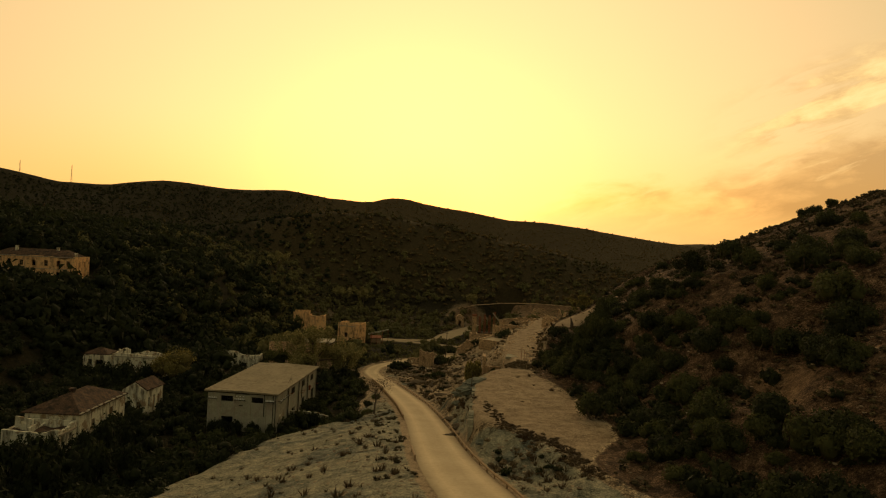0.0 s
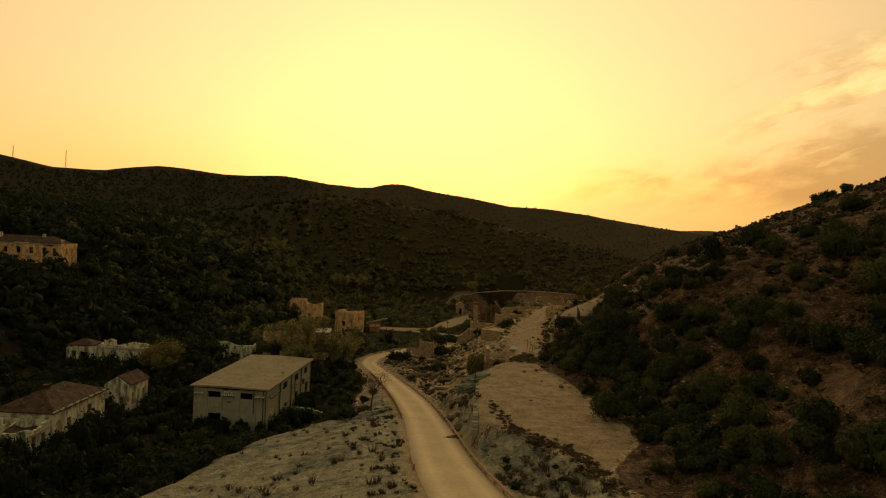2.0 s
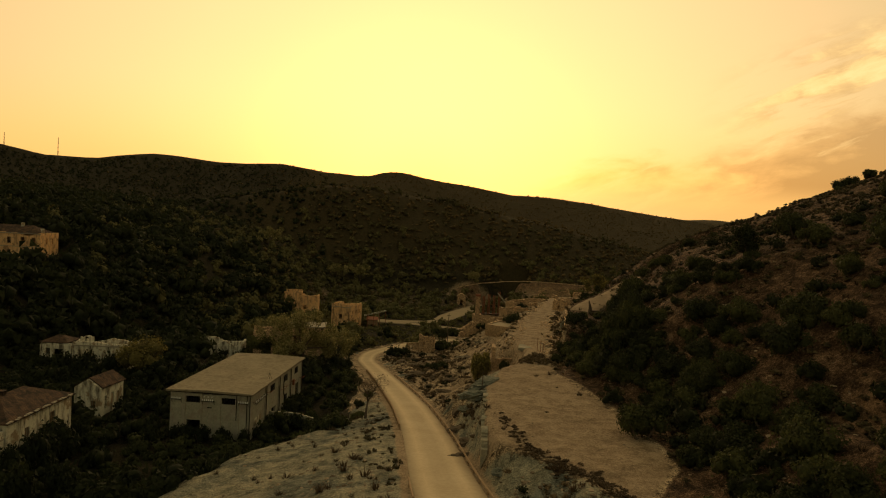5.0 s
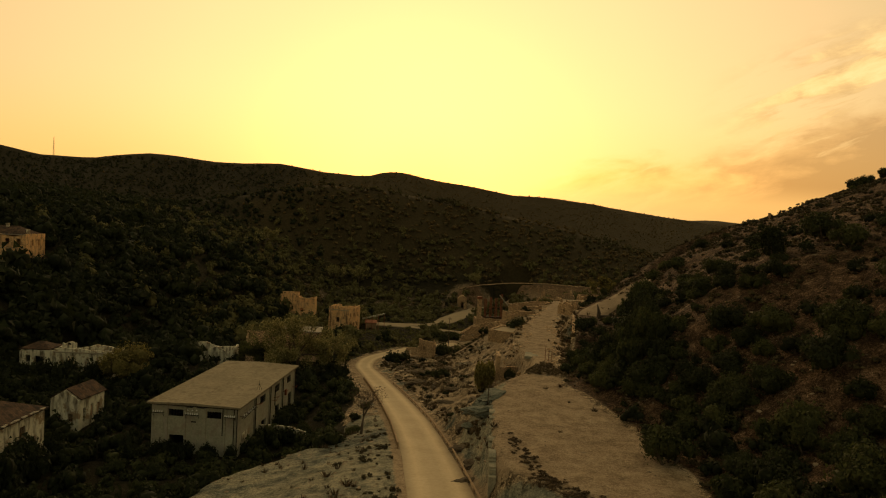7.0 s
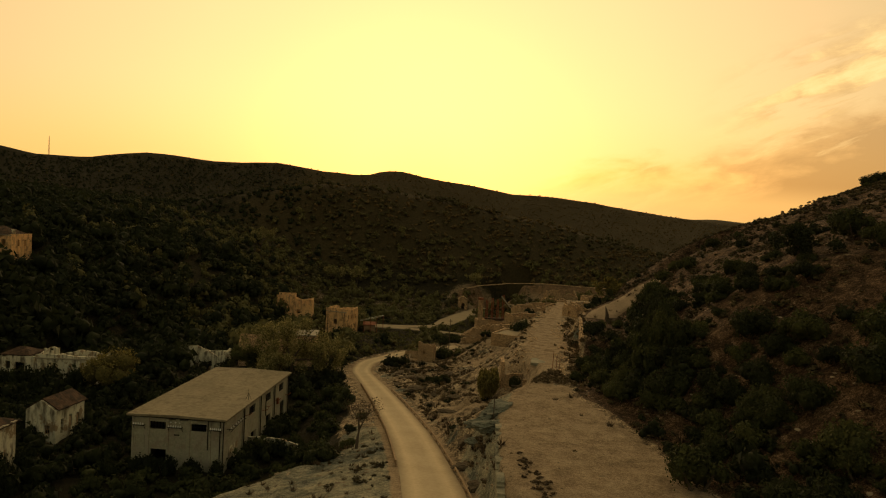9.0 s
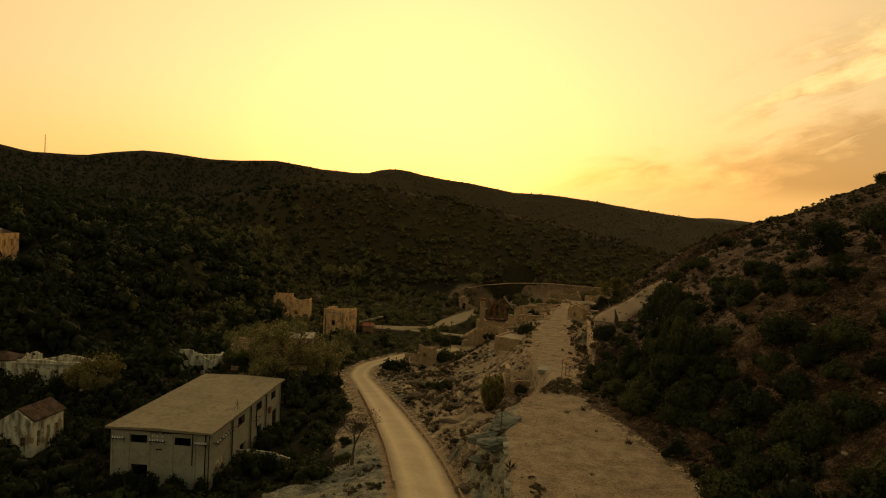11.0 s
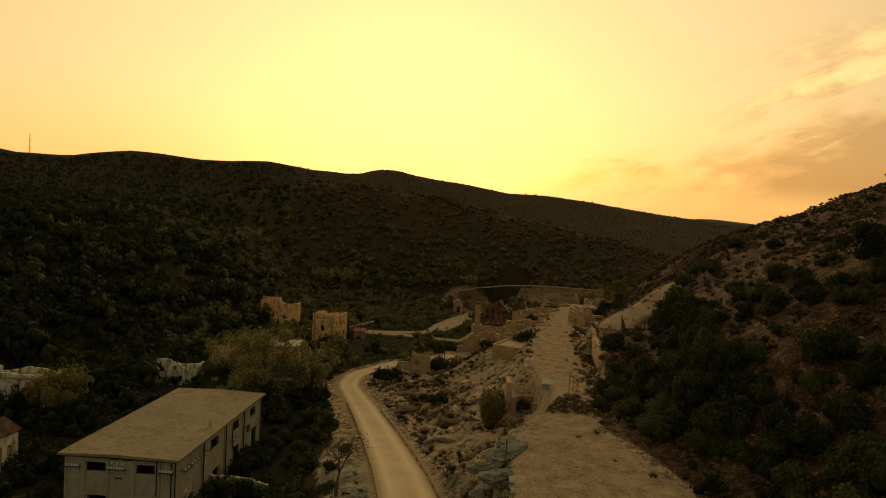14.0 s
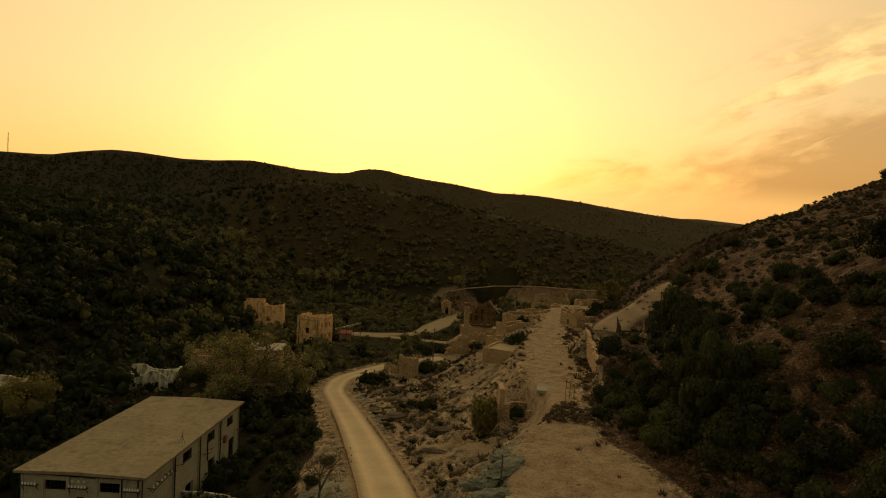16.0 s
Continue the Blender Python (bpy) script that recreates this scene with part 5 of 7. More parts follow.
def west_ruin():
    t = thing("ruined_farmhouse", "roofless white farmhouse with a broken cornice", "ruin", -84.6, 176.0, -9.2, 1.5)
    four_walls(t, 13.2, 7, 6.6, M_WHITE, {"s": [(1.2, 2.4, 2.6, 4.6), (3.2, 5.0, 2.6, 4.8), (9.6, 10.8, 3.0, 5.0)]},
               {"s": broken(5.9, 6.6, 5), "e": broken(4.8, 7.0, 7), "w": broken(5, 6.5, 9), "n": broken(5.4, 7.0, 13)}, base=-2)
    part("cornice", boxes((-0.2, 12.2, -0.25, -0.003, 5.6, 5.85)), M_CONC, t)
    part("dormer", wall_mesh(3.2, 8.0, 0.4, [(1.1, 2.0, 6.6, 7.4)], broken(7.2, 8.0, 31, 1.5), place=lambda u, q, z: (0.6 + u, 2.4 + q, z)), M_WHITE, t)
    g = thing("ruined_cottage", "small white cottage with a slumped roof", "ruin", -92.8, 176.6, -8.2, 2)
    four_walls(g, 7.4, 6, 5.0, M_WHITE, {"s": [(1.4, 2.4, 1.6, 3.6), (3.4, 5.4, 0.6, 3.4)]}, {"s": broken(4.2, 5.0, 15), "e": broken(3.6, 5, 16)}, base=-2)
    part("roof", hip_roof(6.2, 5.6, 5.05, 1.3, 0.25, 0.2), M_TILE, g, "slumped clay tile roof", at=pose(0.2, 0.2, 0))


west_ruin()
KEEP_CLEAR += [(-80, 179, 5), (-75, 179, 5), (-89, 179, 4)]


def white_ruin():
    t = thing("white_ruin", "roofless whitewashed ruin with arched doorways", "ruin", -62.5, 203.6, -12.9, 12)
    arch = [(2.6, 3.6, 0.9, 3.4)]
    four_walls(t, 11.5, 7.5, 7.6, M_WHITE, {"s": arch + [(6.4, 7.3, 2.0, 3.8), (9.3, 10.2, 1.5, 3.4)]},
               {"s": broken(4.4, 6.4, 2, 3.0), "e": broken(5.0, 7.0, 3), "w": broken(3.8, 5.6, 4), "n": broken(4.6, 6.4, 6)}, base=-1.5)
    part("cross_wall", wall_mesh(6.4, 5.6, 0.4, [(2.2, 3.2, 0, 2.3)], broken(3.6, 5.6, 10), place=lambda u, q, z: (5.6 + q, 0.55 + u, z)), M_WHITE, t)
    g = thing("terrace_house", "long roofless stone house with a dark arched doorway", "ruin", -49.6, 209.0, -12.4, 14)
    four_walls(g, 9.0, 8, 9.4, M_STONE, {"s": [(3.2, 5.2, 0.5, 6.8), (7, 7.9, 4.2, 5.8)]},
               {"s": broken(8.0, 9.4, 7), "e": broken(7.6, 9.4, 5), "w": broken(6.4, 8.6, 12), "n": broken(7.8, 9.4, 9)}, base=-2)
    h = thing("flat_roofed_house", "stone house with a pale flat roof among trees", "house", -40.6, 213.5, -13.8, 5)
    four_walls(h, 11.0, 8.5, 10.9, M_STONE, {"s": [(2, 3, 6, 8), (7.4, 8.4, 6.2, 8)]}, base=-2)
    part("roof", boxes((-0.35, 11.35, -0.35, 8.85, 10.904, 11.2)), M_CONC, h, "pale flat roof slab")


white_ruin()
KEEP_CLEAR += [(-58, 207, 5), (-53, 208, 5), (-46, 213, 5.5), (-35, 218, 7), (-51, 199, 5), (-45, 202, 5.5), (-57, 197, 4)]


def tower_house():
    t = thing("tower_house", "roofless ochre two-storey house with peeling plaster", "house", -38.4, 290.6, -17.9, -24)
    W, D, H = 9.3, 9.6, 13.2
    s, e = [(3.8, 5.2, 6.4, 8.8)], [(x, x + 0.9, z, z + 1.9) for x in (1.6, 4.2, 6.8) for z in (4.6, 8.6)]
    walls = four_walls(t, W, D, H, M_OCHRE, {"s": s, "e": e}, {"s": broken(12.5, 13.2, 4), "e": broken(12.3, 13.2, 6), "n": broken(12, 13.2, 8), "w": broken(12, 13.2, 5)}, base=-2)
    window_in(walls["s"], *s[0], lambda u, q, z: (u, q, z), M_DARK, 1)
    part("cornice", boxes((-0.15, W + 0.15, -0.16, -0.003, 11.6, 11.85)), M_CONC, t)
    for u in (1.0, 8.6):
        bm = bmesh.new()
        rod(bm, (u, -0.1, 0.5), (u, -0.1, 11.5), 0.10)
        part("downpipe", bm, M_DARK, t)
    part("floor_slab", boxes((0.52, W - 0.52, 0.52, D - 0.52, 11.0, 11.2)), M_CONC, t)
    g = thing("pipe_gantry", "sagging pipe on thin posts beside the tower house", "gantry", -24.6, 292, -15, 8)
    bm = bmesh.new()
    rod(bm, (0, 0, 5.4), (9.6, 1.5, 7.4), 0.16)
    rod(bm, (0, 0.6, 4.9), (9.6, 2.1, 6.9), 0.10)
    part("pipe", bm, M_WHITE, g)
    for k in range(4):
        bm = bmesh.new()
        x = 1.6 + 2.6 * k
        rod(bm, (x, 0.3 + 0.16 * x, -0.8), (x, 0.3 + 0.16 * x, 5.4 + 0.2 * x), 0.12)
        part("post", bm, M_RUST, g)
    h = thing("shed", "small dark shed below the pipe gantry", "shed", -23.5, 296, -16.2, 5)
    four_walls(h, 4.6, 4, 4.0, M_RAIL, {"s": [(1.5, 3.0, 0, 2.2)]}, thick=0.25, base=-0.5)
    part("roof", slope_slab(-0.3, 4.9, -0.4, 4.02, 4.4, 4.7), M_RUST, h)


tower_house()
KEEP_CLEAR += [(-33, 292, 6), (-20, 297, 4)]


def hill_house():
    t = thing("hillside_house", "roofless ochre stone house on the hillside", "ruin", -64.6, 317.5, -12.4, 6)
    four_walls(t, 8.0, 7, 8.8, M_OCHRE, {"s": [(1.4, 3.4, 4.0, 7.0), (5, 5.8, 1, 3)]}, {"s": broken(7.8, 8.8, 4), "e": broken(7.6, 8.8, 3), "w": broken(6, 8.2, 7)}, base=-3)
    g = thing("hillside_ruin", "lower roofless ochre ruin with square windows", "ruin", -56.5, 318.0, -12.2, 2)
    four_walls(g, 7.6, 6, 7.0, M_OCHRE, {"s": [(1.4, 2.3, 4.2, 5.8), (4.8, 5.7, 4.2, 6.0), (0.8, 2.4, 0, 2.2)]}, {"s": broken(6.2, 7.0, 9), "e": broken(6, 7, 5), "n": broken(5, 7, 2)}, base=-3)


hill_house()
KEEP_CLEAR += [(-60, 321, 4.6), (-53, 321, 4.4), (-36, 284, 6), (-34, 278, 5), (-54, 312, 4.5)]


def kiosk():
    t = thing("chapel", "small rubble stone shrine with an arched opening and a rounded top", "shrine", 20.0, 379, -14.6, 4)
    W, D, H = 4.9, 4.4, 5.4
    bm = bmesh.new()
    walls = four_walls(t, W, D, H, M_STONE, {"s": [(1.6, 3.3, 0, 3.4)]}, thick=0.5, base=-1)
    for x0, x1, z in ((0.0, 4.9, 5.4), (0.7, 4.2, 5.95), (1.5, 3.4, 6.5)):
        add_box(bm, x0, x1, 0.0, D, z, z + 0.55)
    part("crown", bm, M_STONE, t)
    bm = bmesh.new()
    for k in range(8):
        a0, a1 = math.pi * k / 8, math.pi * (k + 1) / 8
        p = [(2.45 - r * math.cos(a), 3.3 + r * math.sin(a)) for r, a in ((0.85, a0), (0.85, a1), (1.25, a1), (1.25, a0))]
        f = [bm.verts.new((x, -0.08, z)) for x, z in p]
        b = [bm.verts.new((x, 0.0, z)) for x, z in p]
        bm.faces.new(f)
        bm.faces.new(b[::-1])
        for i in range(4):
            bm.faces.new((f[i], f[(i + 1) % 4], b[(i + 1) % 4], b[i]))
    part("arch", bm, M_STONE, t)


kiosk()
KEEP_CLEAR += [(22, 381, 3.6)]


# ---- mine works ----
def headframe():
    t = thing("mine_plinth", "stepped rubble masonry plinth of old mine works", "ruin", 23.4, 296.5, -18, 4)
    part("block", wall_mesh(14.5, 10.2, 7.0, (), broken(9.5, 10.2, 4), wobble=0.2), M_STONE, t)
    part("wing", wall_mesh(8.0, 8.0, 4.0, (), lambda u: 2.0 + 0.62 * u, place=lambda u, q, z: (-8.05 + u, q, z), wobble=0.3), M_STONE, t)
    part("lower_step", wall_mesh(11, 5.2, 2.6, [(2, 3, 2, 3.4)], broken(4.2, 5.2, 9), place=lambda u, q, z: (1.5 + u, -2.7 + q, z), wobble=0.2), M_STONE, t)
    p = thing("masonry_pillar", "tall square masonry pillar with an orange cap", "pillar", 23.8, 297.0, -8.0, 4)
    part("shaft", wall_mesh(1.8, 8.2, 1.8, (), broken(7.9, 8.2, 4), wobble=0.1), M_STONE, p)
    part("cap", boxes((-0.12, 1.92, -0.12, 1.92, 8.25, 9.2)), M_RUST, p, "orange brick cap")
    f = thing("steel_headframe", "rusted steel frames of an ore-handling plant", "steel frame", 27.0, 298.4, -8.0, 4)
    for k, x in enumerate((0.0, 2.3, 4.6, 6.9)):
        bm = bmesh.new()
        h = (8.4, 9.2, 8.9, 10.6)[k]
        for dx in (0, 0.62):
            rod(bm, (x + dx, 0, 0.0), (x + dx, 0, h), 0.22, 0.18)
        rod(bm, (x + 0.5, 2.6, 0.0), (x + 0.5, 2.6, h - 0.3), 0.2, 0.17)
        for j in range(4):
            z = 1.0 + j * (h - 2) / 3
            rod(bm, (x, 0, z), (x + 0.62, 0, z + 0.7), 0.07)
        rod(bm, (x, 0, h * 0.45), (x + 0.5, 2.6, h * 0.8), 0.06)
        part("trestle", bm, M_RUST, f)
    bm = bmesh.new()
    for z in (2.2, 4.6, 7.0):
        rod(bm, (0.2, 0, z), (7.5, 0, z + 0.3), 0.055)
    part("tie", bm, M_RUST, f)
    bm = bmesh.new()
    rod(bm, (6.2, -0.4, 10.2), (10.2, -0.8, 5.4), 0.26)
    part("chute", bm, M_CONC, f, "pale inclined chute")
    part("bed", boxes((-0.3, 7.8, -0.5, 3.2, 0.0, 0.7)), M_TILE, f)


headframe()
t = thing("terrace_wall", "long broken rubble wall below the mine works", "wall", 15.6, 271.5, -15.6, -4)
part("wall", wall_mesh(17.5, 10.6, 1.2, [(4.2, 5.0, 4.2, 5.4)], lambda u: float(np.interp(u, [0, 2.5, 6, 12, 17.5], [3.4, 6.6, 8.6, 10.0, 10.4])) + 0.8 * math.sin(u * 1.1) * math.cos(u * 2.3), wobble=0.35), M_STONE, t)
part("buttress", wall_mesh(2.4, 7.4, 3.0, (), broken(5.6, 7.4, 5, 1.5), place=lambda u, q, z: (7.6 + u, -3.02 + q, z), wobble=0.35), M_STONE, t)
KEEP_CLEAR.append((23, 270, 6))
KEEP_CLEAR += [(30, 300, 9), (20, 297, 6), (30, 290, 5)]


def street_ruins():
    """Roofless stone rooms that step down beside the old street."""
    data = [(27.5, 222, 8, 5, 2.4, 24), (32, 238, 9.5, 6, 2.8, 22), (39, 256, 9, 6, 2.6, 20), (50.5, 226, 3.0, 9, 3.8, 24), (56, 242, 3.0, 8, 3.0, 24), (48, 279, 9, 6, 2.8, 12), (70, 300, 12, 8, 3.6, 8), (59.5, 334, 15, 7, 6.4, 4), (24, 212, 6, 5, 2.0, 30), (46.2, 221, 2.6, 8, 6.0, 20), (50.4, 238, 2.4, 8, 5.0, 18)]
    for k, (x, y, w, d, h, turn) in enumerate(data):
        z = ground_z(x + w / 2, y + d / 2) - 0.3
        t = thing("stone_ruin", "roofless rubble stone walls beside the old street", "ruin", x, y, z, turn, "ruins of the mining village")
        four_walls(t, w, d, h, M_STONE, {"s": [(w * 0.3, w * 0.3 + 1.0, 0.4, 2.0)] if w > 5 else [], "w": [(d * 0.4, d * 0.4 + 1.0, 0.6, 2.0)]},
                   {s: broken(h * 0.35, h * 0.75, 3 * k + i, 5.0) for i, s in enumerate("swne")}, thick=0.6, base=-2.5)
        KEEP_CLEAR.append((x + w / 2, y + d / 2, max(w, d) * 0.8))
    # small gutted room at the head of the clearing
    t = thing("gutted_room", "stumps of a small roofless stone room below the old street", "ruin", 15.2, 150.6, 0.4, -4)
    part("wall", wall_mesh(0.75, 7.2, 4.6, (), broken(6.6, 7.2, 2), place=lambda u, q, z: (u, q, z - 2), wobble=0.12), M_STONE, t)
    part("wall", wall_mesh(0.8, 5.2, 0.6, (), broken(4.2, 5.2, 3), place=lambda u, q, z: (0.77 + u, -0.2 + q, z - 2), wobble=0.1), M_STONE, t)
    part("wall", wall_mesh(0.8, 7.0, 4.4, (), broken(5.6, 7.0, 8), place=lambda u, q, z: (5.0 + u, 0.2 + q, z - 2), wobble=0.12), M_STONE, t)
    part("wall", wall_mesh(0.9, 4.4, 0.6, (), broken(3.2, 4.4, 5), place=lambda u, q, z: (4.08 + u, -0.2 + q, z - 2), wobble=0.1), M_STONE, t)
    part("wall", wall_mesh(4.2, 4.2, 0.6, (), broken(2.9, 4.2, 5), place=lambda u, q, z: (0.77 + u, 4.0 + q, z - 2), wobble=0.1), M_STONE, t)
    part("fallen_beam", boxes((2.0, 4.9, -1.0, -0.75, 0.9, 1.15)), M_BARK, t, "fallen dark timber")
    KEEP_CLEAR.append((18, 151, 5))
    # low walled platform
    t = thing("walled_platform", "pale platform edged by a low stone wall", "platform", 17.7, 191.5, 1.0, -28)
    part("wall", wall_mesh(0.6, 3.4, 9.0, (), broken(3.1, 3.4, 6), wobble=0.1), M_STONE, t)
    part("wall", wall_mesh(8.5, 3.6, 0.6, (), broken(3.2, 3.6, 7), place=lambda u, q, z: (0.6 + u, 8.4 + q, z), wobble=0.1), M_STONE, t)
    part("wall", wall_mesh(8.5, 3.2, 0.6, (), broken(2.9, 3.2, 9), place=lambda u, q, z: (0.6 + u, q, z), wobble=0.1), M_STONE, t)
    part("floor", boxes((0.6, 9.1, 0.6, 8.4, 1.6, 2.95)), M_ROAD, t)
    KEEP_CLEAR.append((20, 193, 8))
    # broken slab and bent bars where the street leaves the clearing
    t = thing("concrete_slab", "cracked pale concrete slab at the head of the clearing", "slab", 20.3, 148.6, ground_z(22, 150) + 0.10, -12)
    part("slab", wall_mesh(2.6, 4.6, 0.5, (), broken(1.6, 4.6, 5, 0.8), place=lambda u, q, z: (u, z, -q), wobble=0.35), M_EDGE, t)
    t = thing("steel_posts", "bare thin rusted steel posts in the rubble", "posts", 23.2, 143.2, ground_z(23.2, 143.2) - 0.2, 0)
    for dx, dy, h in ((0, 0, 3.2), (0.7, 0.4, 2.6), (1.1, -0.3, 2.1)):
        bm = bmesh.new()
        rod(bm, (dx, dy, 0), (dx + 0.08, dy, h), 0.05, 0.04)
        part("post", bm, M_RUST, t)
    # stump of a house in the bend
    t = thing("stone_stump", "broken rubble corner of a house by the road bend", "ruin", -0.4, 234.4, -12.4, -8)
    four_walls(t, 5.2, 4.2, 7.8, M_STONE, {"s": [(1.5, 2.3, 1.6, 3.0)]}, {"s": broken(3.0, 6.8, 3, 3.0), "w": broken(3.4, 6.4, 8, 3.0), "e": broken(3, 6, 6), "n": broken(2, 5, 9)}, thick=0.7, base=-1.5)
    part("low_wall", wall_mesh(4.0, 2.4, 0.5, [(1.2, 2.0, 0, 1.4)], broken(1.8, 2.4, 5), place=lambda u, q, z: (-4.2 + u, 0.5 + q, z)), M_STONE, t)
    KEEP_CLEAR.append((2, 236, 5))


street_ruins()


def retaining_walls():
    # pale edge of the clearing
    pts = [(8.1, 90.5), (8.9, 99.5), (9.9, 108), (10.5, 115.5)]
    t = thing("clearing_wall", "rough low retaining wall along the edge of the clearing", "wall", 0, 0, 0)
    for (x0, y0), (x1, y1) in zip(pts[:-1], pts[1:]):
        length = math.hypot(x1 - x0, y1 - y0)
        bm = wall_mesh(length - 0.02, 3.6, 0.75, (), broken(2.4, 3.6, int(y0) % 7 + 1, 2.2), cell=0.4, wobble=0.3)
        part("wall", bm, M_EDGE, t, at=pose(x0 + 0.3, y0, 2.75, 0, 0, math.degrees(math.atan2(y1 - y0, x1 - x0))))
    # tall wall below the ramp
    pts = [(28.6, 143.0), (31.6, 154.0), (34.6, 168.0), (37.6, 181.0), (39.2, 187.5)]
    t = thing("ramp_wall", "tall pale masonry retaining wall below the ramp", "wall", 0, 0, 0)
    for i, ((x0, y0), (x1, y1)) in enumerate(zip(pts[:-1], pts[1:])):
        length = math.hypot(x1 - x0, y1 - y0)
        h = (5.4, 6.6, 6.6, 7.0)[i]
        bm = wall_mesh(length - 0.02, h + 1.0, 0.7, (), (lambda a, b: lambda u: a + (b - a) * u / length + 0.12 * math.sin(u * 0.9))(h - 0.6, h + 0.6), cell=0.5, wobble=0.3)
        part("wall", bm, M_STONE, t, at=pose(x0, y0, 3.2, 0, 0, math.degrees(math.atan2(y1 - y0, x1 - x0))))
    t = thing("wall_end", "square end of the ramp wall with a pale parapet", "wall", 39.4, 187.6, 3.0, 4)
    part("wall", wall_mesh(8.0, 8.0, 0.9, (), broken(7.2, 8.0, 4), wobble=0.15), M_STONE, t)
    t = thing("stone_shard", "tall dark leaning shard with a side beam", "ruin", 43.0, 180, 8.4, 10)
    bm = bmesh.new()
    rod(bm, (-1.2, 0, -3.0), (0.0, 0, 1.4), 0.16, 0.42, 5)
    rod(bm, (0.0, 0, 1.4), (0.15, 0, 2.6), 0.42, 0.5, 5)
    rod(bm, (0.15, 0, 2.6), (-0.35, 0.1, 5.0), 0.5, 0.05, 5)
    part("shard", bm, M_BARK, t)
    part("ledge", boxes((0.4, 3.4, -0.25, 0.25, 1.8, 2.3)), M_BARK, t)


retaining_walls()


# ---- road rails ----
def rail(name, label, side, y0, y1, gap, high):
    """Timber rail on short posts that follows the road's edge."""
    sel = ROAD_LINE[(ROAD_LINE[:, 1] >= y0) & (ROAD_LINE[:, 1] <= y1)]
    tang = np.gradient(sel, axis=0)
    tang /= np.linalg.norm(tang, axis=1)[:, None]
    edge = sel + np.stack([tang[:, 1], -tang[:, 0]], -1) * side * (road_half(sel[:, 1]) + 0.16)[:, None]
    z = road_z(sel[:, 1])
    t = thing(name, label, "road rail", *edge[0], float(z[0]))
    o = Vector((*edge[0], float(z[0])))
    P = [Vector((x, y, float(q))) - o for (x, y), q in zip(edge, z)]
    bm = bmesh.new()
    for a, b in zip(P[:-1], P[1:]):
        rod(bm, a + Vector((0, 0, high)), b + Vector((0, 0, high)), 0.13, 0.13, 6)
    part("rail", bm, M_RAIL, t)
    bm = bmesh.new()
    rod(bm, (0, 0, -0.5), (0, 0, high + 0.1), 0.11, 0.10, 6)
    me = bpy.data.meshes.new("post")
    bm.to_mesh(me)
    bm.free()
    me.materials.append(M_RAIL)
    for p in P[::gap]:
        part_of("post", me, t, pose(*p))
    return t


rail("road_rail", "low weathered timber rail along the dirt road", 1, 44, 178, 2, 0.42)
rail("road_rail", "low timber rail with posts above the bank", -1, 112, 186, 1, 0.75)
rail("road_rail", "short tilted piece of timber rail", -1, 78, 88, 2, 0.5)


# ---- poles ----
for x, y, z, h, lean in ((10.3, 257.0, -13.8, 11.4, 0.15), (4.6, 251.0, -13.6, 5.4, -0.1), (9.8, 114.5, 5.0, 3.6, 0.12)):
    t = thing("timber_pole", "weathered bare timber pole set in the ground", "pole", x, y, z)
    bm = bmesh.new()
    rod(bm, (0, 0, -0.6), (lean, 0, h), 0.06 + 0.008 * h, 0.04 + 0.005 * h, 7)
    part("shaft", bm, M_BARK, t)
    if h > 8:
        part("crossarm", boxes((lean - 0.7, lean + 0.7, -0.08, 0.06, h - 0.8, h - 0.62)), M_BARK, t)


# ---- marker on the eastern crest ----
t = thing("stone_marker", "squat stone marker post on the bare crest", "marker", 103.1, 216.1, ground_z(103.1, 216.1) - 0.3)
part("shaft", wall_mesh(0.6, 2.3, 0.6, (), broken(2.0, 2.3, 4), wobble=0.1), M_STONE, t)


# ---- masts on the ridge ----
for x, y, h in ((-447, 700, 13), (-391, 700, 19)):
    z = ground_z(x, y)
    t = thing("radio_mast", "thin lattice mast on the far ridge", "mast", x, y, z, 12, "masts on the ridge")
    bm = bmesh.new()
    for a in range(3):
        c, s = math.cos(a * 2.094), math.sin(a * 2.094)
        rod(bm, (0.8 * c, 0.8 * s, -1), (0.25 * c, 0.25 * s, h), 0.10, 0.07, 4)
    part("leg", bm, M_DARK, t)
    bm = bmesh.new()
    for k in range(int(h / 1.6)):
        r = 0.8 - 0.55 * k * 1.6 / h
        for a in range(3):
            c, s = math.cos(a * 2.094), math.sin(a * 2.094)
            c2, s2 = math.cos((a + 1) * 2.094), math.sin((a + 1) * 2.094)
            rod(bm, (r * c, r * s, k * 1.6), (r * 0.9 * c2, r * 0.9 * s2, k * 1.6 + 1.6), 0.05, 0.05, 4)
    part("brace", bm, M_DARK, t)


# ---- trees ----
def grow(bm, rng, p, d, length, r, depth, tips, spread=0.55):
    """A limb that forks until it is thin; collects the tips."""
    n = 3
    for k in range(n):
        q = p + d * (length / n)
        rod(bm, p, q, r * (1 - 0.18 * k), r * (1 - 0.18 * (k + 1)), 5 if depth > 1 else 4)
        p = q
        d = (d + Vector(rng.normal(size=3)) * 0.12 + Vector((0, 0, 0.04))).normalized()
    tips.append(p)
    if depth == 0:
        return
    for _ in range(3 if depth > 1 else 2):
        nd = (d + Vector(rng.normal(size=3)) * spread).normalized()
        grow(bm, rng, p, nd, length * rng.uniform(0.62, 0.82), r * 0.52, depth - 1, tips, spread)


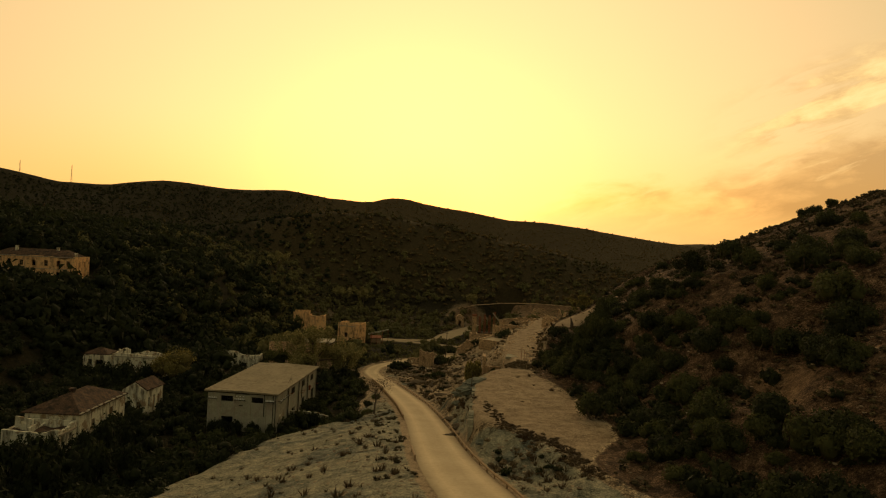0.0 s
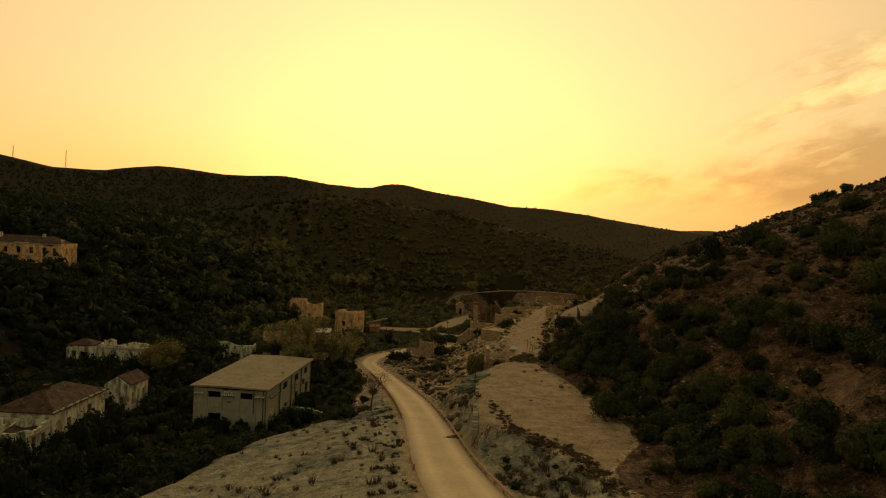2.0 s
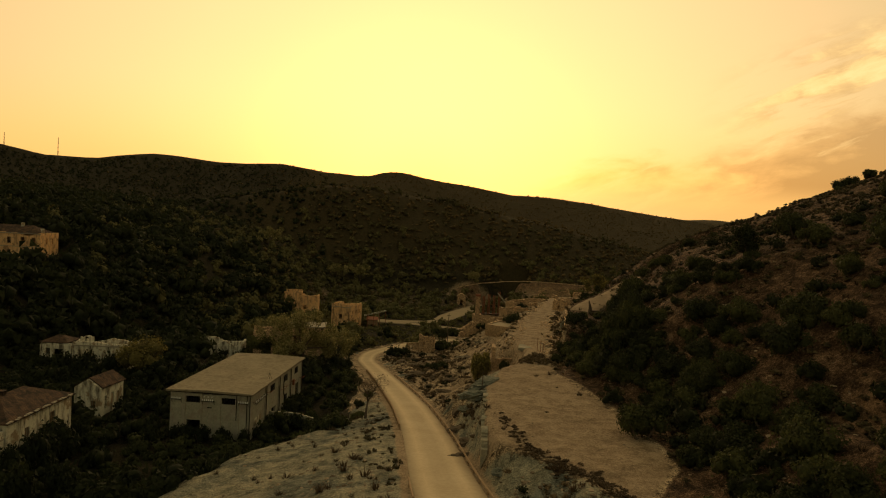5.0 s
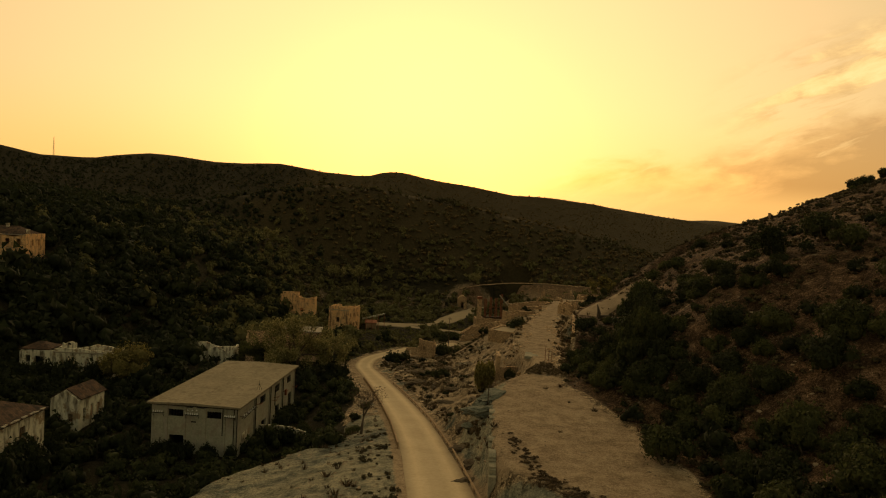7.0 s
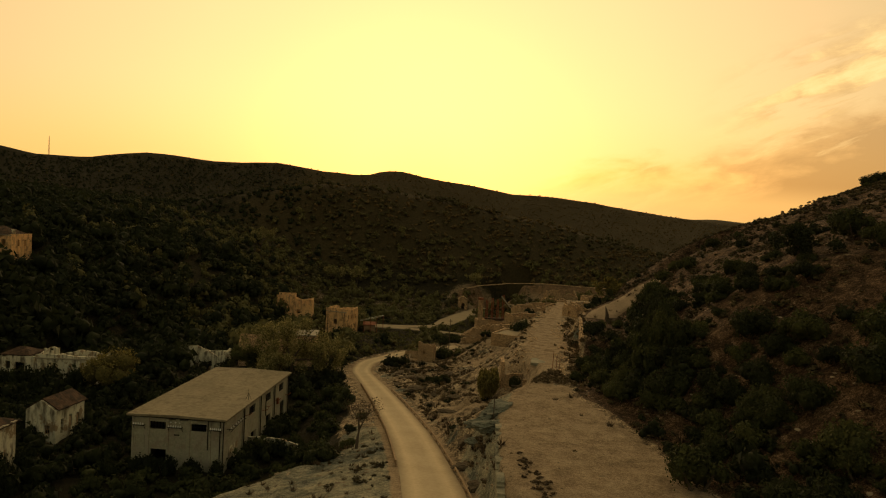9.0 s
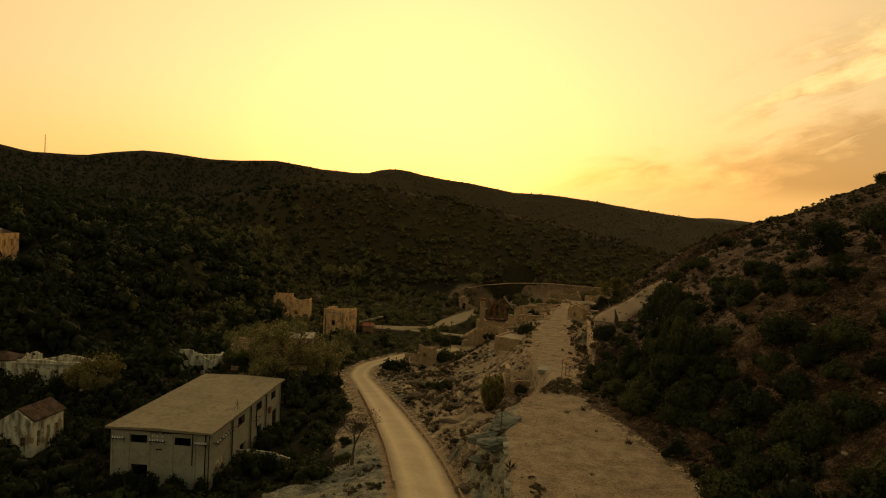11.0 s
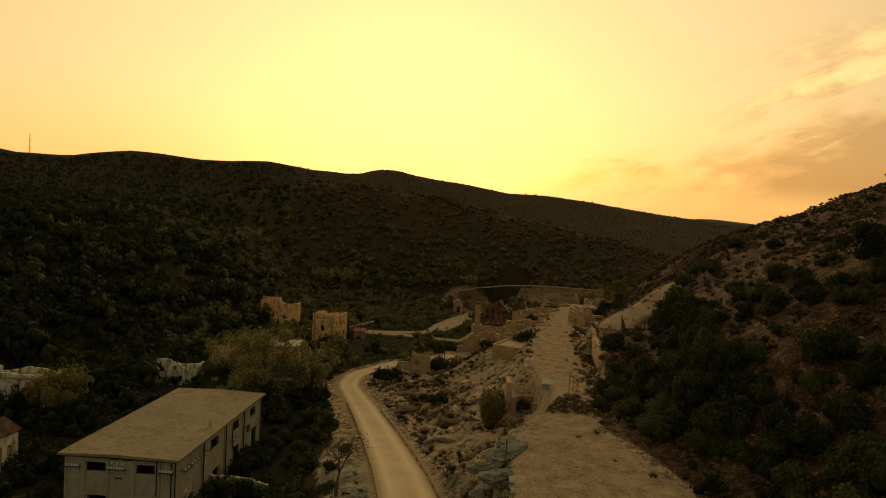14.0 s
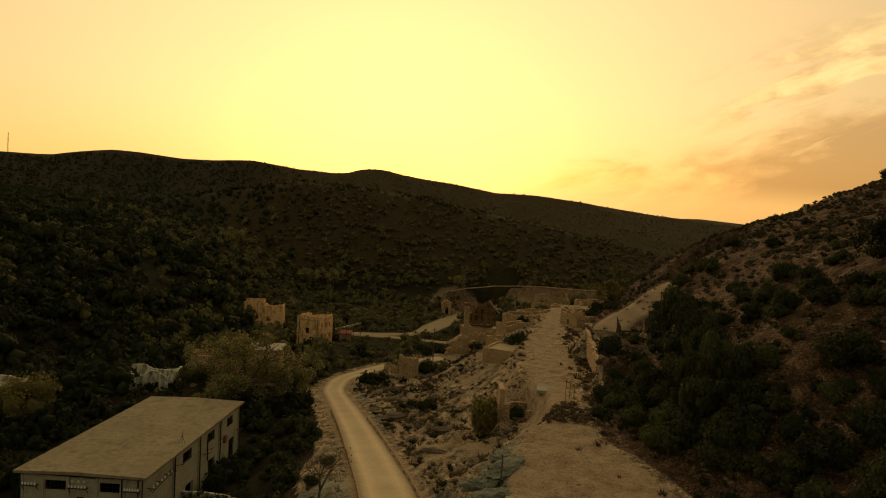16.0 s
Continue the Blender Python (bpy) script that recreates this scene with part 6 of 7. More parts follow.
def tree(name, label, x, y, high, wide, mat, seed, leaves=2600, size=0.30, depth=3, sink=0.2, gaps=0.5, dense=False):
    rng = np.random.default_rng(seed)
    t = thing(name, label, "tree", x, y, ground_z(x, y) - sink)
    bm = bmesh.new()
    tips = []
    grow(bm, rng, Vector((0, 0, 0)), Vector((0.05, 0.02, 1)).normalized(), high * 0.36, 0.035 * high, depth, tips, 0.6)
    part("trunk", bm, M_BARK, t)
    if dense:
        v, f = clump(rng, leaves, size, 26, 1, 0.6, 0.7)
        v = v * [wide * 0.52, wide * 0.5, high * 0.86] + [0, 0, high * 0.14]
        part_of("crown", big_mesh("crown", v, f, mat, True), t)
    elif leaves:
        tp = np.array([p[:] for p in tips])
        lobes = np.concatenate([tp[len(tp) // 4:], rng.normal(size=(14, 3)) * [wide * 0.28, wide * 0.28, high * 0.14] + [0, 0, high * 0.62]])
        lobes[:, :2] = np.clip(lobes[:, :2], -wide * 0.5, wide * 0.5)
        lobes[:, 2] = np.clip(lobes[:, 2], high * 0.22, high * 0.93)
        lobes = lobes[rng.random(len(lobes)) > gaps * 0.4]
        which = rng.integers(0, len(lobes), leaves)
        d = rng.normal(size=(leaves, 3))
        d /= np.linalg.norm(d, axis=1)[:, None]
        p = lobes[which] + d * (rng.uniform(0.2, 1.0, leaves) ** 0.6 * wide * 0.13)[:, None]
        a = rng.normal(size=(leaves, 3))
        a /= np.linalg.norm(a, axis=1)[:, None]
        b = np.cross(a, rng.normal(size=(leaves, 3)))
        b /= np.linalg.norm(b, axis=1)[:, None]
        s = (size * rng.uniform(0.5, 1.4, leaves))[:, None]
        v = np.stack([p - b * s * 0.5, p + b * s * 0.5, p + a * s], 1).reshape(-1, 3)
        part_of("crown", big_mesh("crown", v, np.arange(leaves * 3).reshape(-1, 3), mat), t)
    return t


tree("autumn_tree", "round tree in yellowing autumn leaf", -66.5, 171.7, 9.6, 12.6, M_YELLOW, 3, 5200, 0.036, dense=True)
for x, y, h, w, s, m, g in ((-30.5, 187, 17.5, 13, 5, M_OLIVE, 0.7), (-38.5, 190.5, 15.5, 12, 6, M_OLIVE, 0.7), (-23, 191, 13, 11, 8, M_OLIVE, 0.5), (-33, 181, 10.0, 11, 9, M_OLIVE, 0.3), (-43, 196, 9, 9, 10, M_SHRUB, 0.2)):
    tree("poplar_tree", "tall thinning tree with pale olive leaves", x, y, h, w, m, s, 6500, 0.32, gaps=g)
tree("slope_tree", "small dark spreading tree on the stony slope", 53.6, 124.1, 5.2, 7.4, M_SCRUB, 31, 4200, 0.30, gaps=0.1)
tree("bare_tree", "leafless dead tree at the roadside", -8.4, 126.0, 8.2, 6, M_DRY, 12, 900, 0.16, 4, gaps=0.2)
tree("autumn_tree", "yellow-green bush tree beside the gutted room", 13.2, 149.0, 6.2, 4.6, M_YELLOW, 15, 4200, 0.09, sink=0.4, dense=True)
for x, y, h, w, s in ((-93, 398, 12, 12, 21), (-52, 402, 11, 12, 22), (-38, 400, 12, 11, 23), (30, 405, 8, 9, 24), (-28, 304, 10, 9, 26), (61, 240, 7, 8, 27)):
    tree("broadleaf_tree", "rounded tree with olive-yellow leaves", x, y, h, w, M_OLIVE if s != 27 else M_YELLOW, s, 2200, 0.5, gaps=0.1)


def shrub_model(seed, leaves=1500, size=0.085, mat=M_SHRUB):
    rng = np.random.default_rng(seed)
    t = thing("shrub", "dense dark green shrub on the dry slope", "shrub", 0, 0, -500, group="shrubs on the slopes")
    bm = bmesh.new()
    for k in range(4):
        a = rng.uniform(0, 6.28)
        rod(bm, (0.05 * math.cos(a), 0.05 * math.sin(a), -0.1), (0.45 * math.cos(a), 0.45 * math.sin(a), 0.5), 0.05, 0.02, 5)
    part("stem", bm, M_BARK, t)
    v, f = clump(rng, leaves, size, 12, 1, 0.5)
    part_of("crown", big_mesh("crown", v, f, mat, True), t)
    return t


models = [shrub_model(40 + k, 1050, 0.082) for k in range(5)]
# same shrub in the darker leaves, as shaded copies for the west
west_models = [shrub_model(80 + k, 900, 0.088, M_SCRUB) for k in range(4)]
fine_models = [shrub_model(60 + k, 2400, 0.056) for k in range(4)]
SHRUBS = []


def shrub(x, y, r, k, tall=1.0):
    SHRUBS.append((x, y, r))
    m = pose(x, y, ground_z(x, y) - 0.12 * r, 0, 0, (k * 67) % 360) @ Matrix.Diagonal((r, r * 1.05, r * 1.25 * tall, 1))
    kinds = west_models if x < -20 else fine_models if r > 2.3 and y < 150 else models
    copy_thing(kinds[k % len(kinds)], m)


# the ones that stand out on the eastern slope, then the rest of a loose belt
STAND_OUT = ((42.5, 114.5, 3.5), (45.2, 108.5, 3.0), (42.8, 104.8, 1.9), (44.6, 101.0, 2.1), (48.9, 98.5, 3.8), (44.2, 94.5, 3.4), (76.9, 201.4, 2.4), (63.4, 185.3, 3.0), (54.3, 144.0, 2.8),
             (48.6, 127.8, 1.9), (50.2, 124.2, 1.6), (51.1, 117.9, 2.0), (53.6, 155.7, 2.1), (49.4, 139.5, 2.4), (51.9, 168.5, 2.4), (45.1, 145.8, 1.7), (39.9, 139.9, 2.3), (38.7, 121.7, 1.5),
             (41.8, 122.3, 1.3), (35.1, 117.6, 1.9), (36.4, 115.4, 1.9), (39.8, 111.9, 1.6))
UPPER = ((31.7, 114.8, 3.3), (35.9, 111.3, 2.4), (101.7, 227.5, 1.3), (89.8, 195.0, 1.5), (85.6, 205, 1.6), (62.9, 126.0, 4.0), (48.6, 118.1, 2.0), (47.9, 120.2, 1.8), (53.8, 105.3, 1.6),
         (48.3, 88.4, 3.0), (51.2, 84.4, 3.6), (32.9, 83.8, 3.0), (36.0, 76.1, 3.4), (43.8, 88.6, 2.0), (40.0, 70.7, 1.6), (50.4, 76.9, 3.0), (50.5, 147.4, 2.1), (46.1, 130.2, 2.7),
         (49.8, 159.3, 2.4), (44.2, 141.3, 1.7), (39.2, 145.7, 2.6), (38.1, 120.1, 1.7))
FOOT_OF_SLOPE = ((57.1, 136.5, 1.5), (73.1, 178.6, 2.3), (33.7, 127.4, 3.2), (34.3, 119.1, 2.3), (71.0, 123.3, 1.9), (89.5, 138.5, 3.0), (68.4, 110.8, 4.0), (66.5, 100.1, 1.0), (74.2, 108.1, 2.9),
         (59.7, 88.3, 3.8), (56.5, 81.7, 3.8), (39.5, 67.8, 3.2), (39.8, 60.5, 3.8), (34.3, 68.0, 2.7), (31.2, 70.2, 2.0), (26.6, 92.6, 3.6), (27.6, 120.5, 2.6), (29.4, 123, 2.4),
         (28.6, 140.6, 2.6), (28.6, 131, 3.2), (26.4, 199, 3.4), (7.5, 240, 4.0), (36.2, 163.5, 1.7))
HOLLOW = ((27.6, 127.5, 2.2), (27.4, 122.6, 1.8), (28.4, 136.2, 2.0), (-9.6, 145.5, 1.2), (-10.6, 137.5, 1.3), (30.5, 114, 2.4), (31, 134.5, 2.6), (29.6, 118.6, 2.0), (34.5, 108.5, 2.3), (35.6, 100.6, 2.4), (33, 103, 2.2), (32, 110.8, 1.9),
          (34, 97, 2.0), (31.6, 94, 1.6), (30.5, 98, 1.4), (31, 103, 1.6), (31.8, 100, 1.3))
CORNER = ((30.5, 50, 2.6), (32.5, 44, 2.8), (29.5, 55, 2.4), (36, 52, 3.0), (34, 57, 2.2), (28.6, 66, 1.9), (42, 60, 3.0), (33, 38, 2.8), (29.2, 71.5, 1.7), (41, 56, 3.0), (26.5, 73.5, 1.4))
CREST = ((61.7, 118.8, 3.2), (70.2, 122, 1.8), (94.8, 146.4, 3.0), (62.8, 102, 3.8), (63.4, 95.5, 1.2), (68.7, 100.3, 2.6), (49, 71.5, 3.0), (57, 103, 2.4), (60, 88, 2.6), (66, 93, 2.8), (55, 80, 2.6), (76, 110, 2.6), (82, 118, 2.6))
BELT = ((29, 84.4, 2.0), (25.6, 134, 1.6), (31, 128, 2.6), (33, 136, 2.8), (30.6, 141, 2.2), (58, 232, 2.0), (62, 240, 2.2), (66, 249, 2.4), (71, 257, 2.4), (57, 221, 1.8), (77, 264, 2.5),
        (147, 243, 3.0), (153, 247, 3.6), (160, 246, 3.4), (142, 236, 1.6), (9, 268, 3.0), (13.5, 274, 3.0), (6, 279, 2.4), (5.5, 176.5, 2.3), (2.5, 182, 1.6), (30, 240, 2.6), (34.5, 243, 2.2),
        (51.4, 233, 2.8), (54.5, 238, 3.0), (57.6, 241.5, 3.0), (48.6, 229, 1.8), (33.4, 156, 2.3), (48.5, 173, 3.0), (51.5, 178.5, 2.8), (55.5, 184.5, 2.8), (60, 190.5, 2.8), (45.6, 166, 3.0), (65, 196, 2.6), (31.8, 87.3, 2.4), (38.1, 89, 3.0), (42.6, 85.5, 2.6), (36.6, 97.6, 2.6), (30.4, 78.5, 2.2), (33.6, 70, 2.6), (37.9, 66.4, 2.6), (39.3, 97, 3.0), (47.9, 97.3, 2.6), (36.2, 90, 2.2), (37.4, 86.4, 2.4), (39, 83, 2.2), (18.2, 152.6, 1.7), (17.4, 151.6, 1.2), (33.6, 115.1, 2.2), (36.2, 107.1, 2.8), (39.3, 106.2, 2.8), (37, 100.6, 2.6), (32.7, 107.7, 1.9), (42.5, 108.4, 2.6), (-10.2, 131.7, 1.6), (-14.4, 133, 2.2), (-13.6, 127, 2.0), (-8.8, 221.5, 1.5), (-7.2, 225, 1.7))
for k, (x, y, r) in enumerate(STAND_OUT + UPPER + FOOT_OF_SLOPE + CREST + BELT + CORNER + HOLLOW):
    shrub(x, y, r, k)
# taller growth along the foot of the slope
for k, (x, y, r) in enumerate(((40, 140, 2.6), (37.5, 131.5, 2.6), (35, 125.5, 2.5), (33, 127, 2.4), (41.5, 145, 2.4), (38, 135.5, 2.3), (43.5, 150, 2.3), (36, 121, 2.1), (31.5, 121, 2.3), (46, 158, 2.3), (45.4, 168, 2.2), (48.6, 167, 2.6), (30.6, 132, 2.2), (34, 132, 2.2))):
    shrub(x, y, r, k, 1.9)
# overgrowth at the feet of the buildings
for k, (x, y, r) in enumerate(((-62, 312.5, 3.0), (-56, 312.5, 2.2), (-50, 313.5, 2.2), (-67, 312.5, 3.4), (-84, 171, 3.6), (-79, 170.5, 3.8), (-73.5, 171.5, 3.4), (-90, 171.5, 3.2),
                               (-61, 200.0, 1.6), (-56, 201.0, 1.5), (-50.5, 202.5, 1.6), (-63, 139.6, 1.9), (-58, 145.5, 1.9))):
    shrub(x, y, r, k + 3, 1.45)
for k, (x, y, r) in enumerate(((-56.4, 122, 2.8), (-56, 116, 2.9), (-56.5, 109, 3.0), (-58.5, 103, 3.0), (-64, 99, 3.1), (-70, 98, 3.0), (-50, 99, 3.3), (-55, 93.5, 3.6), (-60, 89.5, 3.6), (-65, 87, 3.6), (-46.5, 105, 2.8), (-67, 99.5, 4.2), (-74, 98.5, 4.2), (-62, 102, 3.6), (-55.5, 126.5, 2.4), (-54.5, 113, 3.3), (-55, 119, 3.2), (-55.5, 107, 3.4), (-61, 98.5, 3.4))):
    shrub(x, y, r, k + 2, 1.7)
for k, (x, y, r) in enumerate(((-41, 129.6, 1.6), (-39.2, 129.6, 1.9), (-37, 129.2, 1.9), (-33, 129, 1.8), (-29.5, 129.4, 1.6), (-26, 133, 1.9), (-25, 146.5, 2.0), (-24.8, 151.4, 1.8), (-24.4, 157, 1.9), (-20, 141, 2.0), (-25.6, 138, 1.7), (-44.5, 127, 1.9), (-47, 133, 2.0), (-22.5, 139, 2.0), (-24, 138, 1.8))):
    shrub(x, y, r, k + 1, 1.4)
srng = random.Random(5)
for k in range(170):
    y = 60 + 120 * srng.random() ** 1.2
    x = terrace_right(y) + 2.5 + 42 * srng.random() ** 1.25
    if to_line(np.array([x]), np.array([y]), RAMP_LINE)[0][0] < 7 or float(fbm(np.array(x / 11), np.array(y / 11), 101, 3)) < -0.10 or abs(x) > 0.75 * (y + 25) + 8:
        continue
    shrub(float(x), y, (0.8 + 1.3 * srng.random()) * (0.7 if x > 55 else 1), k)
# bushes that have taken over the roofless rooms
for k, (x, y, r) in enumerate(((-80, 179.4, 2.3), (-75.5, 179.6, 2.3), (-89, 179.6, 2.0), (-58, 207.5, 2.0), (-54, 208.6, 1.8), (-60.4, 321, 2.4), (-53, 321, 2.0), (-68, 108, 2.6), (-46, 213, 2.6))):
    shrub(x, y, r, k, 1.3)
for t in models + fine_models + west_models:
    for o in (*t.children_recursive, t):
        bpy.data.objects.remove(o)


# ---- loose stones and dry tufts ----
def pebble(rng):
    v, f = ico(1)
    v = v * rng.uniform(0.6, 1.3, (len(v), 1)) * [1, 0.8, 0.55]
    return v, f


def tuft(rng):
    n = 26
    a = rng.uniform(0, 6.28, n)
    lean = rng.uniform(0.15, 0.9, n)
    base = np.stack([0.25 * np.cos(a), 0.25 * np.sin(a), 0 * a], -1)
    tip = base + np.stack([lean * np.cos(a), lean * np.sin(a), rng.uniform(0.5, 1.0, n)], -1)
    side = np.stack([-np.sin(a), np.cos(a), 0 * a], -1) * 0.10
    return np.stack([base - side, base + side, tip], 1).reshape(-1, 3), np.arange(n * 3).reshape(-1, 3)


UP_LINE = ROAD_LINE[ROAD_LINE[:, 1] <= 216]


def stony(x, y):
    m = soil_masks(x, y)
    bank = (x > np.interp(y, UP_LINE[:, 1], UP_LINE[:, 0])) & (x < np.where(y < 134, terrace_left(y), terrace_right(y))) & (y < 300)
    return np.clip(0.9 * bank + 0.40 * m["spoil"] + 0.34 * m["east"] + 0.02 * m["pale"], 0, 1) * np.clip(0.6 + 1.4 * fbm(x / 8, y / 8, 151, 3), 0.02, 1)


PEBBLES, TUFTS = [pebble(rng) for _ in range(6)], [tuft(rng) for _ in range(5)]
p = scatter(rng, 27000, -40, 75, 55, 240, stony)
tagged(strew("loose_stones", p, rng.uniform(0.10, 0.42, len(p)) ** 1.2 * 1.2, PEBBLES, M_ROCK, "loose broken stones on the banks and slopes", rng, 0.5, False), category="stones")
p = scatter(rng, 9000, -38, 75, 55, 250, lambda x, y: stony(x, y) * 0.8)
tagged(strew("dry_tufts", p, rng.uniform(0.3, 0.95, len(p)), TUFTS, M_DRY, "dry brown brush and grass tufts on the banks", rng, 0.8, False), category="dry brush")
k = rng.random(460) ** 0.7
strip = np.stack([np.interp(k, [0, 0.15, 0.3, 0.42, 0.6, 0.8, 1], [10.6, 11.6, 12.2, 13.4, 17.4, 19.0, 20.6]) + rng.normal(size=460) * 0.55,
                  np.interp(k, [0, 0.15, 0.3, 0.42, 0.6, 0.8, 1], [101, 95, 88.5, 86.0, 81.3, 76, 68]) + rng.normal(size=460) * 0.6 - 0.5], -1)
strip = strip[np.sin(k * 40) > -0.75]
tagged(strew("clearing_brush", strip, rng.uniform(0.2, 0.62, len(strip)), WEED_T, M_DRY, "strip of low dark brush across the clearing", rng, 0.45), category="dry brush")
p = scatter(rng, 7000, -12, 44, 70, 260, lambda x, y: ((x > np.interp(y, UP_LINE[:, 1], UP_LINE[:, 0]) + 4) & (x < np.where(y < 134, terrace_left(y) - 1, terrace_right(y)))) * np.clip(0.30 + 2.2 * fbm(x / 7, y / 7, 161, 3), 0, 1))
half = rng.random(len(p)) < 0.14
tagged(strew("bank_brush", p[half], rng.uniform(0.35, 1.3, half.sum()), WEED_T, M_SCRUB, "low dark green brush on the rubble bank", rng, 0.6), category="brush")
tagged(strew("bank_heath", p[~half], rng.uniform(0.3, 0.95, (~half).sum()), WEED_T, M_BRUSH, "low brown dry brush on the rubble bank", rng, 0.6), category="dry brush")
p = scatter(rng, 13500, 19, 175, 30, 290, lambda x, y: ((x > clearing_right(y) + 0.3) & (to_line(x, y, RAMP_LINE)[0] > 4.2)) * np.clip(0.75 + 1.2 * fbm(x / 9, y / 9, 181, 3), 0.1, 1))
tagged(strew("low_maquis", p, rng.uniform(0.45, 1.35, len(p)) * np.where(p[:, 1] > 170, 1.2, 1), LOW_T, M_HEATH, "low dark heath covering the stony eastern slope", rng, 0.55), category="heath")


# ---- rubble beside the old street ----
def verge(x, y):
    d = to_line(x, y, STREET_LINE)[0]
    return ((d > 1.9) & (d < 6.5) & (y > 136)) * np.clip(np.interp(d, [1.9, 3.2, 6.5], [0.05, 0.8, 0.5]) + 0.9 * fbm(x / 4, y / 4, 191, 2), 0, 1)


p = np.stack([rng.uniform(10, 66, 16000), rng.uniform(134, 285, 16000)], -1)
p = p[rng.random(len(p)) < verge(p[:, 0], p[:, 1])]
tagged(strew("street_rubble", p, rng.uniform(0.14, 0.6, len(p)) ** 1.3, PEBBLES, M_STONE, "broken masonry rubble along the old street", rng, 0.6, False), category="rubble")
p = p[rng.random(len(p)) < 0.03]
p = np.concatenate([p, rng.normal(size=(75, 2)) * [2.4, 2.0] + [21.4, 135.5], rng.normal(size=(18, 2)) * [0.8, 2.2] + [26.2, 141.5], rng.normal(size=(46, 2)) * [0.45, 0.4] + np.linspace([27.6, 144], [33.4, 170], 46)])
tagged(strew("street_weeds", p + rng.normal(size=p.shape) * 0.4, rng.uniform(0.3, 1.0, len(p)), WEED_T, M_BRUSH, "low brown weeds in the rubble along the street", rng, 0.7), category="weeds")
p = np.stack([rng.uniform(-34, 24, 1500), rng.uniform(222, 330, 1500)], -1)
free = np.minimum(np.minimum(to_line(p[:, 0], p[:, 1], LANE_LINE)[0] - 4.4, to_line(p[:, 0], p[:, 1], FORK_BED)[0] - 3.2), to_line(p[:, 0], p[:, 1], ROAD_LINE)[0] - 4.6)
p = p[(free > 0) & (p[:, 0] < np.interp(p[:, 1], [222, 262, 300], [-10, 6, 24]))]
tagged(strew("valley_brush", p, rng.uniform(0.5, 1.5, len(p)), LOW_T, M_FOOT, "low dark green brush on the valley floor", rng, 0.6), category="brush")
k = rng.random(110)
yy = 66 + 60 * k
p = np.stack([np.interp(yy, ROAD_LINE[:, 1], ROAD_LINE[:, 0]) - 4.6 - np.abs(rng.normal(size=110)) * 2.6, yy + rng.normal(size=110)], -1)
p = p[np.sin(p[:, 1] * 0.9) > -0.3]
tagged(strew("roadside_brush", p, rng.uniform(0.25, 0.8, len(p)), WEED_T, M_HEATH, "low brown brush along the roadside", rng, 0.6), category="brush")
p = np.stack([rng.uniform(8, 30, 2600), rng.uniform(72, 134, 2600)], -1)
p = p[(p[:, 0] > terrace_left(p[:, 1])) & (p[:, 0] < terrace_right(p[:, 1]) + 1) & (rng.random(len(p)) < np.clip(0.35 + 1.5 * fbm(p[:, 0] / 5, p[:, 1] / 5, 201, 2), 0.08, 1))]
tagged(strew("clearing_gravel", p, rng.uniform(0.05, 0.2, len(p)) ** 1.1, PEBBLES, M_ROCK, "scattered gravel and small stones on the clearing", rng, 0.5, False), category="gravel")


# ---- boulders on the rubble bank ----
def boulder(x, y, r, seed, mat=M_ROCK, label="rough tan boulder half sunk in the rubble bank"):
    rng = np.random.default_rng(seed)
    bm = bmesh.new()
    bmesh.ops.create_icosphere(bm, subdivisions=4, radius=1)
    for v in bm.verts:
        c = v.co.copy()
        # split along slanting beds, then broken up
        bed = c.z * 2.6 + c.x * 1.9 + 0.7 * noise.noise(c * 1.4 + Vector((seed, 2, 0)))
        step = 0.16 * (bed - math.floor(bed))
        n = noise.fractal(c * 1.1 + Vector((seed, 0, 0)), 1.0, 2.0, 4)
        ridge = abs(noise.noise(c * 2.3 + Vector((0, seed, 0))))
        v.co = c * (0.95 + 0.40 * n - 0.28 * ridge + step + 0.10 * noise.noise(c * 6.5 + Vector((0, 0, seed))) + 0.05 * noise.noise(c * 14 + Vector((seed, 0, 3))))
        v.co.z *= 0.55
    me = bpy.data.meshes.new("boulder")
    bm.to_mesh(me)
    bm.free()
    me.materials.append(mat)
    ob = new("boulder", me)
    ob.matrix_world = pose(x, y, ground_z(x, y) - 0.05 * r, 0, 0, seed * 41 % 360) @ Matrix.Diagonal((r * (1.2 + 0.5 * (seed % 3)), r * (0.8 + 0.2 * (seed % 2)), r * (0.7 + 0.25 * (seed % 4) / 3), 1))
    return tagged(ob, label, "boulder", "boulders on the bank")


for k, (x, y, r) in enumerate(((-2.5, 196, 2.3), (-5, 203, 1.9), (1.5, 189, 2.6), (-1.0, 207, 2.0), (0.2, 176, 1.8), (4.0, 167, 1.6), (2.8, 159, 1.5), (6.0, 150, 1.3), (9.5, 128, 1.5), (7.4, 121, 1.7),
                                (8.2, 134, 1.2), (11.8, 124.6, 1.5), (6.6, 112, 1.3), (5.9, 98, 1.2), (7.2, 104, 1.4), (-4.6, 186, 1.4), (9, 160, 1.5), (12, 170, 1.6), (7.5, 186, 1.7), (13, 182, 1.4))):
    boulder(x, y, r * 0.75, k + 1)


for k, (x, y, r) in enumerate(((9.6, 111.4, 2.0), (10.6, 117.0, 2.4), (11.6, 122.6, 2.0), (8.0, 114.5, 1.5), (9.2, 120.5, 1.6), (9.4, 86.5, 1.3), (12.5, 80, 1.2))):
    boulder(x, y, r * 0.72, k + 31, M_WASTE, "blue-grey outcrop of mine waste rock at the clearing's edge")


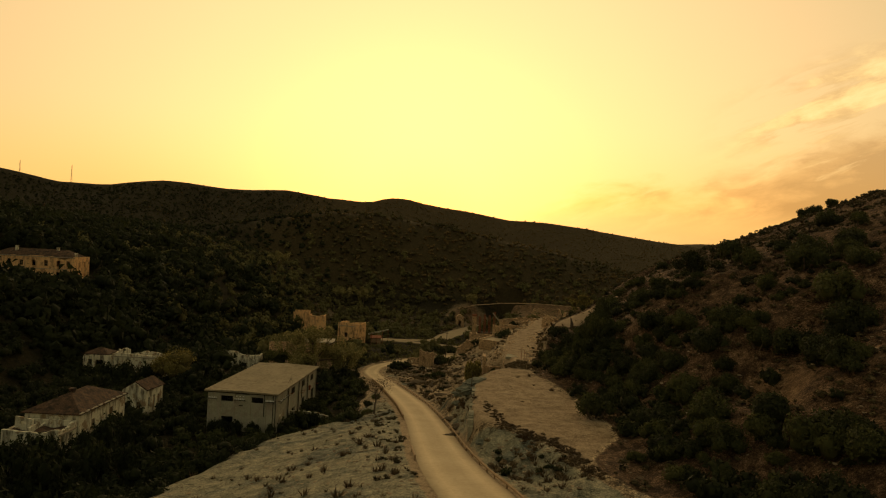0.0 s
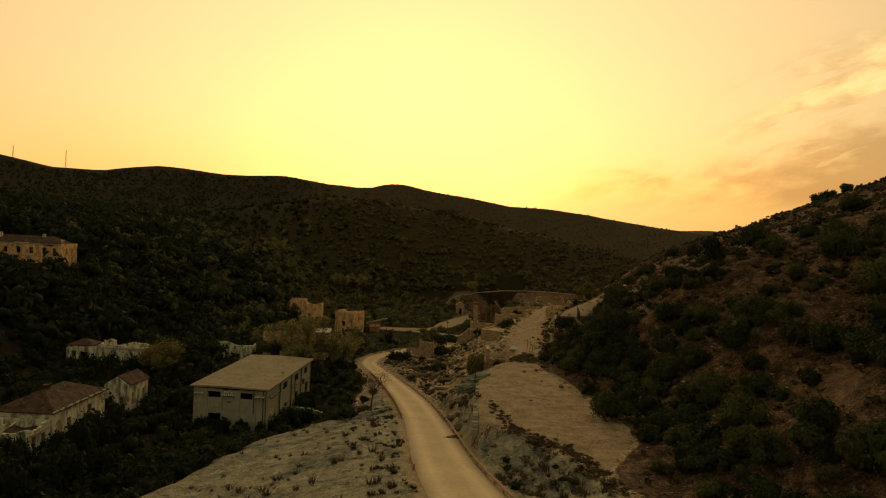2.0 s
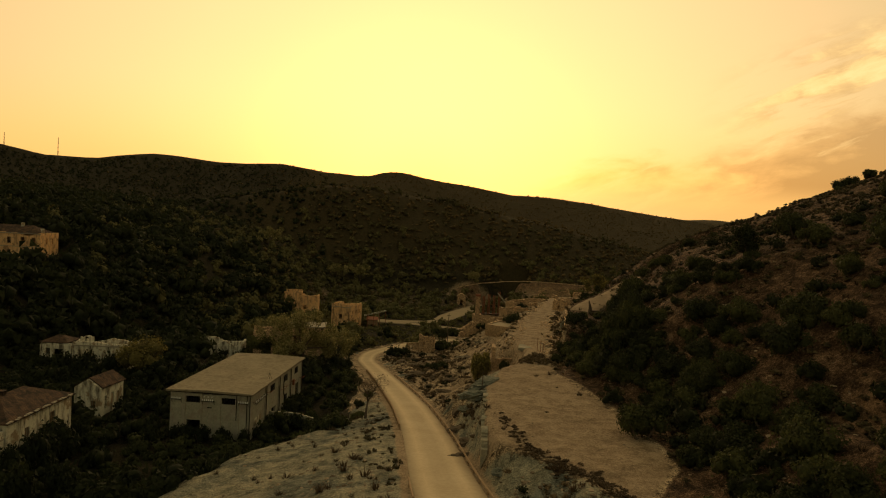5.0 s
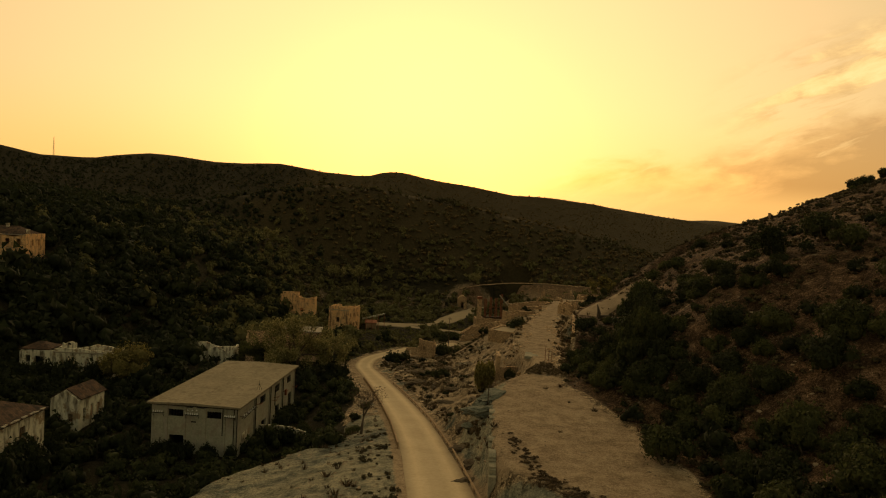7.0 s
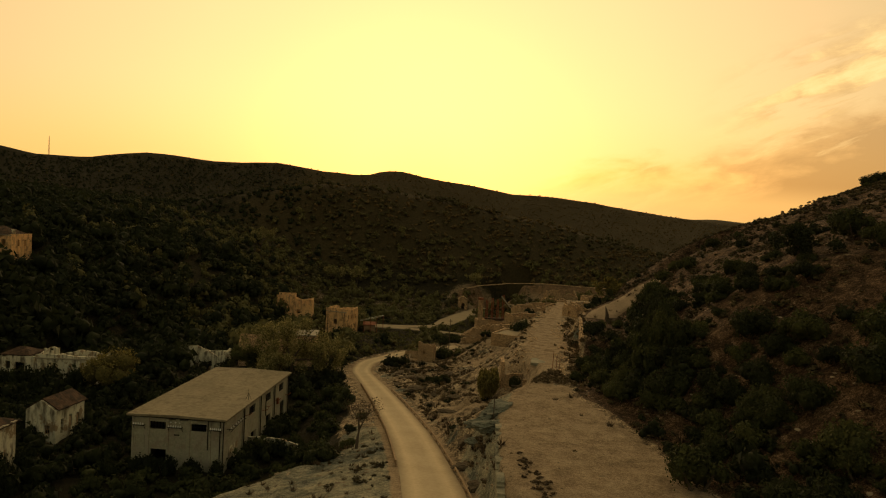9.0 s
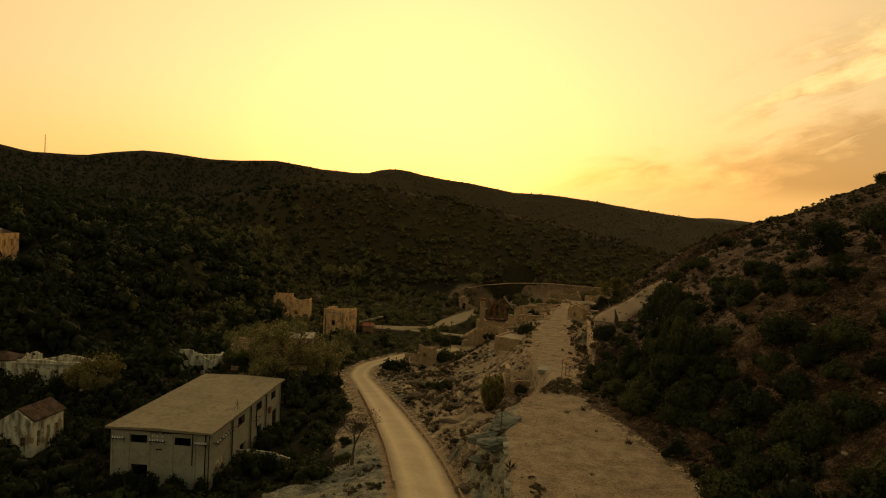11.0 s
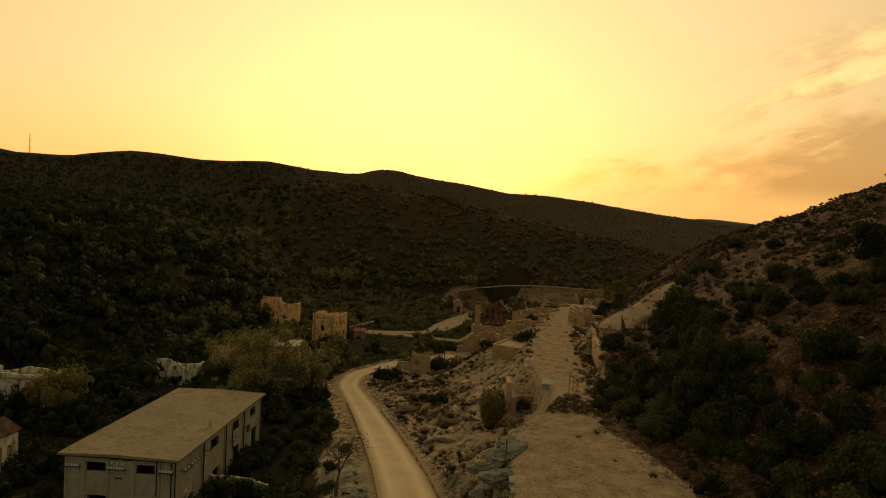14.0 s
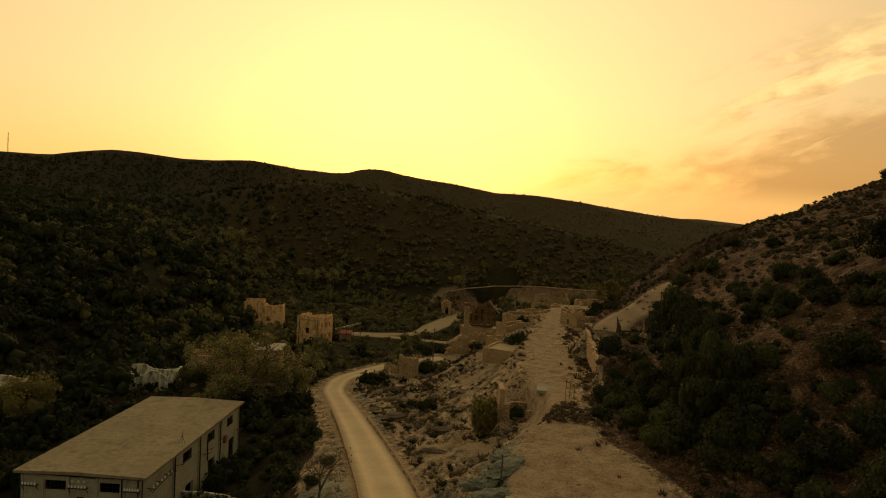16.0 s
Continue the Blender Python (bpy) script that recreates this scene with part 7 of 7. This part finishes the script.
def sow():
    a = scatter(rng, 3700, -130, 130, 45, 175, zone)
    hill = a[:, 0] > 20
    strew("slope_scrub", a[hill], rng.uniform(0.8, 2.4, hill.sum()) * rng.uniform(0.6, 1.2, hill.sum()) * np.where(a[hill][:, 0] > 50, 0.75, 1.1), NEAR_T, M_SHRUB, "dark green shrubs on the eastern slope", rng)
    a = a[~hill]
    floor = (a[:, 0] > -47) & (a[:, 1] > 112)
    strew("valley_scrub", a[floor], rng.uniform(0.8, 2.4, floor.sum()) * rng.uniform(0.7, 1.5, floor.sum()), NEAR_T, M_SHRUB, "green shrubs on the valley floor beside the road", rng)
    a = a[~floor]
    # what is left, mostly west, gets the leaves with shade in their colour
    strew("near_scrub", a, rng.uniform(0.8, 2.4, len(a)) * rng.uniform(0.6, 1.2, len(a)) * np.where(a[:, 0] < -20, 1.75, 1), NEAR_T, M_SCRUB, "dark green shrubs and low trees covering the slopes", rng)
    b = scatter(rng, 6200, -260, 260, 175, 345, zone)
    foot = (b[:, 1] > 235) & (b[:, 0] < 60) & (b[:, 0] > -70 + 45 * rng.normal(size=len(b)))
    strew("foot_scrub", b[foot], rng.uniform(1.2, 3.4, foot.sum()) * np.where(b[foot][:, 0] < -25, 1.6, 1.1), MID_T, M_FOOT, "olive-brown trees and shrubs at the foot of the hill", rng)
    b = b[~foot]
    g = scatter(rng, 2600, -190, 160, 340, 470, lambda x, y: sstep((470 - y) / 110) * sstep((x + 190) / 140) * (1 - 0.35 * np.exp(-((y - 372) / 30) ** 2)) * ((np.abs(y - bench_y(x)) > 5) | (x < -4)) * (x < terrace_right(y)))
    strew("foothill_trees", g, rng.uniform(1.6, 4.2, len(g)), MID_T, M_FOOT, "olive-green trees along the foot of the hill", rng, 0.9)
    floor = (b[:, 0] > -62) & (b[:, 0] < 30)
    strew("valley_thicket", b[floor], rng.uniform(1.1, 3.0, floor.sum()) * rng.uniform(0.8, 1.7, floor.sum()), MID_T, M_SHRUB, "green shrubs and small trees filling the valley floor", rng)
    b = b[~floor]
    # valley sides use these shade-darkened leaves too
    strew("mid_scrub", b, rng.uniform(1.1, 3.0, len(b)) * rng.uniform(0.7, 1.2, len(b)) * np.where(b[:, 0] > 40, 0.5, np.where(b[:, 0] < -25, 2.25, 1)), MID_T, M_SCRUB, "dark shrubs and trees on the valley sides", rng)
    c = scatter(rng, 27000, -560, 520, 345, 715, lambda x, y: np.clip(0.9 + 0.6 * fbm(x / 40, y / 40, 131, 3), 0.25, 1) * ((x < terrace_right(y)) | (y > 420))
                * ((np.abs(y - bench_y(x)) > 4) | (x < -4) | (x > 140)) * (np.abs(x + 20) < 0.66 * y + 40))
    open_hill = sstep((c[:, 1] - 505) / 40) * sstep((c[:, 0] + 190) / 120)
    c = c[(rng.random(len(c)) > 0.985 * open_hill) & (c[:, 1] < 690)]
    small = np.where(c[:, 1] > 520, 0.62, 1.0)
    # share of glow-coloured crowns grows with x, where the hill looks sunlit
    brown = rng.random(len(c)) < np.clip(0.22 + sstep((c[:, 0] + 100) / 200) * 0.75, 0, 1) * np.clip(0.7 + fbm(c[:, 0] / 30, c[:, 1] / 30, 211, 2), 0, 1)
    r = rng.uniform(2.2, 4.8, len(c)) * small
    # western crowns get the darker leaves to paint that side's deeper shade
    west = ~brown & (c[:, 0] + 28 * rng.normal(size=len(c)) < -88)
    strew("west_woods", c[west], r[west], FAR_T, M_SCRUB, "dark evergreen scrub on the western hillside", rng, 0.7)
    brown = brown & ((c[:, 0] > -100) | (rng.random(len(c)) < 0.4))
    woods = ~brown & ~west
    strew("far_woods", c[woods], r[woods], FAR_T, M_FAR, "dark scrub wood on the distant hills", rng, 0.7)
    strew("far_heath", c[brown], r[brown] * 0.85, FAR_T, M_GLOW_HEATH, "russet autumn scrub on the distant hills", rng, 0.6)
    h = scatter(rng, 5600, -260, 420, 500, 715, lambda x, y: 0.25 + 0.75 * sstep((y - 500) / 40) * sstep((x + 230) / 140))
    strew("ridge_heath", h, rng.uniform(1.0, 2.6, len(h)) ** 1.15, HEATH_T, M_GLOW_HEATH, "low brown heath on the far ridge", rng, 0.45)


sow()
